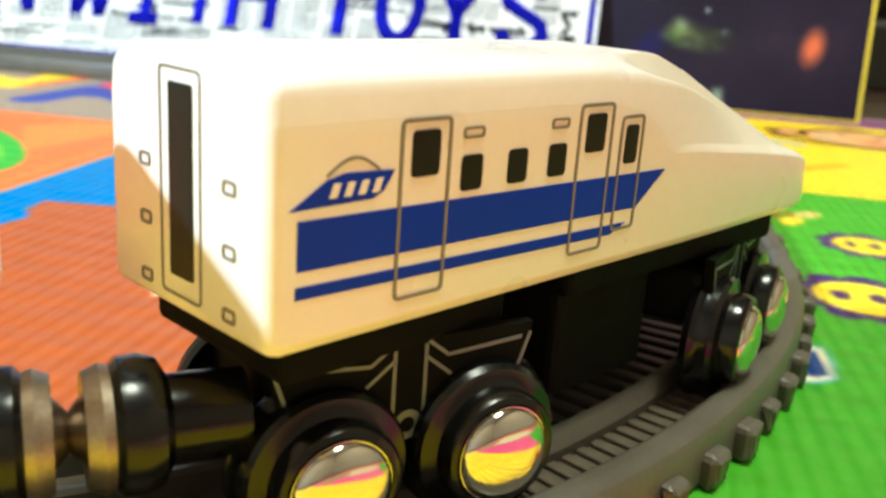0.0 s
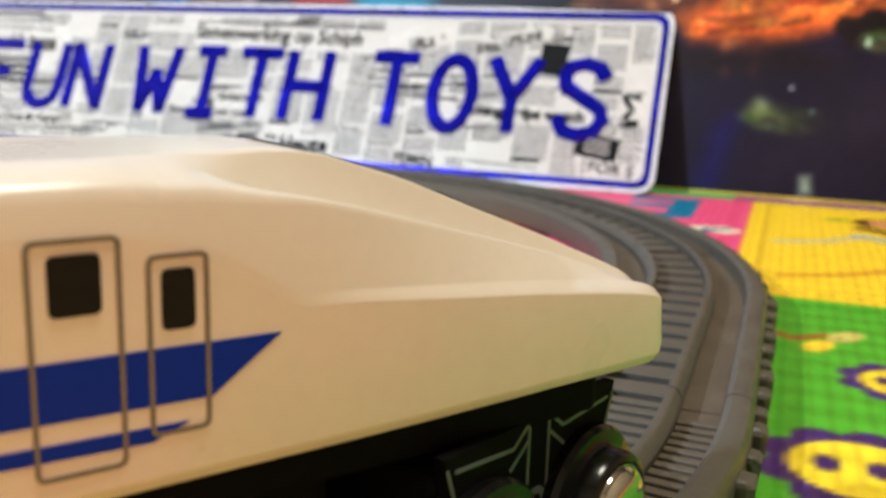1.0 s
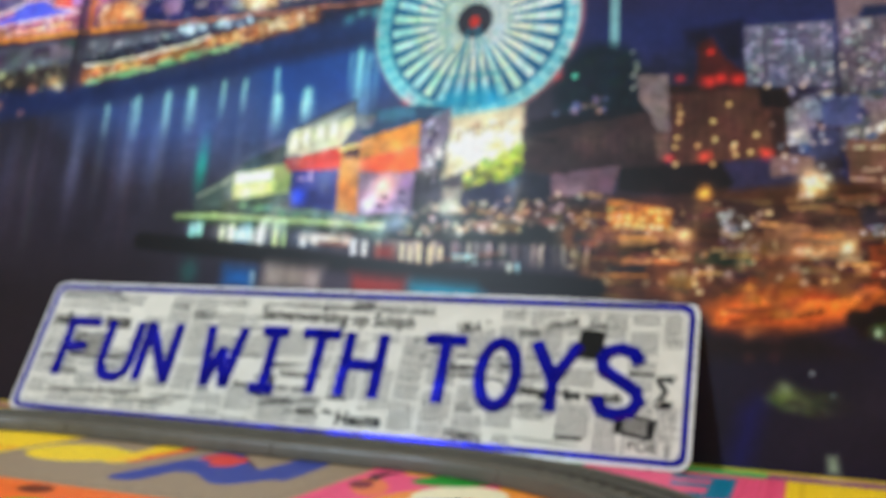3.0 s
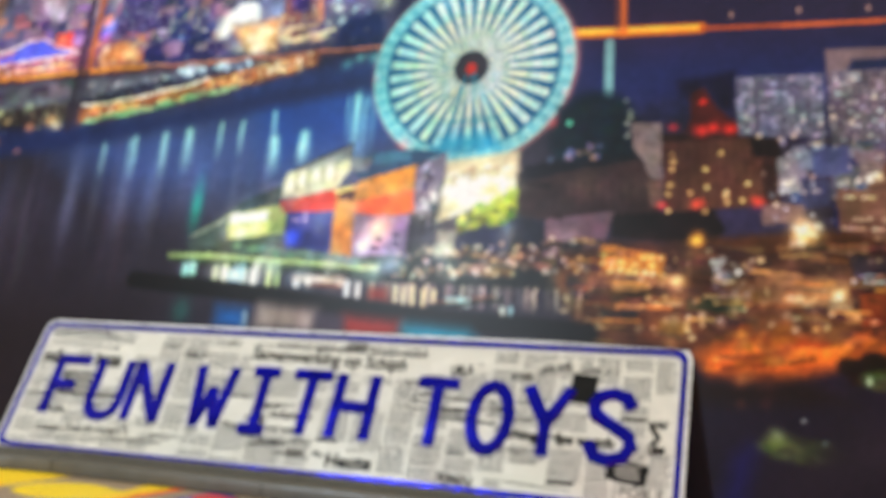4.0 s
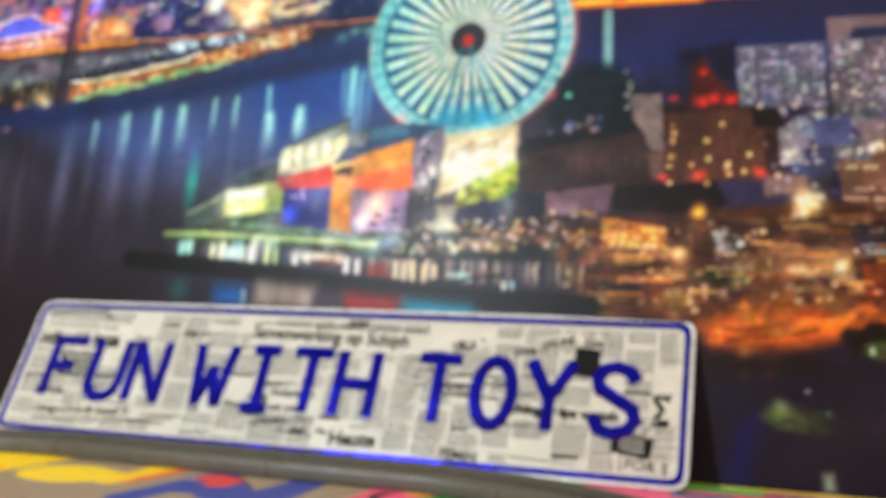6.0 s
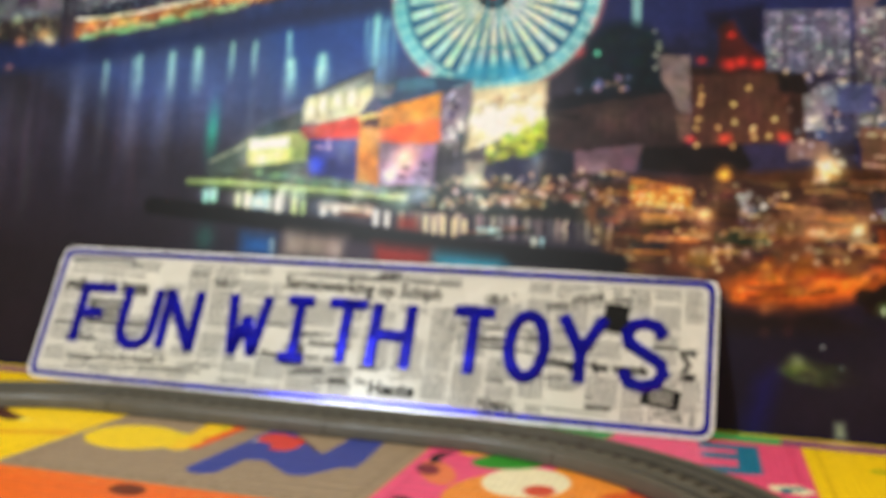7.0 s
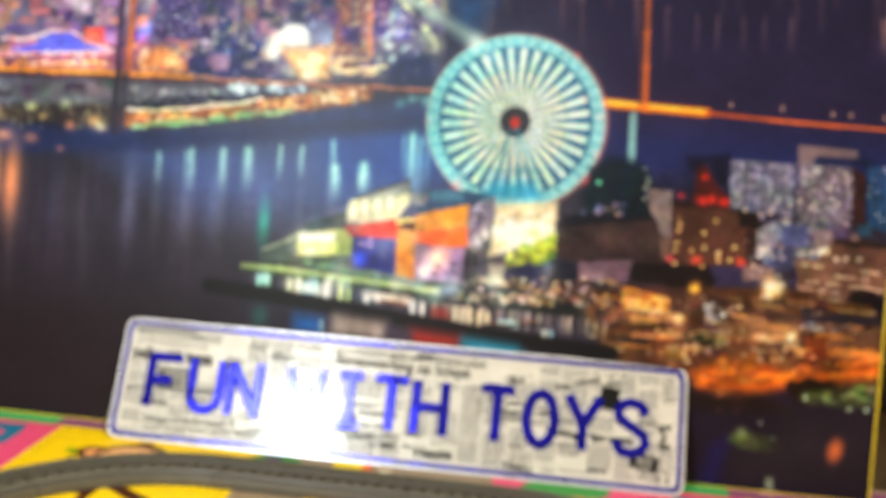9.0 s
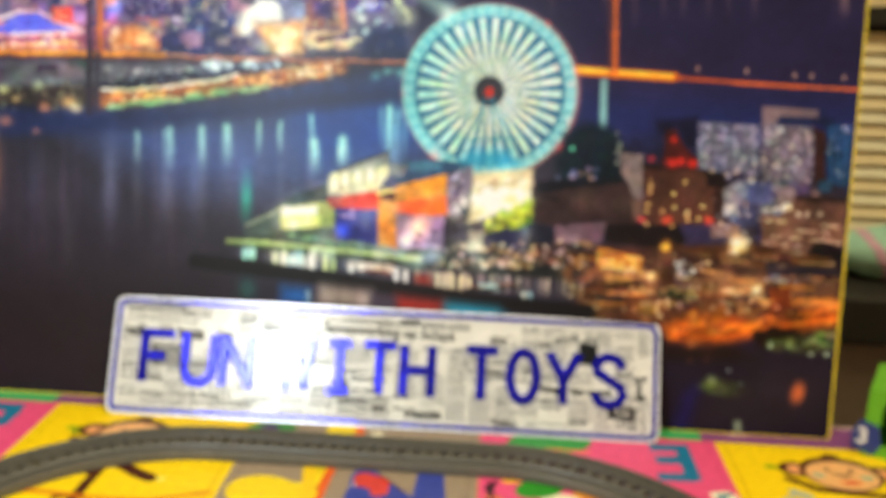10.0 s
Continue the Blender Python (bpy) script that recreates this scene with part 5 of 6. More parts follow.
    land.oval(cx, cy, R * 1.05, R * 1.05, (0.15, 0.15, 0.15), 0.01)
    k = land.img[..., 0]
    jj, ii = np.meshgrid(np.arange(c.ny), np.arange(c.nx), indexing="ij")
    for step, shift in ((5, 0.7), (12, 1.1)):
        dy, dx = clouds(step) * shift * k, clouds(step) * shift * k
        c.img[:] = c.img[np.clip(np.rint(jj + dy).astype(int), 0, c.ny - 1), np.clip(np.rint(ii + dx).astype(int), 0, c.nx - 1)]
    c.img *= (1 + (0.05 + 0.06 * k) * clouds(3) + (0.04 + 0.10 * k) * clouds(8) + (0.06 + 0.14 * k) * clouds(26))[..., None]
    c.img *= 1 + 0.035 * np.stack([clouds(9), clouds(9), clouds(9)], -1) * (0.3 + k[..., None])
    left = np.clip((0.02 - c.gx[None, :, None]) / 0.10, 0, 1) * np.clip((c.gy[:, None, None] - 0.20) / 0.08, 0, 1)
    c.img *= 1 + left * np.array((-0.13, -0.04, -0.05))
    # paper grain of the blown-up photograph
    c.img *= 1 + 0.05 * rng.uniform(-1, 1, c.img.shape[:2])[..., None]
    # bloom of the long exposure
    bright = np.clip(c.img - 0.45, 0, 0.7)
    bright = 0.6 * bright + 0.4 * bright.mean(axis=2, keepdims=True)
    for r in (5, 5, 16, 16):
        for axis in (0, 1):
            pad = [(0, 0)] * 3
            pad[axis] = (r + 1, r)
            t = np.cumsum(np.pad(bright, pad, mode="edge"), axis=axis)
            n = bright.shape[axis]
            bright = (np.take(t, np.arange(2 * r + 1, 2 * r + 1 + n), axis=axis) - np.take(t, np.arange(0, n), axis=axis)) / (2 * r + 1)
        if r == 5:
            c.img += 0.10 * bright
    c.img += 0.40 * bright
    grey = c.img.mean(axis=2, keepdims=True)
    c.img[:] = np.clip((grey + 1.12 * (c.img - grey)) * (1.20, 1.21, 1.26) - 0.038, 0, 1.3)
    return c


backdrop = thing("city_backdrop", "large printed panel of a night harbour city, leaning back", "backdrop panel", PANEL)
bm = bmesh.new()
box(bm, -0.557, 0.338, 0.0, 0.604, -0.009, -0.0006, bevel=0.0006)
part("yellow_edged_board", bm, M_YELLOW, backdrop, "yellow-edged board")
city = paint_city().sheet("night_city_print", M_PRINT, backdrop, Matrix())
city["label"] = "night photograph with big wheel, bridge and harbour"

# ---------------------------------------------------------------- plate with raised letters
PLEAN = radians(25.46)
PLATE = Matrix.Translation((-0.3470, -0.0332, 0.0004)) @ Matrix.Rotation(radians(0.39), 4, "Z") @ Matrix(((1, 0, 0, 0), (0, math.sin(PLEAN), -math.cos(PLEAN), 0), (0, math.cos(PLEAN), math.sin(PLEAN), 0), (0, 0, 0, 1)))
plate = thing("name_plate", "white pressed plate with raised blue letters over newsprint", "plate", PLATE)
bm = bmesh.new()
plate_of(bm, rect(0.0056, 0.5144, 0.0056, 0.1064, 0.007, 5), 0.0010)
part("plate_face", bm, M_PLATE, plate)
bm = bmesh.new()
o, i = rect(0, 0.52, 0, 0.112, 0.011, 6), rect(0.0026, 0.5174, 0.0026, 0.1094, 0.009, 6)
ring_of(bm, o, i, 0.0016)
part("white_edge", bm, M_EDGE, plate, smooth=True)
bm = bmesh.new()
ring_of(bm, rect(0.0026, 0.5174, 0.0026, 0.1094, 0.009, 6), rect(0.0064, 0.5136, 0.0064, 0.1056, 0.0065, 6), 0.0021)
part("blue_border", bm, M_FOIL, plate, "raised blue border line")


def stroke_path(bm, pts, width, high, base):
    """A raised stroke with sloped flanks along a path."""
    pts = [Vector(p) for p in pts]
    n = len(pts)
    rows = []
    ext = width * 0.36
    pts[0] = pts[0] - (pts[1] - pts[0]).normalized() * ext * 0.4
    pts[-1] = pts[-1] + (pts[-1] - pts[-2]).normalized() * ext * 0.4
    for k in range(n):
        d = (pts[min(k + 1, n - 1)] - pts[max(k - 1, 0)]).normalized()
        nrm = Vector((-d.y, d.x))
        if 0 < k < n - 1:
            a, b = (pts[k] - pts[k - 1]).normalized(), (pts[k + 1] - pts[k]).normalized()
            nrm *= min(1 / max(math.cos(a.angle(b) / 2), 0.45), 1.8)
        rows.append([(pts[k] + nrm * w) for w in (width / 2, width * 0.30, -width * 0.30, -width / 2)])
    vv = [[bm.verts.new((p.x, p.y, base + z)) for p, z in zip(r, (0, high, high, 0))] for r in rows]
    for a, b in zip(vv, vv[1:]):
        for j in range(3):
            bm.faces.new((a[j], a[j + 1], b[j + 1], b[j]))
    bm.faces.new(vv[0])
    bm.faces.new(list(reversed(vv[-1])))


def arc(cx, cy, rx, ry, a0, a1, n=14):
    return [(cx + rx * math.cos(radians(a0 + (a1 - a0) * i / n)), cy + ry * math.sin(radians(a0 + (a1 - a0) * i / n))) for i in range(n + 1)]


TOP, BOT = 0.0772, 0.0325
GLYPHS = {
    "F": [[(0.0, 0), (0.0, 1)], [(0.0, 1), (0.027, 1)], [(0.0, 0.52), (0.020, 0.52)]],
    "U": [[(0, 1), (0, 0.28)] + [(x, y) for x, y in [(0.002, 0.12), (0.008, 0.02), (0.0135, 0), (0.019, 0.02), (0.025, 0.12), (0.027, 0.28)]] + [(0.027, 1)]],
    "N": [[(0, 0), (0, 1)], [(0, 1), (0.026, 0)], [(0.026, 0), (0.026, 1)]],
    "W": [[(0, 1), (0.006, 0)], [(0.006, 0), (0.0145, 0.62)], [(0.0145, 0.62), (0.023, 0)], [(0.023, 0), (0.029, 1)]],
    "I": [[(0.010, 0), (0.010, 1)], [(0.001, 1), (0.019, 1)], [(0.001, 0), (0.019, 0)]],
    "T": [[(0.0135, 0), (0.0135, 1)], [(0, 1), (0.027, 1)]],
    "H": [[(0, 0), (0, 1)], [(0.026, 0), (0.026, 1)], [(0, 0.5), (0.026, 0.5)]],
    "O": [[(0.0125 + 0.0125 * math.cos(2 * math.pi * i / 28), 0.5 + 0.5 * math.sin(2 * math.pi * i / 28)) for i in range(29)]],
    "Y": [[(0, 1), (0.013, 0.46)], [(0.027, 1), (0.013, 0.46)], [(0.013, 0.46), (0.013, 0)]],
    "S": [[(0.026, 0.80), (0.022, 0.94), (0.014, 1), (0.006, 0.95), (0.002, 0.82), (0.003, 0.68), (0.010, 0.57), (0.017, 0.48), (0.025, 0.36), (0.027, 0.20), (0.022, 0.05), (0.013, 0), (0.005, 0.05), (0.001, 0.20)]],
}
for ch, x in (("F", 0.0315), ("U", 0.0715), ("N", 0.1085), ("W", 0.1635), ("I", 0.2095), ("T", 0.2440), ("H", 0.2805), ("T", 0.3400), ("O", 0.3805), ("Y", 0.4175), ("S", 0.4590)):
    bm = bmesh.new()
    for s in GLYPHS[ch]:
        stroke_path(bm, [(x + px, BOT + py * (TOP - BOT)) for px, py in s], 0.0090, 0.0020, 0.0010)
    part("letter", bm, M_FOIL, plate)

# newsprint under the letters: blocks of fine print, rules and headlines
ink, faint = bmesh.new(), bmesh.new()


def bar(bm, x0, x1, y0, y1, turn=0.0, z=0.00112):
    cx, cy = (x0 + x1) / 2, (y0 + y1) / 2
    c, s = math.cos(radians(turn)), math.sin(radians(turn))
    pts = [(cx + (x - cx) * c - (y - cy) * s, cy + (x - cx) * s + (y - cy) * c) for x, y in ((x0, y0), (x1, y0), (x1, y1), (x0, y1))]
    if all(0.0080 < x < 0.5120 and 0.0080 < y < 0.1040 for x, y in pts):
        bm.faces.new([bm.verts.new((x, y, z)) for x, y in pts])


x = 0.010
while x < 0.505:
    w = rng.uniform(0.016, 0.030)
    y = 0.102
    while y > 0.010:
        h = rng.uniform(0.010, 0.026)
        turn = rng.choice([0, 0, 0, -4, 5, 88])
        if rng.rand() < 0.86:
            step = rng.choice([0.0015, 0.0018])
            k = y
            while k > y - h + 0.003:
                a = x
                while a < x + w - 0.002:
                    b = min(a + rng.uniform(0.0015, 0.006), x + w - 0.001)
                    bar(ink if rng.rand() < 0.14 else faint, a, b, k - step * 0.5, k, 0)
                    a = b + 0.0007
                k -= step
        if rng.rand() < 0.45:
            bar(ink, x, x + w * rng.uniform(0.4, 0.95), y - h + 0.0005, y - h + 0.0005 + rng.uniform(0.0003, 0.0026))
        y -= h + 0.0015
    x += w + 0.0018
# bolder lines that cannot be read
for _ in range(40):
    x, y, high, turn, length = rng.uniform(0.01, 0.48), rng.uniform(0.010, 0.100), rng.uniform(0.0018, 0.0042), rng.choice([0, 0, -3, 4, 8, -8]), rng.uniform(0.010, 0.034)
    c0, s0, a = math.cos(radians(turn)), math.sin(radians(turn)), 0.0
    while a < length:
        w = high * rng.uniform(0.22, 0.6)
        if rng.rand() < 0.86:
            bar(ink, x + a * c0, x + a * c0 + w, y + a * s0, y + a * s0 + high * rng.choice([0.7, 0.7, 1.0]), turn, 0.00116)
        a += w + high * 0.16
for x0, x1, y0, y1 in ((0.336, 0.347, 0.0665, 0.0690), (0.336, 0.347, 0.0615, 0.0635), (0.336, 0.347, 0.0560, 0.0585), (0.356, 0.376, 0.0565, 0.0600), (0.360, 0.374, 0.0640, 0.0668), (0.384, 0.397, 0.0590, 0.0618), (0.383, 0.401, 0.0488, 0.0520), (0.3555, 0.3770, 0.0500, 0.0535)):
    a = x0
    while a < x1:
        w = rng.uniform(0.0008, 0.0030)
        bar(ink, a, a + w, y0 + rng.uniform(0, 0.4) * (y1 - y0), y0 + rng.uniform(0.6, 1.1) * (y1 - y0), rng.uniform(-8, 8), 0.00118)
        a += w + rng.uniform(0.0001, 0.0009)
# dark boxes and rules
for x0, x1, y0, y1, turn in ((0.039, 0.072, 0.048, 0.0665, 0), (0.444, 0.461, 0.069, 0.089, -5), (0.473, 0.498, 0.019, 0.0325, -8), (0.010, 0.016, 0.070, 0.086, 0), 
                             (0.40, 0.42, 0.0330, 0.0336, 0),
                             (0.010, 0.034, 0.047, 0.049, 3), (0.201, 0.341, 0.0972, 0.0982, -0.7), (0.011, 0.068, 0.1012, 0.1034, 1), (0.40, 0.43, 0.0335, 0.0343, 0), (0.41, 0.452, 0.0112, 0.0120, -3), (0.212, 0.268, 0.0262, 0.0268, 0), (0.032, 0.100, 0.0140, 0.0147, 1), (0.502, 0.5125, 0.040, 0.058, 0)):
    bar(ink, x0, x1, y0, y1, turn, 0.00118)
tagged(part("fine_newsprint", faint, M_GREYINK, plate), kind="stuff")
tagged(part("dark_newsprint", ink, M_INK, plate), kind="stuff")


def words(name, text, x, y, size, parent, turn=0.0, material=M_INK, z=0.0013, wide=1.0, bold=0.0):
    cu = bpy.data.curves.new(name, "FONT")
    cu.body, cu.size, cu.offset = text, size, bold
    cu.resolution_u = 3
    cu.materials.append(material)
    ob = new(name, cu)
    ob.parent = parent
    ob.matrix_basis = Matrix.Translation((x, y, z)) @ Matrix.Rotation(radians(turn), 4, "Z") @ Matrix.Diagonal((wide, 1, 1, 1))
    return ob


for k, (x0, x1, y0, y1, turn) in enumerate(((0.031, 0.128, 0.0150, 0.0245, 1.5), (0.201, 0.343, 0.0805, 0.0965, -1), (0.281, 0.320, 0.0085, 0.0225, 1), (0.361, 0.396, 0.0062, 0.0155, -3), (0.480, 0.5135, 0.0068, 0.0185, -6),
                                           (0.419, 0.450, 0.0850, 0.0945, 12), (0.011, 0.100, 0.0705, 0.0855, 0), (0.229, 0.270, 0.0290, 0.0495, 1), (0.405, 0.490, 0.0375, 0.0495, -1), (0.494, 0.5125, 0.0385, 0.0590, 0), (0.010, 0.096, 0.0875, 0.0995, -2), (0.305, 0.333, 0.0235, 0.0305, 1), (0.358, 0.380, 0.0800, 0.0915, 8))):
    bm = bmesh.new()
    plate_of(bm, [Vector((x0 + (px * (x1 - x0)) - (py * (y1 - y0)) * math.sin(radians(turn)), y0 + py * (y1 - y0) + px * (x1 - x0) * math.sin(radians(turn)))) for px, py in ((0, 0), (1, 0), (1, 1), (0, 1))], 0.00022, Matrix.Translation((0, 0, 0.001 + k * 0.00001)))
    part("clipping", bm, M_PLATE, plate)
for text, x, y, size, turn, wide, bold in (("Schnaps-Orgie für Kampf-Tr", 0.0320, 0.0172, 0.0092, 1.5, 0.82, 0.0002), ("Samenwerking op Schiph", 0.2020, 0.0868, 0.0138, -1.3, 0.90, 0.00035), ("Heute", 0.2834, 0.0106, 0.0138, 1, 0.98, 0.0005),
                                           ("FEMIN", 0.3629, 0.0080, 0.0095, -3, 0.98, 0.0003), ("FOR S", 0.4816, 0.0112, 0.0095, -6, 1.05, 0.00015), ("LIFELINE", 0.4207, 0.0860, 0.0090, 13, 0.72, 0.0003), ("milyarkk imza", 0.0120, 0.0738, 0.0162, 0, 0.84, 0.0007),
                                           ("Ankara ins", 0.2305, 0.0420, 0.0095, 1, 0.85, 0.0002), ("nni sood", 0.2313, 0.0310, 0.0095, 1, 0.9, 0.0002), ("ching helps watch", 0.4068, 0.0418, 0.0095, -1.5, 1.02, 0.0005), ("Anfall", 0.2776, 0.1000, 0.0070, -2, 1.0, 0.0001), ("STOCKH", 0.3059, 0.0245, 0.0078, 1, 0.95, 0.0),
                                           ("URLA", 0.3605, 0.0822, 0.0105, 8, 0.62, 0.0005), ("RTSTE", 0.4044, 0.0818, 0.0068, 6, 0.75, 0.0003), ("\u03a3", 0.4955, 0.0402, 0.0240, 0, 0.72, 0.0010)):
    words("headline", text, x, y, size, plate, turn, wide=wide, bold=bold, z=0.00155)
fine = bmesh.new()
for row in range(2):
    a = 0.012
    while a < 0.092 - 0.012 * row:
        w = rng.uniform(0.003, 0.008)
        bar(fine, a, a + w, 0.0965 - 0.0055 * row - 0.035 * a, 0.0988 - 0.0055 * row - 0.035 * a, -2, 0.00142)
        a += w + 0.0015
tagged(part("small_headline", fine, M_GREYINK, plate), kind="stuff")
for k in range(3):
    for x0, x1, y0, step, high, turn in ((0.478, 0.493, 0.0224, 0.0032, 0.0009, -8), (0.043, 0.069, 0.0510, 0.0055, 0.0018, 0)):
        stripe = bmesh.new()
        bar(stripe, x0, x1, y0 + step * k, y0 + step * k + high, turn, 0.00130)
        part("reversed_line", stripe, M_PLATE, plate)

# ---------------------------------------------------------------- track
RC = 0.195
CX0, CX1, CY0, CY1 = -0.216, 0.0195, -0.371, -0.2835


def along(s):
    """Centre line of the oval: place and heading at s metres from the lower right bend's start."""
    q = math.pi / 2 * RC
    w, h = CX1 - CX0, CY1 - CY0
    legs = [("arc", CX1, CY0, -90), ("line", h, 90, (CX1 + RC, CY0)), ("arc", CX1, CY1, 0), ("line", w, 180, (CX1, CY1 + RC)), ("arc", CX0, CY1, 90), ("line", h, 270, (CX0 - RC, CY1)), ("arc", CX0, CY0, 180), ("line", w, 0, (CX0, CY0 - RC))]
    total = 4 * q + 2 * w + 2 * h
    s %= total
    for leg in legs:
        size = q if leg[0] == "arc" else leg[1]
        if s <= size:
            if leg[0] == "arc":
                a = radians(leg[3]) + s / RC
                return leg[1] + RC * math.cos(a), leg[2] + RC * math.sin(a), a + math.pi / 2
            a = radians(leg[2])
            return leg[3][0] + s * math.cos(a), leg[3][1] + s * math.sin(a), a
        s -= size
    return CX1, CY0 - RC, 0


LENGTH = 2 * math.pi * RC + 2 * (CX1 - CX0) + 2 * (CY1 - CY0)


def sweep(bm, profile, s0, s1, step=0.004):
    """A cross-section of (offset to the right, height) drawn along the track."""
    n = max(2, int((s1 - s0) / step))
    rows = []
    for i in range(n + 1):
        x, y, a = along(s0 + (s1 - s0) * i / n)
        rows.append([bm.verts.new((x + b * math.sin(a), y - b * math.cos(a), z)) for b, z in profile])
    k = len(profile)
    for a, b in zip(rows, rows[1:]):
        for j in range(k):
            bm.faces.new((a[j - 1], a[j], b[j], b[j - 1]))
    bm.faces.new(rows[0])
    bm.faces.new(list(reversed(rows[-1])))


def rail(side):
    """Outer wall, browner groove and inner ridge of one side, as outlines."""
    wall = [(0.0176, 0.0008), (0.0204, 0.0008), (0.0203, 0.0064), (0.0196, 0.0078), (0.0184, 0.0085), (0.0165, 0.0084), (0.0156, 0.0077), (0.0153, 0.0036), (0.0176, 0.0036)]
    ridge = [(0.0062, 0.0006), (0.0084, 0.0006), (0.0087, 0.0060), (0.0077, 0.0078), (0.0072, 0.0081), (0.0064, 0.0081), (0.0060, 0.0075)]
    groove = [(0.0080, 0.0028), (0.0158, 0.0028), (0.0158, 0.0042), (0.0080, 0.0042)]
    flip = lambda p: [(side * b * 1.21, z * 1.15) for b, z in (p if side > 0 else reversed(p))]
    return flip(wall), flip(ridge), flip(groove)


PIECES = 12
RIBSTEP = 0.0118


def block(name, dims, bevel, material, rough=0.0):
    """Mesh data for a repeated moulded block."""
    bm = bmesh.new()
    box(bm, *dims, bevel=bevel)
    for v in bm.verts:
        v.co += Vector((noise.noise(v.co * 900), noise.noise(v.co * 900 + Vector((5, 0, 0))), 0)) * rough
    me = bpy.data.meshes.new(name)
    bm.to_mesh(me)
    bm.free()
    me.materials.append(material)
    return me


STUDS = [block("sleeper_end", (-0.0027 - 0.0002 * k, 0.0026, -0.0267 - 0.0004 * k, -0.0236, 0.0002, 0.0056 + 0.0004 * k), 0.0011, M_TRACK, 0.0008) for k in range(3)]
RIB = block("rib", (-0.0036, 0.0036, -0.0078, 0.0078, 0.0028, 0.0062), 0.0004, M_TRACK)
FINE_RIB = block("fine_rib", (-0.0014, 0.0014, -0.0078, 0.0078, 0.0036, 0.0056), 0.0004, M_TRACK)
TOOTH = block("groove_tooth", (-0.0010, 0.0010, -0.0186, -0.0104, 0.0044, 0.0056), 0.0003, M_TRACK_GROOVE)
for k in range(PIECES):
    s0, s1 = LENGTH * k / PIECES + 0.0003, LENGTH * (k + 1) / PIECES - 0.0003
    seg = thing("track_section", "grey plastic toy railway track section lying on the mat", "toy track", group="oval of toy track")
    for side in (-1, 1):
        for outline, nm, mtl in zip(rail(side), ("rail_wall", "rail_ridge", "wheel_groove"), (M_TRACK, M_TRACK, M_TRACK_GROOVE)):
            bm = bmesh.new()
            sweep(bm, outline, s0, s1)
            part(nm, bm, mtl, seg, smooth=True)
    s = s0 + 0.0046
    k2 = 0
    while s < s1 - 0.003:
        x, y, a = along(s)
        stud = new("sleeper_end", STUDS[k2 % 3])
        stud.parent = seg
        stud.matrix_basis = Matrix.Translation((x, y, 0)) @ Matrix.Rotation(a, 4, "Z")
        s += 0.0112
        k2 += 1
    s = s0 + RIBSTEP / 2
    bend = s0 < math.pi / 2 * RC * 0.80
    if bend:
        bm = bmesh.new()
        sweep(bm, [(-0.0078, 0.0024), (0.0078, 0.0024), (0.0078, 0.0042), (-0.0078, 0.0042)], s0, s1)
        part("ribbed_bed", bm, M_TRACK_GROOVE, seg)
    while s < s1:
        x, y, a = along(s)
        rib = new("rung", FINE_RIB if bend else RIB)
        rib.parent = seg
        rib.matrix_basis = Matrix.Translation((x, y, 0)) @ Matrix.Rotation(a, 4, "Z")
        s += RIBSTEP * (0.42 if bend else 1.0)
    s = s0 + 0.0014
    while s < s1 and k in (0, 1, 3, 4):
        x, y, a = along(s)
        if abs(a % (math.pi / 2)) > 0.02:
            tooth = new("groove_tooth", TOOTH)
            tooth.parent = seg
            tooth.matrix_basis = Matrix.Translation((x, y, 0)) @ Matrix.Rotation(a, 4, "Z")
        s += 0.0034

# ---------------------------------------------------------------- bullet train
W2, ZB, ZT = 0.01215, 0.0278, 0.0495


def lerp_table(rows, a):
    for r0, r1 in zip(rows, rows[1:]):
        if a <= r1[0]:
            t = (a - r0[0]) / (r1[0] - r0[0])
            t = max(0.0, min(1.0, t))
            return [p + (q - p) * t for p, q in zip(r0[1:], r1[1:])]
    return rows[-1][1:]


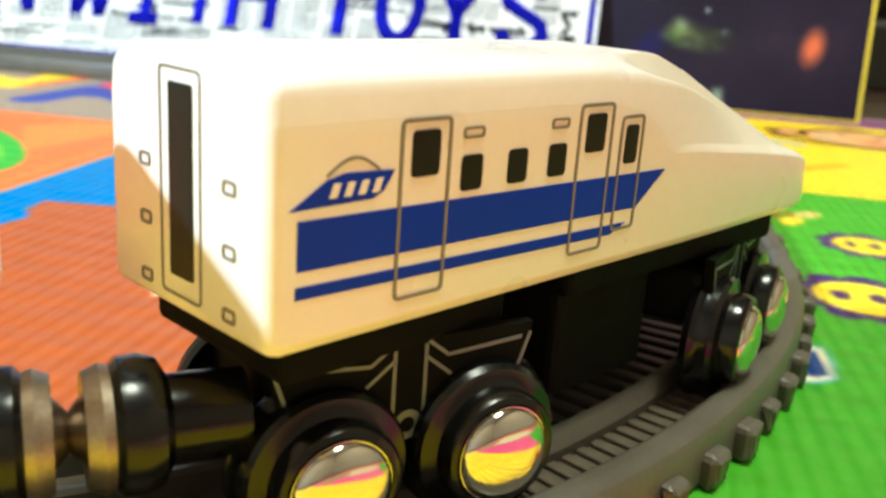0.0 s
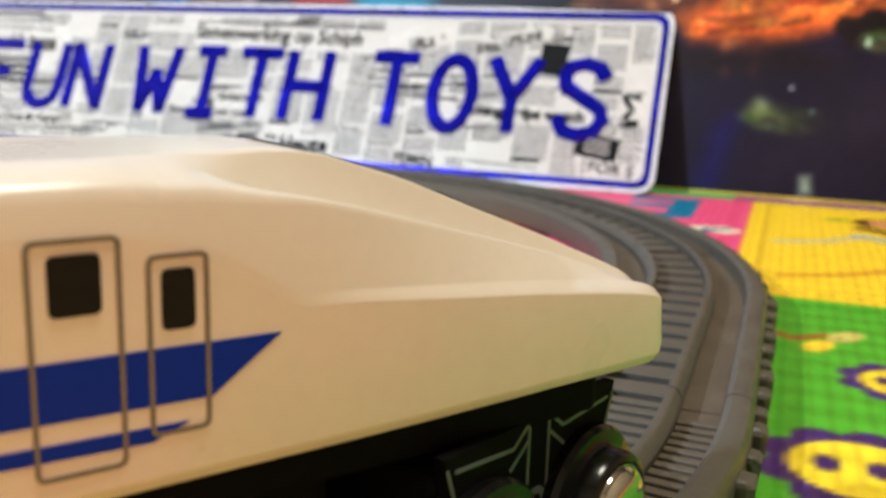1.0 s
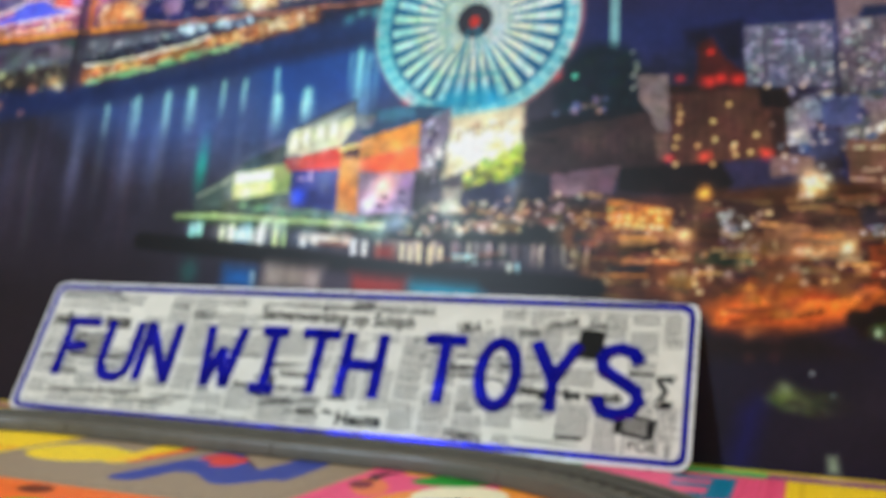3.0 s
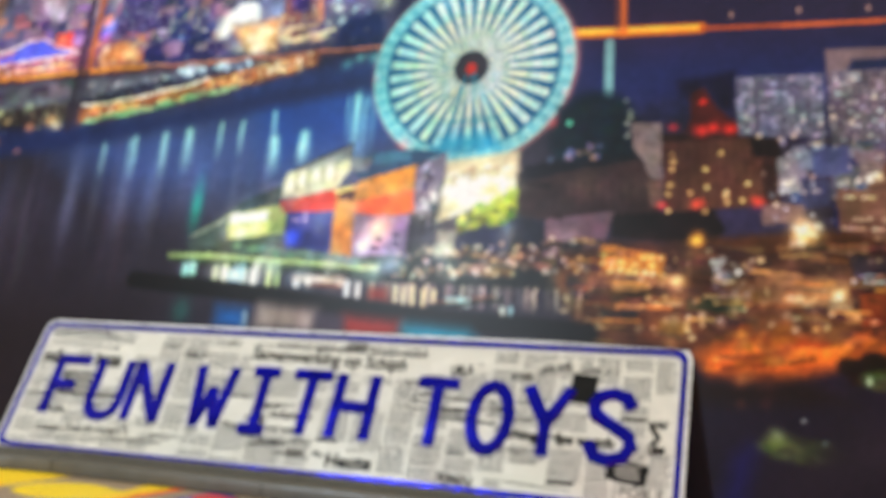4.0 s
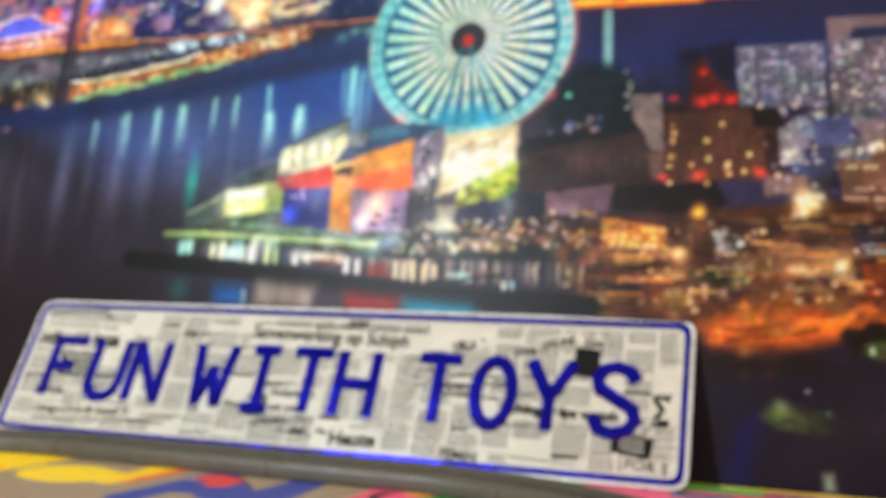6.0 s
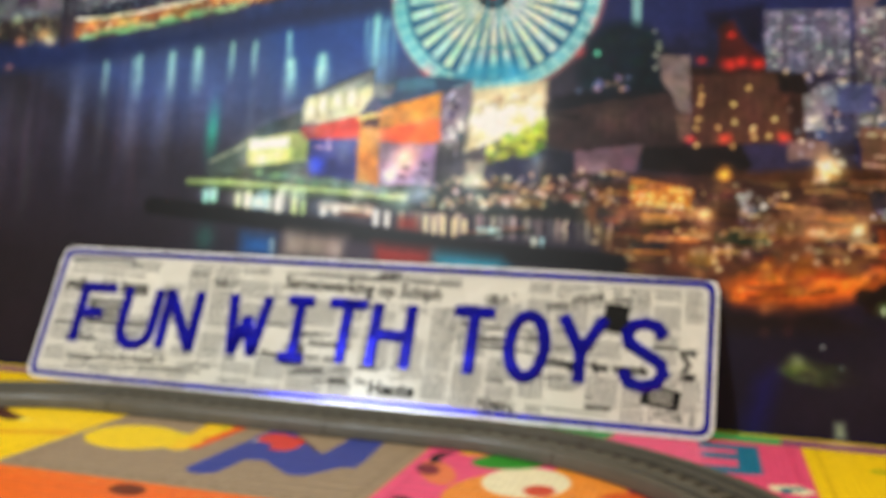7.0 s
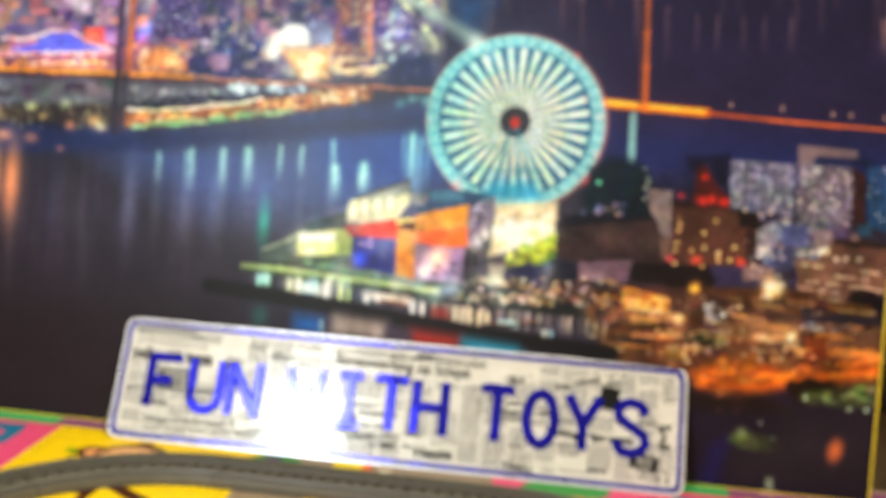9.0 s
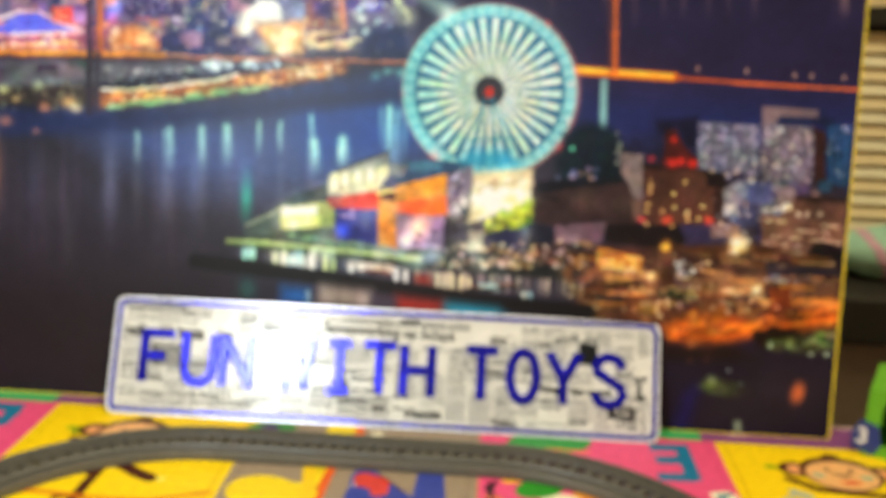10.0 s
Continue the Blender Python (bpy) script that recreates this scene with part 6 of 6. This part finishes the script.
#        a       roof z, w       valley z, w     shoulder z, w   chine z, w        foot w   foot z   ledge
NOSE = [(0.0000, 0.0495, 0.0080, 0.0492, 0.0098, 0.0482, 0.0117, 0.0445, 0.01215, 0.01215, 0.0278, 0.0),
        (0.0400, 0.0495, 0.0080, 0.0492, 0.0098, 0.0482, 0.0117, 0.0445, 0.01215, 0.01215, 0.0278, 0.0),
        (0.0470, 0.0495, 0.0064, 0.0486, 0.0090, 0.0478, 0.0117, 0.0430, 0.01215, 0.01215, 0.0278, 0.0),
        (0.0530, 0.0495, 0.0058, 0.0463, 0.0076, 0.0470, 0.0113, 0.0390, 0.01214, 0.01214, 0.0278, 0.0),
        (0.0580, 0.0490, 0.0054, 0.0445, 0.0068, 0.0459, 0.0109, 0.0388, 0.01213, 0.01213, 0.0278, 0.0003),
        (0.0660, 0.0466, 0.0050, 0.0421, 0.0061, 0.0437, 0.0096, 0.0380, 0.01198, 0.01200, 0.0278, 0.0008),
        (0.0750, 0.0431, 0.0046, 0.0401, 0.0056, 0.0411, 0.0082, 0.0371, 0.0116, 0.0117, 0.0278, 0.0013),
        (0.0830, 0.0400, 0.0046, 0.0385, 0.0053, 0.0386, 0.0072, 0.0361, 0.0111, 0.0112, 0.0277, 0.0017),
        (0.0900, 0.0371, 0.0046, 0.0362, 0.0056, 0.0360, 0.0069, 0.0350, 0.0104, 0.0106, 0.0275, 0.0018),
        (0.0935, 0.0355, 0.0050, 0.0350, 0.0058, 0.0348, 0.0067, 0.0341, 0.0098, 0.0101, 0.0274, 0.0014),
        (0.0950, 0.0339, 0.0045, 0.0337, 0.0052, 0.0335, 0.0060, 0.0330, 0.0086, 0.0090, 0.0280, 0.0008),
        (0.0955, 0.0326, 0.0038, 0.0324, 0.0044, 0.0322, 0.0050, 0.0318, 0.0070, 0.0074, 0.0290, 0.0004)]


def body_section(a, nose=True):
    zr, wr, zv, wv, zs, ws, zc, wc, wf, zf, led = lerp_table(NOSE, a if nose else 0.0)
    half = [(wf - 0.0006, zf), (wf, zf + 0.0010), (wc, zc), (wc - 0.35 * led - 0.00002, zc + 0.0004), (wc - 0.9 * led - 0.00004, zc + 0.0009), (ws, zs), (wv, zv), (wr, zr)]
    pts = half + [(-b, z) for b, z in reversed(half)]
    blend = max(0.0, min(1.0, (a - 0.043) / 0.012)) if nose else 0.0
    rs = 0.0020 * (1 - blend) + 0.0006 * blend
    rr = 0.0030 * (1 - blend) + 0.0004 * blend
    rad = [0.0004, 0.0007, 0.0004, 0.0003, 0.0008, rs, 0.0006, rr]
    rad = rad + rad[::-1]
    return round_poly([Vector(p) for p in pts], rad, 4)


def body_mesh(length, nose=True):
    bm = bmesh.new()
    stations = [0.0, 0.0002, 0.0006, 0.0014] + list(np.linspace(0.006, length - 0.003, 52))
    stations += ([length - 0.0017, length - 0.0006, length] if nose else [length - 0.0014, length - 0.0006, length - 0.0002, length])
    rows = []
    for a in stations:
        sec = body_section(a, nose)
        inset = 0.0
        for d in ((a,) if nose else (a, length - a)):
            if d < 0.0014:
                inset = 0.0011 * (1 - math.sqrt(max(0.0, 1 - (1 - d / 0.0014) ** 2)))
        zc = 0.0385
        k = 1 - inset / 0.011
        rows.append([bm.verts.new((a, -p.x * k, zc + (p.y - zc) * k)) for p in sec])
    n = len(rows[0])
    for r0, r1 in zip(rows, rows[1:]):
        for j in range(n):
            bm.faces.new((r0[j - 1], r0[j], r1[j], r1[j - 1]))
    bm.faces.new(list(reversed(rows[0])))
    bm.faces.new(rows[-1])
    bmesh.ops.recalc_face_normals(bm, faces=bm.faces[:])
    return bm


def on_side(side, proud=0.00006):
    """Frame of a flank: x forward, y up, z outward."""
    if side > 0:
        return Matrix(((1, 0, 0, 0), (0, 0, -1, -W2 - proud + 0.00005), (0, 1, 0, 0), (0, 0, 0, 1)))
    return Matrix(((1, 0, 0, 0), (0, 0, 1, W2 + proud - 0.00005), (0, 1, 0, 0), (0, 0, 0, 1)))


def piece(name, outline, material, parent, m, thick=0.00009, label=""):
    bm = bmesh.new()
    plate_of(bm, outline, thick, m)
    bmesh.ops.recalc_face_normals(bm, faces=bm.faces[:])
    return part(name, bm, material, parent, label)


def outline_ring(name, x0, x1, y0, y1, r, w, material, parent, m, thick=0.00010, label=""):
    bm = bmesh.new()
    w *= 0.78
    ring_of(bm, rect(x0, x1, y0, y1, r, 5), rect(x0 + w, x1 - w, y0 + w, y1 - w, max(r - w, 0.0001), 5), thick, m)
    bmesh.ops.recalc_face_normals(bm, faces=bm.faces[:])
    return part(name, bm, material, parent, label)


def wheel(parent, m):
    """A black wheel whose axle is the z axis of m, with a domed chrome cap."""
    bm = bmesh.new()
    lathe(bm, [(0.0, -0.0028), (0.0058, -0.0028), (0.0084, -0.0024), (0.0086, -0.0015), (0.0080, -0.0008), (0.0079, -0.0003), (0.0079, 0.0008), (0.0075, 0.0014), (0.0064, 0.0016), (0.0060, 0.0018), (0.0060, 0.0034), (0.0057, 0.0039), (0.0052, 0.0041), (0.0048, 0.0038), (0.0, 0.0038)], 40, m)
    w = part("wheel", bm, M_BLACK, parent, smooth=True)
    bm = bmesh.new()
    lathe(bm, [(0.0048, 0.0034), (0.0048, 0.0040)] + [(0.0047 * math.cos(t), 0.0040 + 0.0016 * math.sin(t)) for t in np.linspace(0, math.pi / 2 - 0.01, 9)] + [(0.0, 0.0056)], 36, m)
    cap = part("hub_cap", bm, M_CHROME, w, "domed chrome hub cap", smooth=True)
    return w


def bogie(parent, a, turn):
    """Four wheels on a black frame with silver spring lines, turned on its pivot."""
    m = Matrix.Translation((a, 0, 0)) @ Matrix.Rotation(radians(turn), 4, "Z")
    bm = bmesh.new()
    box(bm, -0.013, 0.013, -0.0082, 0.0082, 0.0150, 0.0226, m=m, bevel=0.0012)
    box(bm, -0.0040, 0.0040, -0.0060, 0.0060, 0.0220, 0.0280, m=m)
    frame_part = part("bogie_frame", bm, M_MATTE, parent)
    for side in (1, -1):
        fm = m @ Matrix(((1, 0, 0, 0), (0, 0, -side, -side * 0.0083), (0, 1, 0, 0), (0, 0, 0, 1)))
        bm = bmesh.new()
        plate_of(bm, [Vector(p) for p in ((-0.0135, 0.0246), (-0.0122, 0.0190), (-0.0045, 0.0200), (-0.0012, 0.0148), (0.0012, 0.0148), (0.0045, 0.0200), (0.0122, 0.0190), (0.0135, 0.0246))], 0.0012, fm)
        bmesh.ops.recalc_face_normals(bm, faces=bm.faces[:])
        sp = part("side_frame", bm, M_MATTE, parent)
        bm = bmesh.new()
        for pts in (((-0.0132, 0.0236), (-0.0118, 0.0196)), ((-0.0122, 0.0232), (-0.0040, 0.0226)), ((-0.0040, 0.0226), (-0.0014, 0.0246)), ((-0.0044, 0.0206), (-0.0016, 0.0228)), ((-0.0016, 0.0240), (-0.0016, 0.0168)),
                    ((0.0132, 0.0236), (0.0118, 0.0196)), ((0.0122, 0.0232), (0.0040, 0.0226)), ((0.0040, 0.0226), (0.0014, 0.0246)), ((0.0044, 0.0206), (0.0016, 0.0228)), ((0.0016, 0.0240), (0.0016, 0.0168))):
            (x0, y0), (x1, y1) = pts
            d = Vector((x1 - x0, y1 - y0)).normalized() * 0.00018
            plate_of(bm, [Vector((x0 + d.y, y0 - d.x)), Vector((x1 + d.y, y1 - d.x)), Vector((x1 - d.y, y1 + d.x)), Vector((x0 - d.y, y0 + d.x))], 0.00012, fm @ Matrix.Translation((0, 0, 0.0012)))
        ring_of(bm, [(0.0015 * math.cos(t), 0.0162 + 0.0015 * math.sin(t)) for t in np.linspace(0, 2 * math.pi, 17)[:-1]], [(0.0008 * math.cos(t), 0.0162 + 0.0008 * math.sin(t)) for t in np.linspace(0, 2 * math.pi, 17)[:-1]], 0.00014, fm @ Matrix.Translation((0, 0, 0.0012)))
        bmesh.ops.recalc_face_normals(bm, faces=bm.faces[:])
        part("spring_print", bm, M_SILVER, sp, "silver printed spring lines")
        for k in (-1, 1):
            wheel(parent, m @ Matrix.Translation((k * 0.0083, -side * 0.0097, 0.0134)) @ Matrix.Rotation(radians(90 * side), 4, "X"))


def coupler(parent, a, direction, turn):
    """Black drawbar with a brass magnet cup at its end."""
    m = Matrix.Translation((a, 0, 0.0188)) @ Matrix.Rotation(radians(turn), 4, "Z") @ Matrix.Rotation(radians(90 * direction), 4, "Y")
    bm = bmesh.new()
    lathe(bm, [(0.0, -0.006), (0.0038, -0.006), (0.0039, 0.0004), (0.0054, 0.0012), (0.0059, 0.0026), (0.0058, 0.0044), (0.0050, 0.0052), (0.0, 0.0052)], 32, m)
    d = part("drawbar", bm, M_BLACK, parent, smooth=True)
    bm = bmesh.new()
    lathe(bm, [(0.0051, 0.0047), (0.0054, 0.0058), (0.0048, 0.0071), (0.0032, 0.0069), (0.0025, 0.0076), (0.0012, 0.0086), (0.0, 0.0088)], 32, m)
    part("brass_magnet", bm, M_BRASS, d, "dull brass coupling magnet", smooth=True)


def livery(car, nose):
    """Stripes, doors, windows and mark on both flanks."""
    for side in (1, -1):
        m = on_side(side)
        end = 0.0517 if nose else 0.082
        st = [(0.0024, 0.0345), (0.0466 if nose else end, 0.0338), (end, 0.0375), (0.0024, 0.0384)]
        piece("blue_stripe", [Vector(p) for p in st], M_BLUE, car, m, 0.00008)
        lo = [(0.0023, 0.0323), (0.0425 if nose else end, 0.0314), (0.0450 if nose else end, 0.0324), (0.0023, 0.0333)]
        piece("thin_blue_stripe", [Vector(p) for p in lo], M_BLUE, car, m, 0.00008)
        doors = [(0.0122, 0.0179, 0.0302, 0.0453), (0.0353, 0.0409, 0.0302, 0.0453)] + ([(0.0424, 0.0465, 0.0317, 0.0438)] if nose else [(0.070, 0.0756, 0.0302, 0.0453)])
        for x0, x1, y0, y1 in doors:
            d = outline_ring("door_outline", x0, x1, y0, y1, 0.0007, 0.00040, M_LINE, car, m, 0.00013)
            wx, k = (x0 + x1) / 2, 0.0011 if x1 - x0 < 0.005 else 0.00155
            piece("door_window", rect(wx - k, wx + k, y1 - 0.0050 if k < 0.0015 else 0.0405, y1 - 0.0010, 0.0005), M_GLASS, d, m, 0.00013)
        for wx in (0.0206, 0.0266, 0.0323) + (() if nose else (0.046, 0.052, 0.058, 0.064)):
            piece("window", rect(wx - 0.0013, wx + 0.0013, 0.0387, 0.0418, 0.0005), M_GLASS, car, m, 0.00012)
        for wx in (0.0206, 0.0324):
            outline_ring("slot", wx - 0.0013, wx + 0.0013, 0.0432, 0.0442, 0.0004, 0.00030, M_LINE, car, m, 0.00012)
        mark = [(0.0016, 0.0392), (0.0095, 0.0393), (0.0106, 0.0398), (0.0117, 0.0414), (0.0068, 0.0416), (0.0050, 0.0412), (0.0030, 0.0400)]
        piece("train_mark", [Vector(p) for p in mark], M_BLUE, car, m, 0.00009)
        for k in range(4):
            x0 = 0.0052 + 0.0014 * k
            piece("mark_bar", [Vector(p) for p in ((x0, 0.0398), (x0 + 0.0007, 0.0398), (x0 + 0.0011, 0.0409), (x0 + 0.0004, 0.0409))], M_CREAM, car, m, 0.00014)
        bm = bmesh.new()
        arcp = [(0.0050 + 0.0052 * t, 0.0415 + 0.0012 * math.sin(math.pi * t)) for t in np.linspace(0, 1, 9)]
        for p, q in zip(arcp, arcp[1:]):
            plate_of(bm, [Vector((p[0], p[1] - 0.00012)), Vector((q[0], q[1] - 0.00012)), Vector((q[0], q[1] + 0.00012)), Vector((p[0], p[1] + 0.00012))], 0.00009, m)
        part("mark_arc", bm, M_LINE, car)


def end_wall(car, a, direction):
    """Gangway door, its dark window and six rivets on a flat end."""
    m = Matrix(((0, 0, direction, a), (-direction * -1, 0, 0, 0), (0, 1, 0, 0), (0, 0, 0, 1)))
    d = outline_ring("gangway_door", -0.0031, 0.0031, 0.0294, 0.0482, 0.0007, 0.00030, M_LINE, car, m, 0.00010)
    piece("gangway_window", rect(-0.0016, 0.0019, 0.0312, 0.0470, 0.0003), M_GLASS, d, m, 0.00012)
    for x in (-0.0056, 0.0070):
        for y in (0.0300, 0.0351, 0.0401):
            outline_ring("rivet_mark", x - 0.0009, x + 0.0009, y - 0.0006, y + 0.0006, 0.0004, 0.00035, M_LINE, car, m, 0.00012)


def underframe(car, length):
    for name, dims, bevel, label in (("chassis_plate", (0.003, 0.0295, -0.0100, 0.0100, 0.0240, 0.0279), 0.0008, ""), ("chassis_plate", (0.0395, length - 0.010, -0.0100, 0.0100, 0.0240, 0.0279), 0.0008, ""),
                                     ("chassis_spine", (0.0280, 0.0410, -0.0030, 0.0030, 0.0262, 0.0279), 0.0004, ""), ("equipment_box", (0.0395, length - 0.038, -0.0088, 0.0088, 0.0120, 0.0250), 0.0010, "black wooden equipment box")):
        bm = bmesh.new()
        box(bm, *dims, bevel=bevel)
        part(name, bm, M_MATTE, car, label)


TRAIN = pose(0.1459, -0.5261, -0.0014, 0, 0, 55.89) @ Matrix.Scale(1.3297, 4)
train = thing("toy_bullet_train", "cream wooden toy bullet train car with blue stripes on black bogies", "toy train", TRAIN)
part("body", body_mesh(0.0955), M_CREAM, train, "cream painted wooden body", smooth=True)
# windscreen on the sloping canopy
bm = bmesh.new()
screen = [(0.0700, 0.0044), (0.0790, 0.0038), (0.0790, -0.0038), (0.0700, -0.0044)]
vs = []
for a, b in screen:
    zr = lerp_table(NOSE, a)[0]
    vs.append(bm.verts.new((a, b, zr + 0.00012)))
bm.faces.new(vs)
part("windscreen", bm, M_GLASS, train, "dark printed windscreen")
livery(train, True)
bm = bmesh.new()
rows = []
for a in np.linspace(0.0572, 0.0700, 12):
    zr, wr = lerp_table(NOSE, a)[:2]
    t = (a - 0.0572) / 0.0128
    w = wr * (0.96 - 0.30 * t ** 2)
    rows.append([bm.verts.new((a, w * k, zr + 0.00012 - (0.0003 if abs(k) == 1 else 0))) for k in (-1, -0.9, 0, 0.9, 1)])
for r0, r1 in zip(rows, rows[1:]):
    for j in range(4):
        bm.faces.new((r0[j], r1[j], r1[j + 1], r0[j + 1]))
part("windscreen", bm, M_BLACK, train, "black cab windscreen", smooth=True)
end_wall(train, 0.0, -1)
underframe(train, 0.0955)
bogie(train, 0.0200, -14.5)
bogie(train, 0.0765, 14.5)
coupler(train, -0.0010, -1, -20)

# the next car: its coupling shows and its roof shades the end wall
LEN2 = 0.084
second = thing("toy_train_carriage", "cream wooden toy train carriage coupled behind the bullet train", "toy train", pose(0.0208, -0.5713, -0.0014, 0, 0, 16.57) @ Matrix.Scale(1.3297, 4))
part("body", body_mesh(LEN2, False), M_CREAM, second, "cream painted wooden body", smooth=True)
livery(second, False)
underframe(second, LEN2)
bogie(second, 0.0180, -6)
bogie(second, 0.0660, 10)
coupler(second, LEN2 - 0.0006, 1, 18)

# ---------------------------------------------------------------- beside the backdrop
toybox = thing("toy_package", "green cardboard toy package with a clear window and blue age badge", "toy box", pose(0.358, -0.022, 0, 0, 0, -27))
BW, BD, BH = 0.17, 0.070, 0.064
boxed("card_back", (0.0, BW, BD, BD + 0.004, 0.0, BH), M_GREENBOX, toybox)
boxed("card_base", (0.0, BW, 0.0, BD, 0.0, 0.004), M_GREENBOX, toybox)
boxed("card_top", (0.0, BW, 0.0, BD, BH - 0.004, BH), M_GREENBOX, toybox)
boxed("card_side", (0.0, 0.004, 0.0, BD, 0.004, BH - 0.004), M_GREENBOX, toybox)
boxed("card_side", (BW - 0.004, BW, 0.0, BD, 0.004, BH - 0.004), M_GREENBOX, toybox)
UPRIGHT = Matrix(((1, 0, 0, 0), (0, 0, -1, 0), (0, 1, 0, 0), (0, 0, 0, 1)))
bm = bmesh.new()
ring_of(bm, rect(0.0, BW, 0.0, BH, 0.002), rect(0.013, 0.157, 0.012, BH - 0.012, 0.004), 0.002, UPRIGHT)
part("card_front", bm, M_GREENBOX, toybox)
win = boxed("clear_window", (0.012, 0.158, 0.001, 0.0014, 0.011, BH - 0.011), M_CLEAR, toybox)
win.visible_shadow = False
bm = bmesh.new()
plate_of(bm, [Vector(p) for p in ((-0.008, 0.002), (0.010, -0.002), (0.016, 0.008), (0.012, 0.026), (-0.003, 0.030), (-0.010, 0.016))], 0.0012, Matrix.Translation((0, -0.0025, 0.004)) @ UPRIGHT)
badge = part("age_badge", bm, M_BADGE, toybox, "dark blue age badge")
num = words("badge_number", "3", 0, 0, 0.022, badge, material=M_WHITE, z=0.0, bold=0.0006)
num.matrix_basis = Matrix.Translation((-0.006, -0.0042, 0.0115)) @ UPRIGHT

blind = thing("striped_blind", "beige striped blind hanging behind the backdrop", "blind", pose(0.44, 0.46, 0.0))
boxed("head_rail", (0, 0.55, -0.01, 0.02, 0.375, 0.395), M_RAIL, blind)
for k in range(14):
    boxed("slat", (0.0, 0.55, -0.0125, 0.0125, -0.0008, 0.0008), M_SLAT if k % 2 else M_SLAT2, blind, m=Matrix.Translation((0, 0.004, 0.112 + 0.0185 * k)) @ Matrix.Rotation(radians(70), 4, "X"))
boxed("valance", (0, 0.55, -0.006, 0.012, 0.398, 0.50), M_SLAT, blind)
# Plain dark panel filling the background behind the blind.
chest = thing("dark_blind_backing", "plain dark panel behind the blind", "chest", pose(0.36, 0.47, -0.004))
boxed("panel", (0, 0.8, 0.03, 0.06, 0, 1.2), M_RAIL, chest)
bm = bmesh.new()
g = bmesh.ops.create_icosphere(bm, subdivisions=4, radius=1)
for v in bm.verts:
    v.co = Vector((v.co.x * 0.11, v.co.y * 0.05, v.co.z * 0.036 * (1 + 0.25 * noise.noise(v.co * 2.2))))
pillow = part("cushion", bm, M_TEAL, None, smooth=True)
pillow.location = (0.56, 0.39, 0.088)
for slant, lean in ((-0.030, 0.25), (-0.052, -0.45)):
    bm = bmesh.new()
    bmesh.ops.create_icosphere(bm, subdivisions=5, radius=1)
    far = [f for f in bm.faces if abs(f.calc_center_median().x * 0.11 - slant - lean * 0.045 * f.calc_center_median().z) > 0.007]
    bmesh.ops.delete(bm, geom=far, context="FACES")
    for v in bm.verts:
        v.co = 1.012 * Vector((v.co.x * 0.11, v.co.y * 0.05, v.co.z * 0.036 * (1 + 0.25 * noise.noise(v.co * 2.2))))
    part("mauve_stripe", bm, M_PINKF, pillow, "mauve stripe", smooth=True)
tagged(pillow, "mint green cushion with mauve stripes", "cushion")
# Plain dark block filling the area below the cushion.
bm = bmesh.new()
box(bm, 0.36, 0.95, 0.28, 0.45, -0.004, 0.056, bevel=0.004)
tagged(part("low_dark_block", bm, M_RAIL), "low black block under the cushion", "bench")
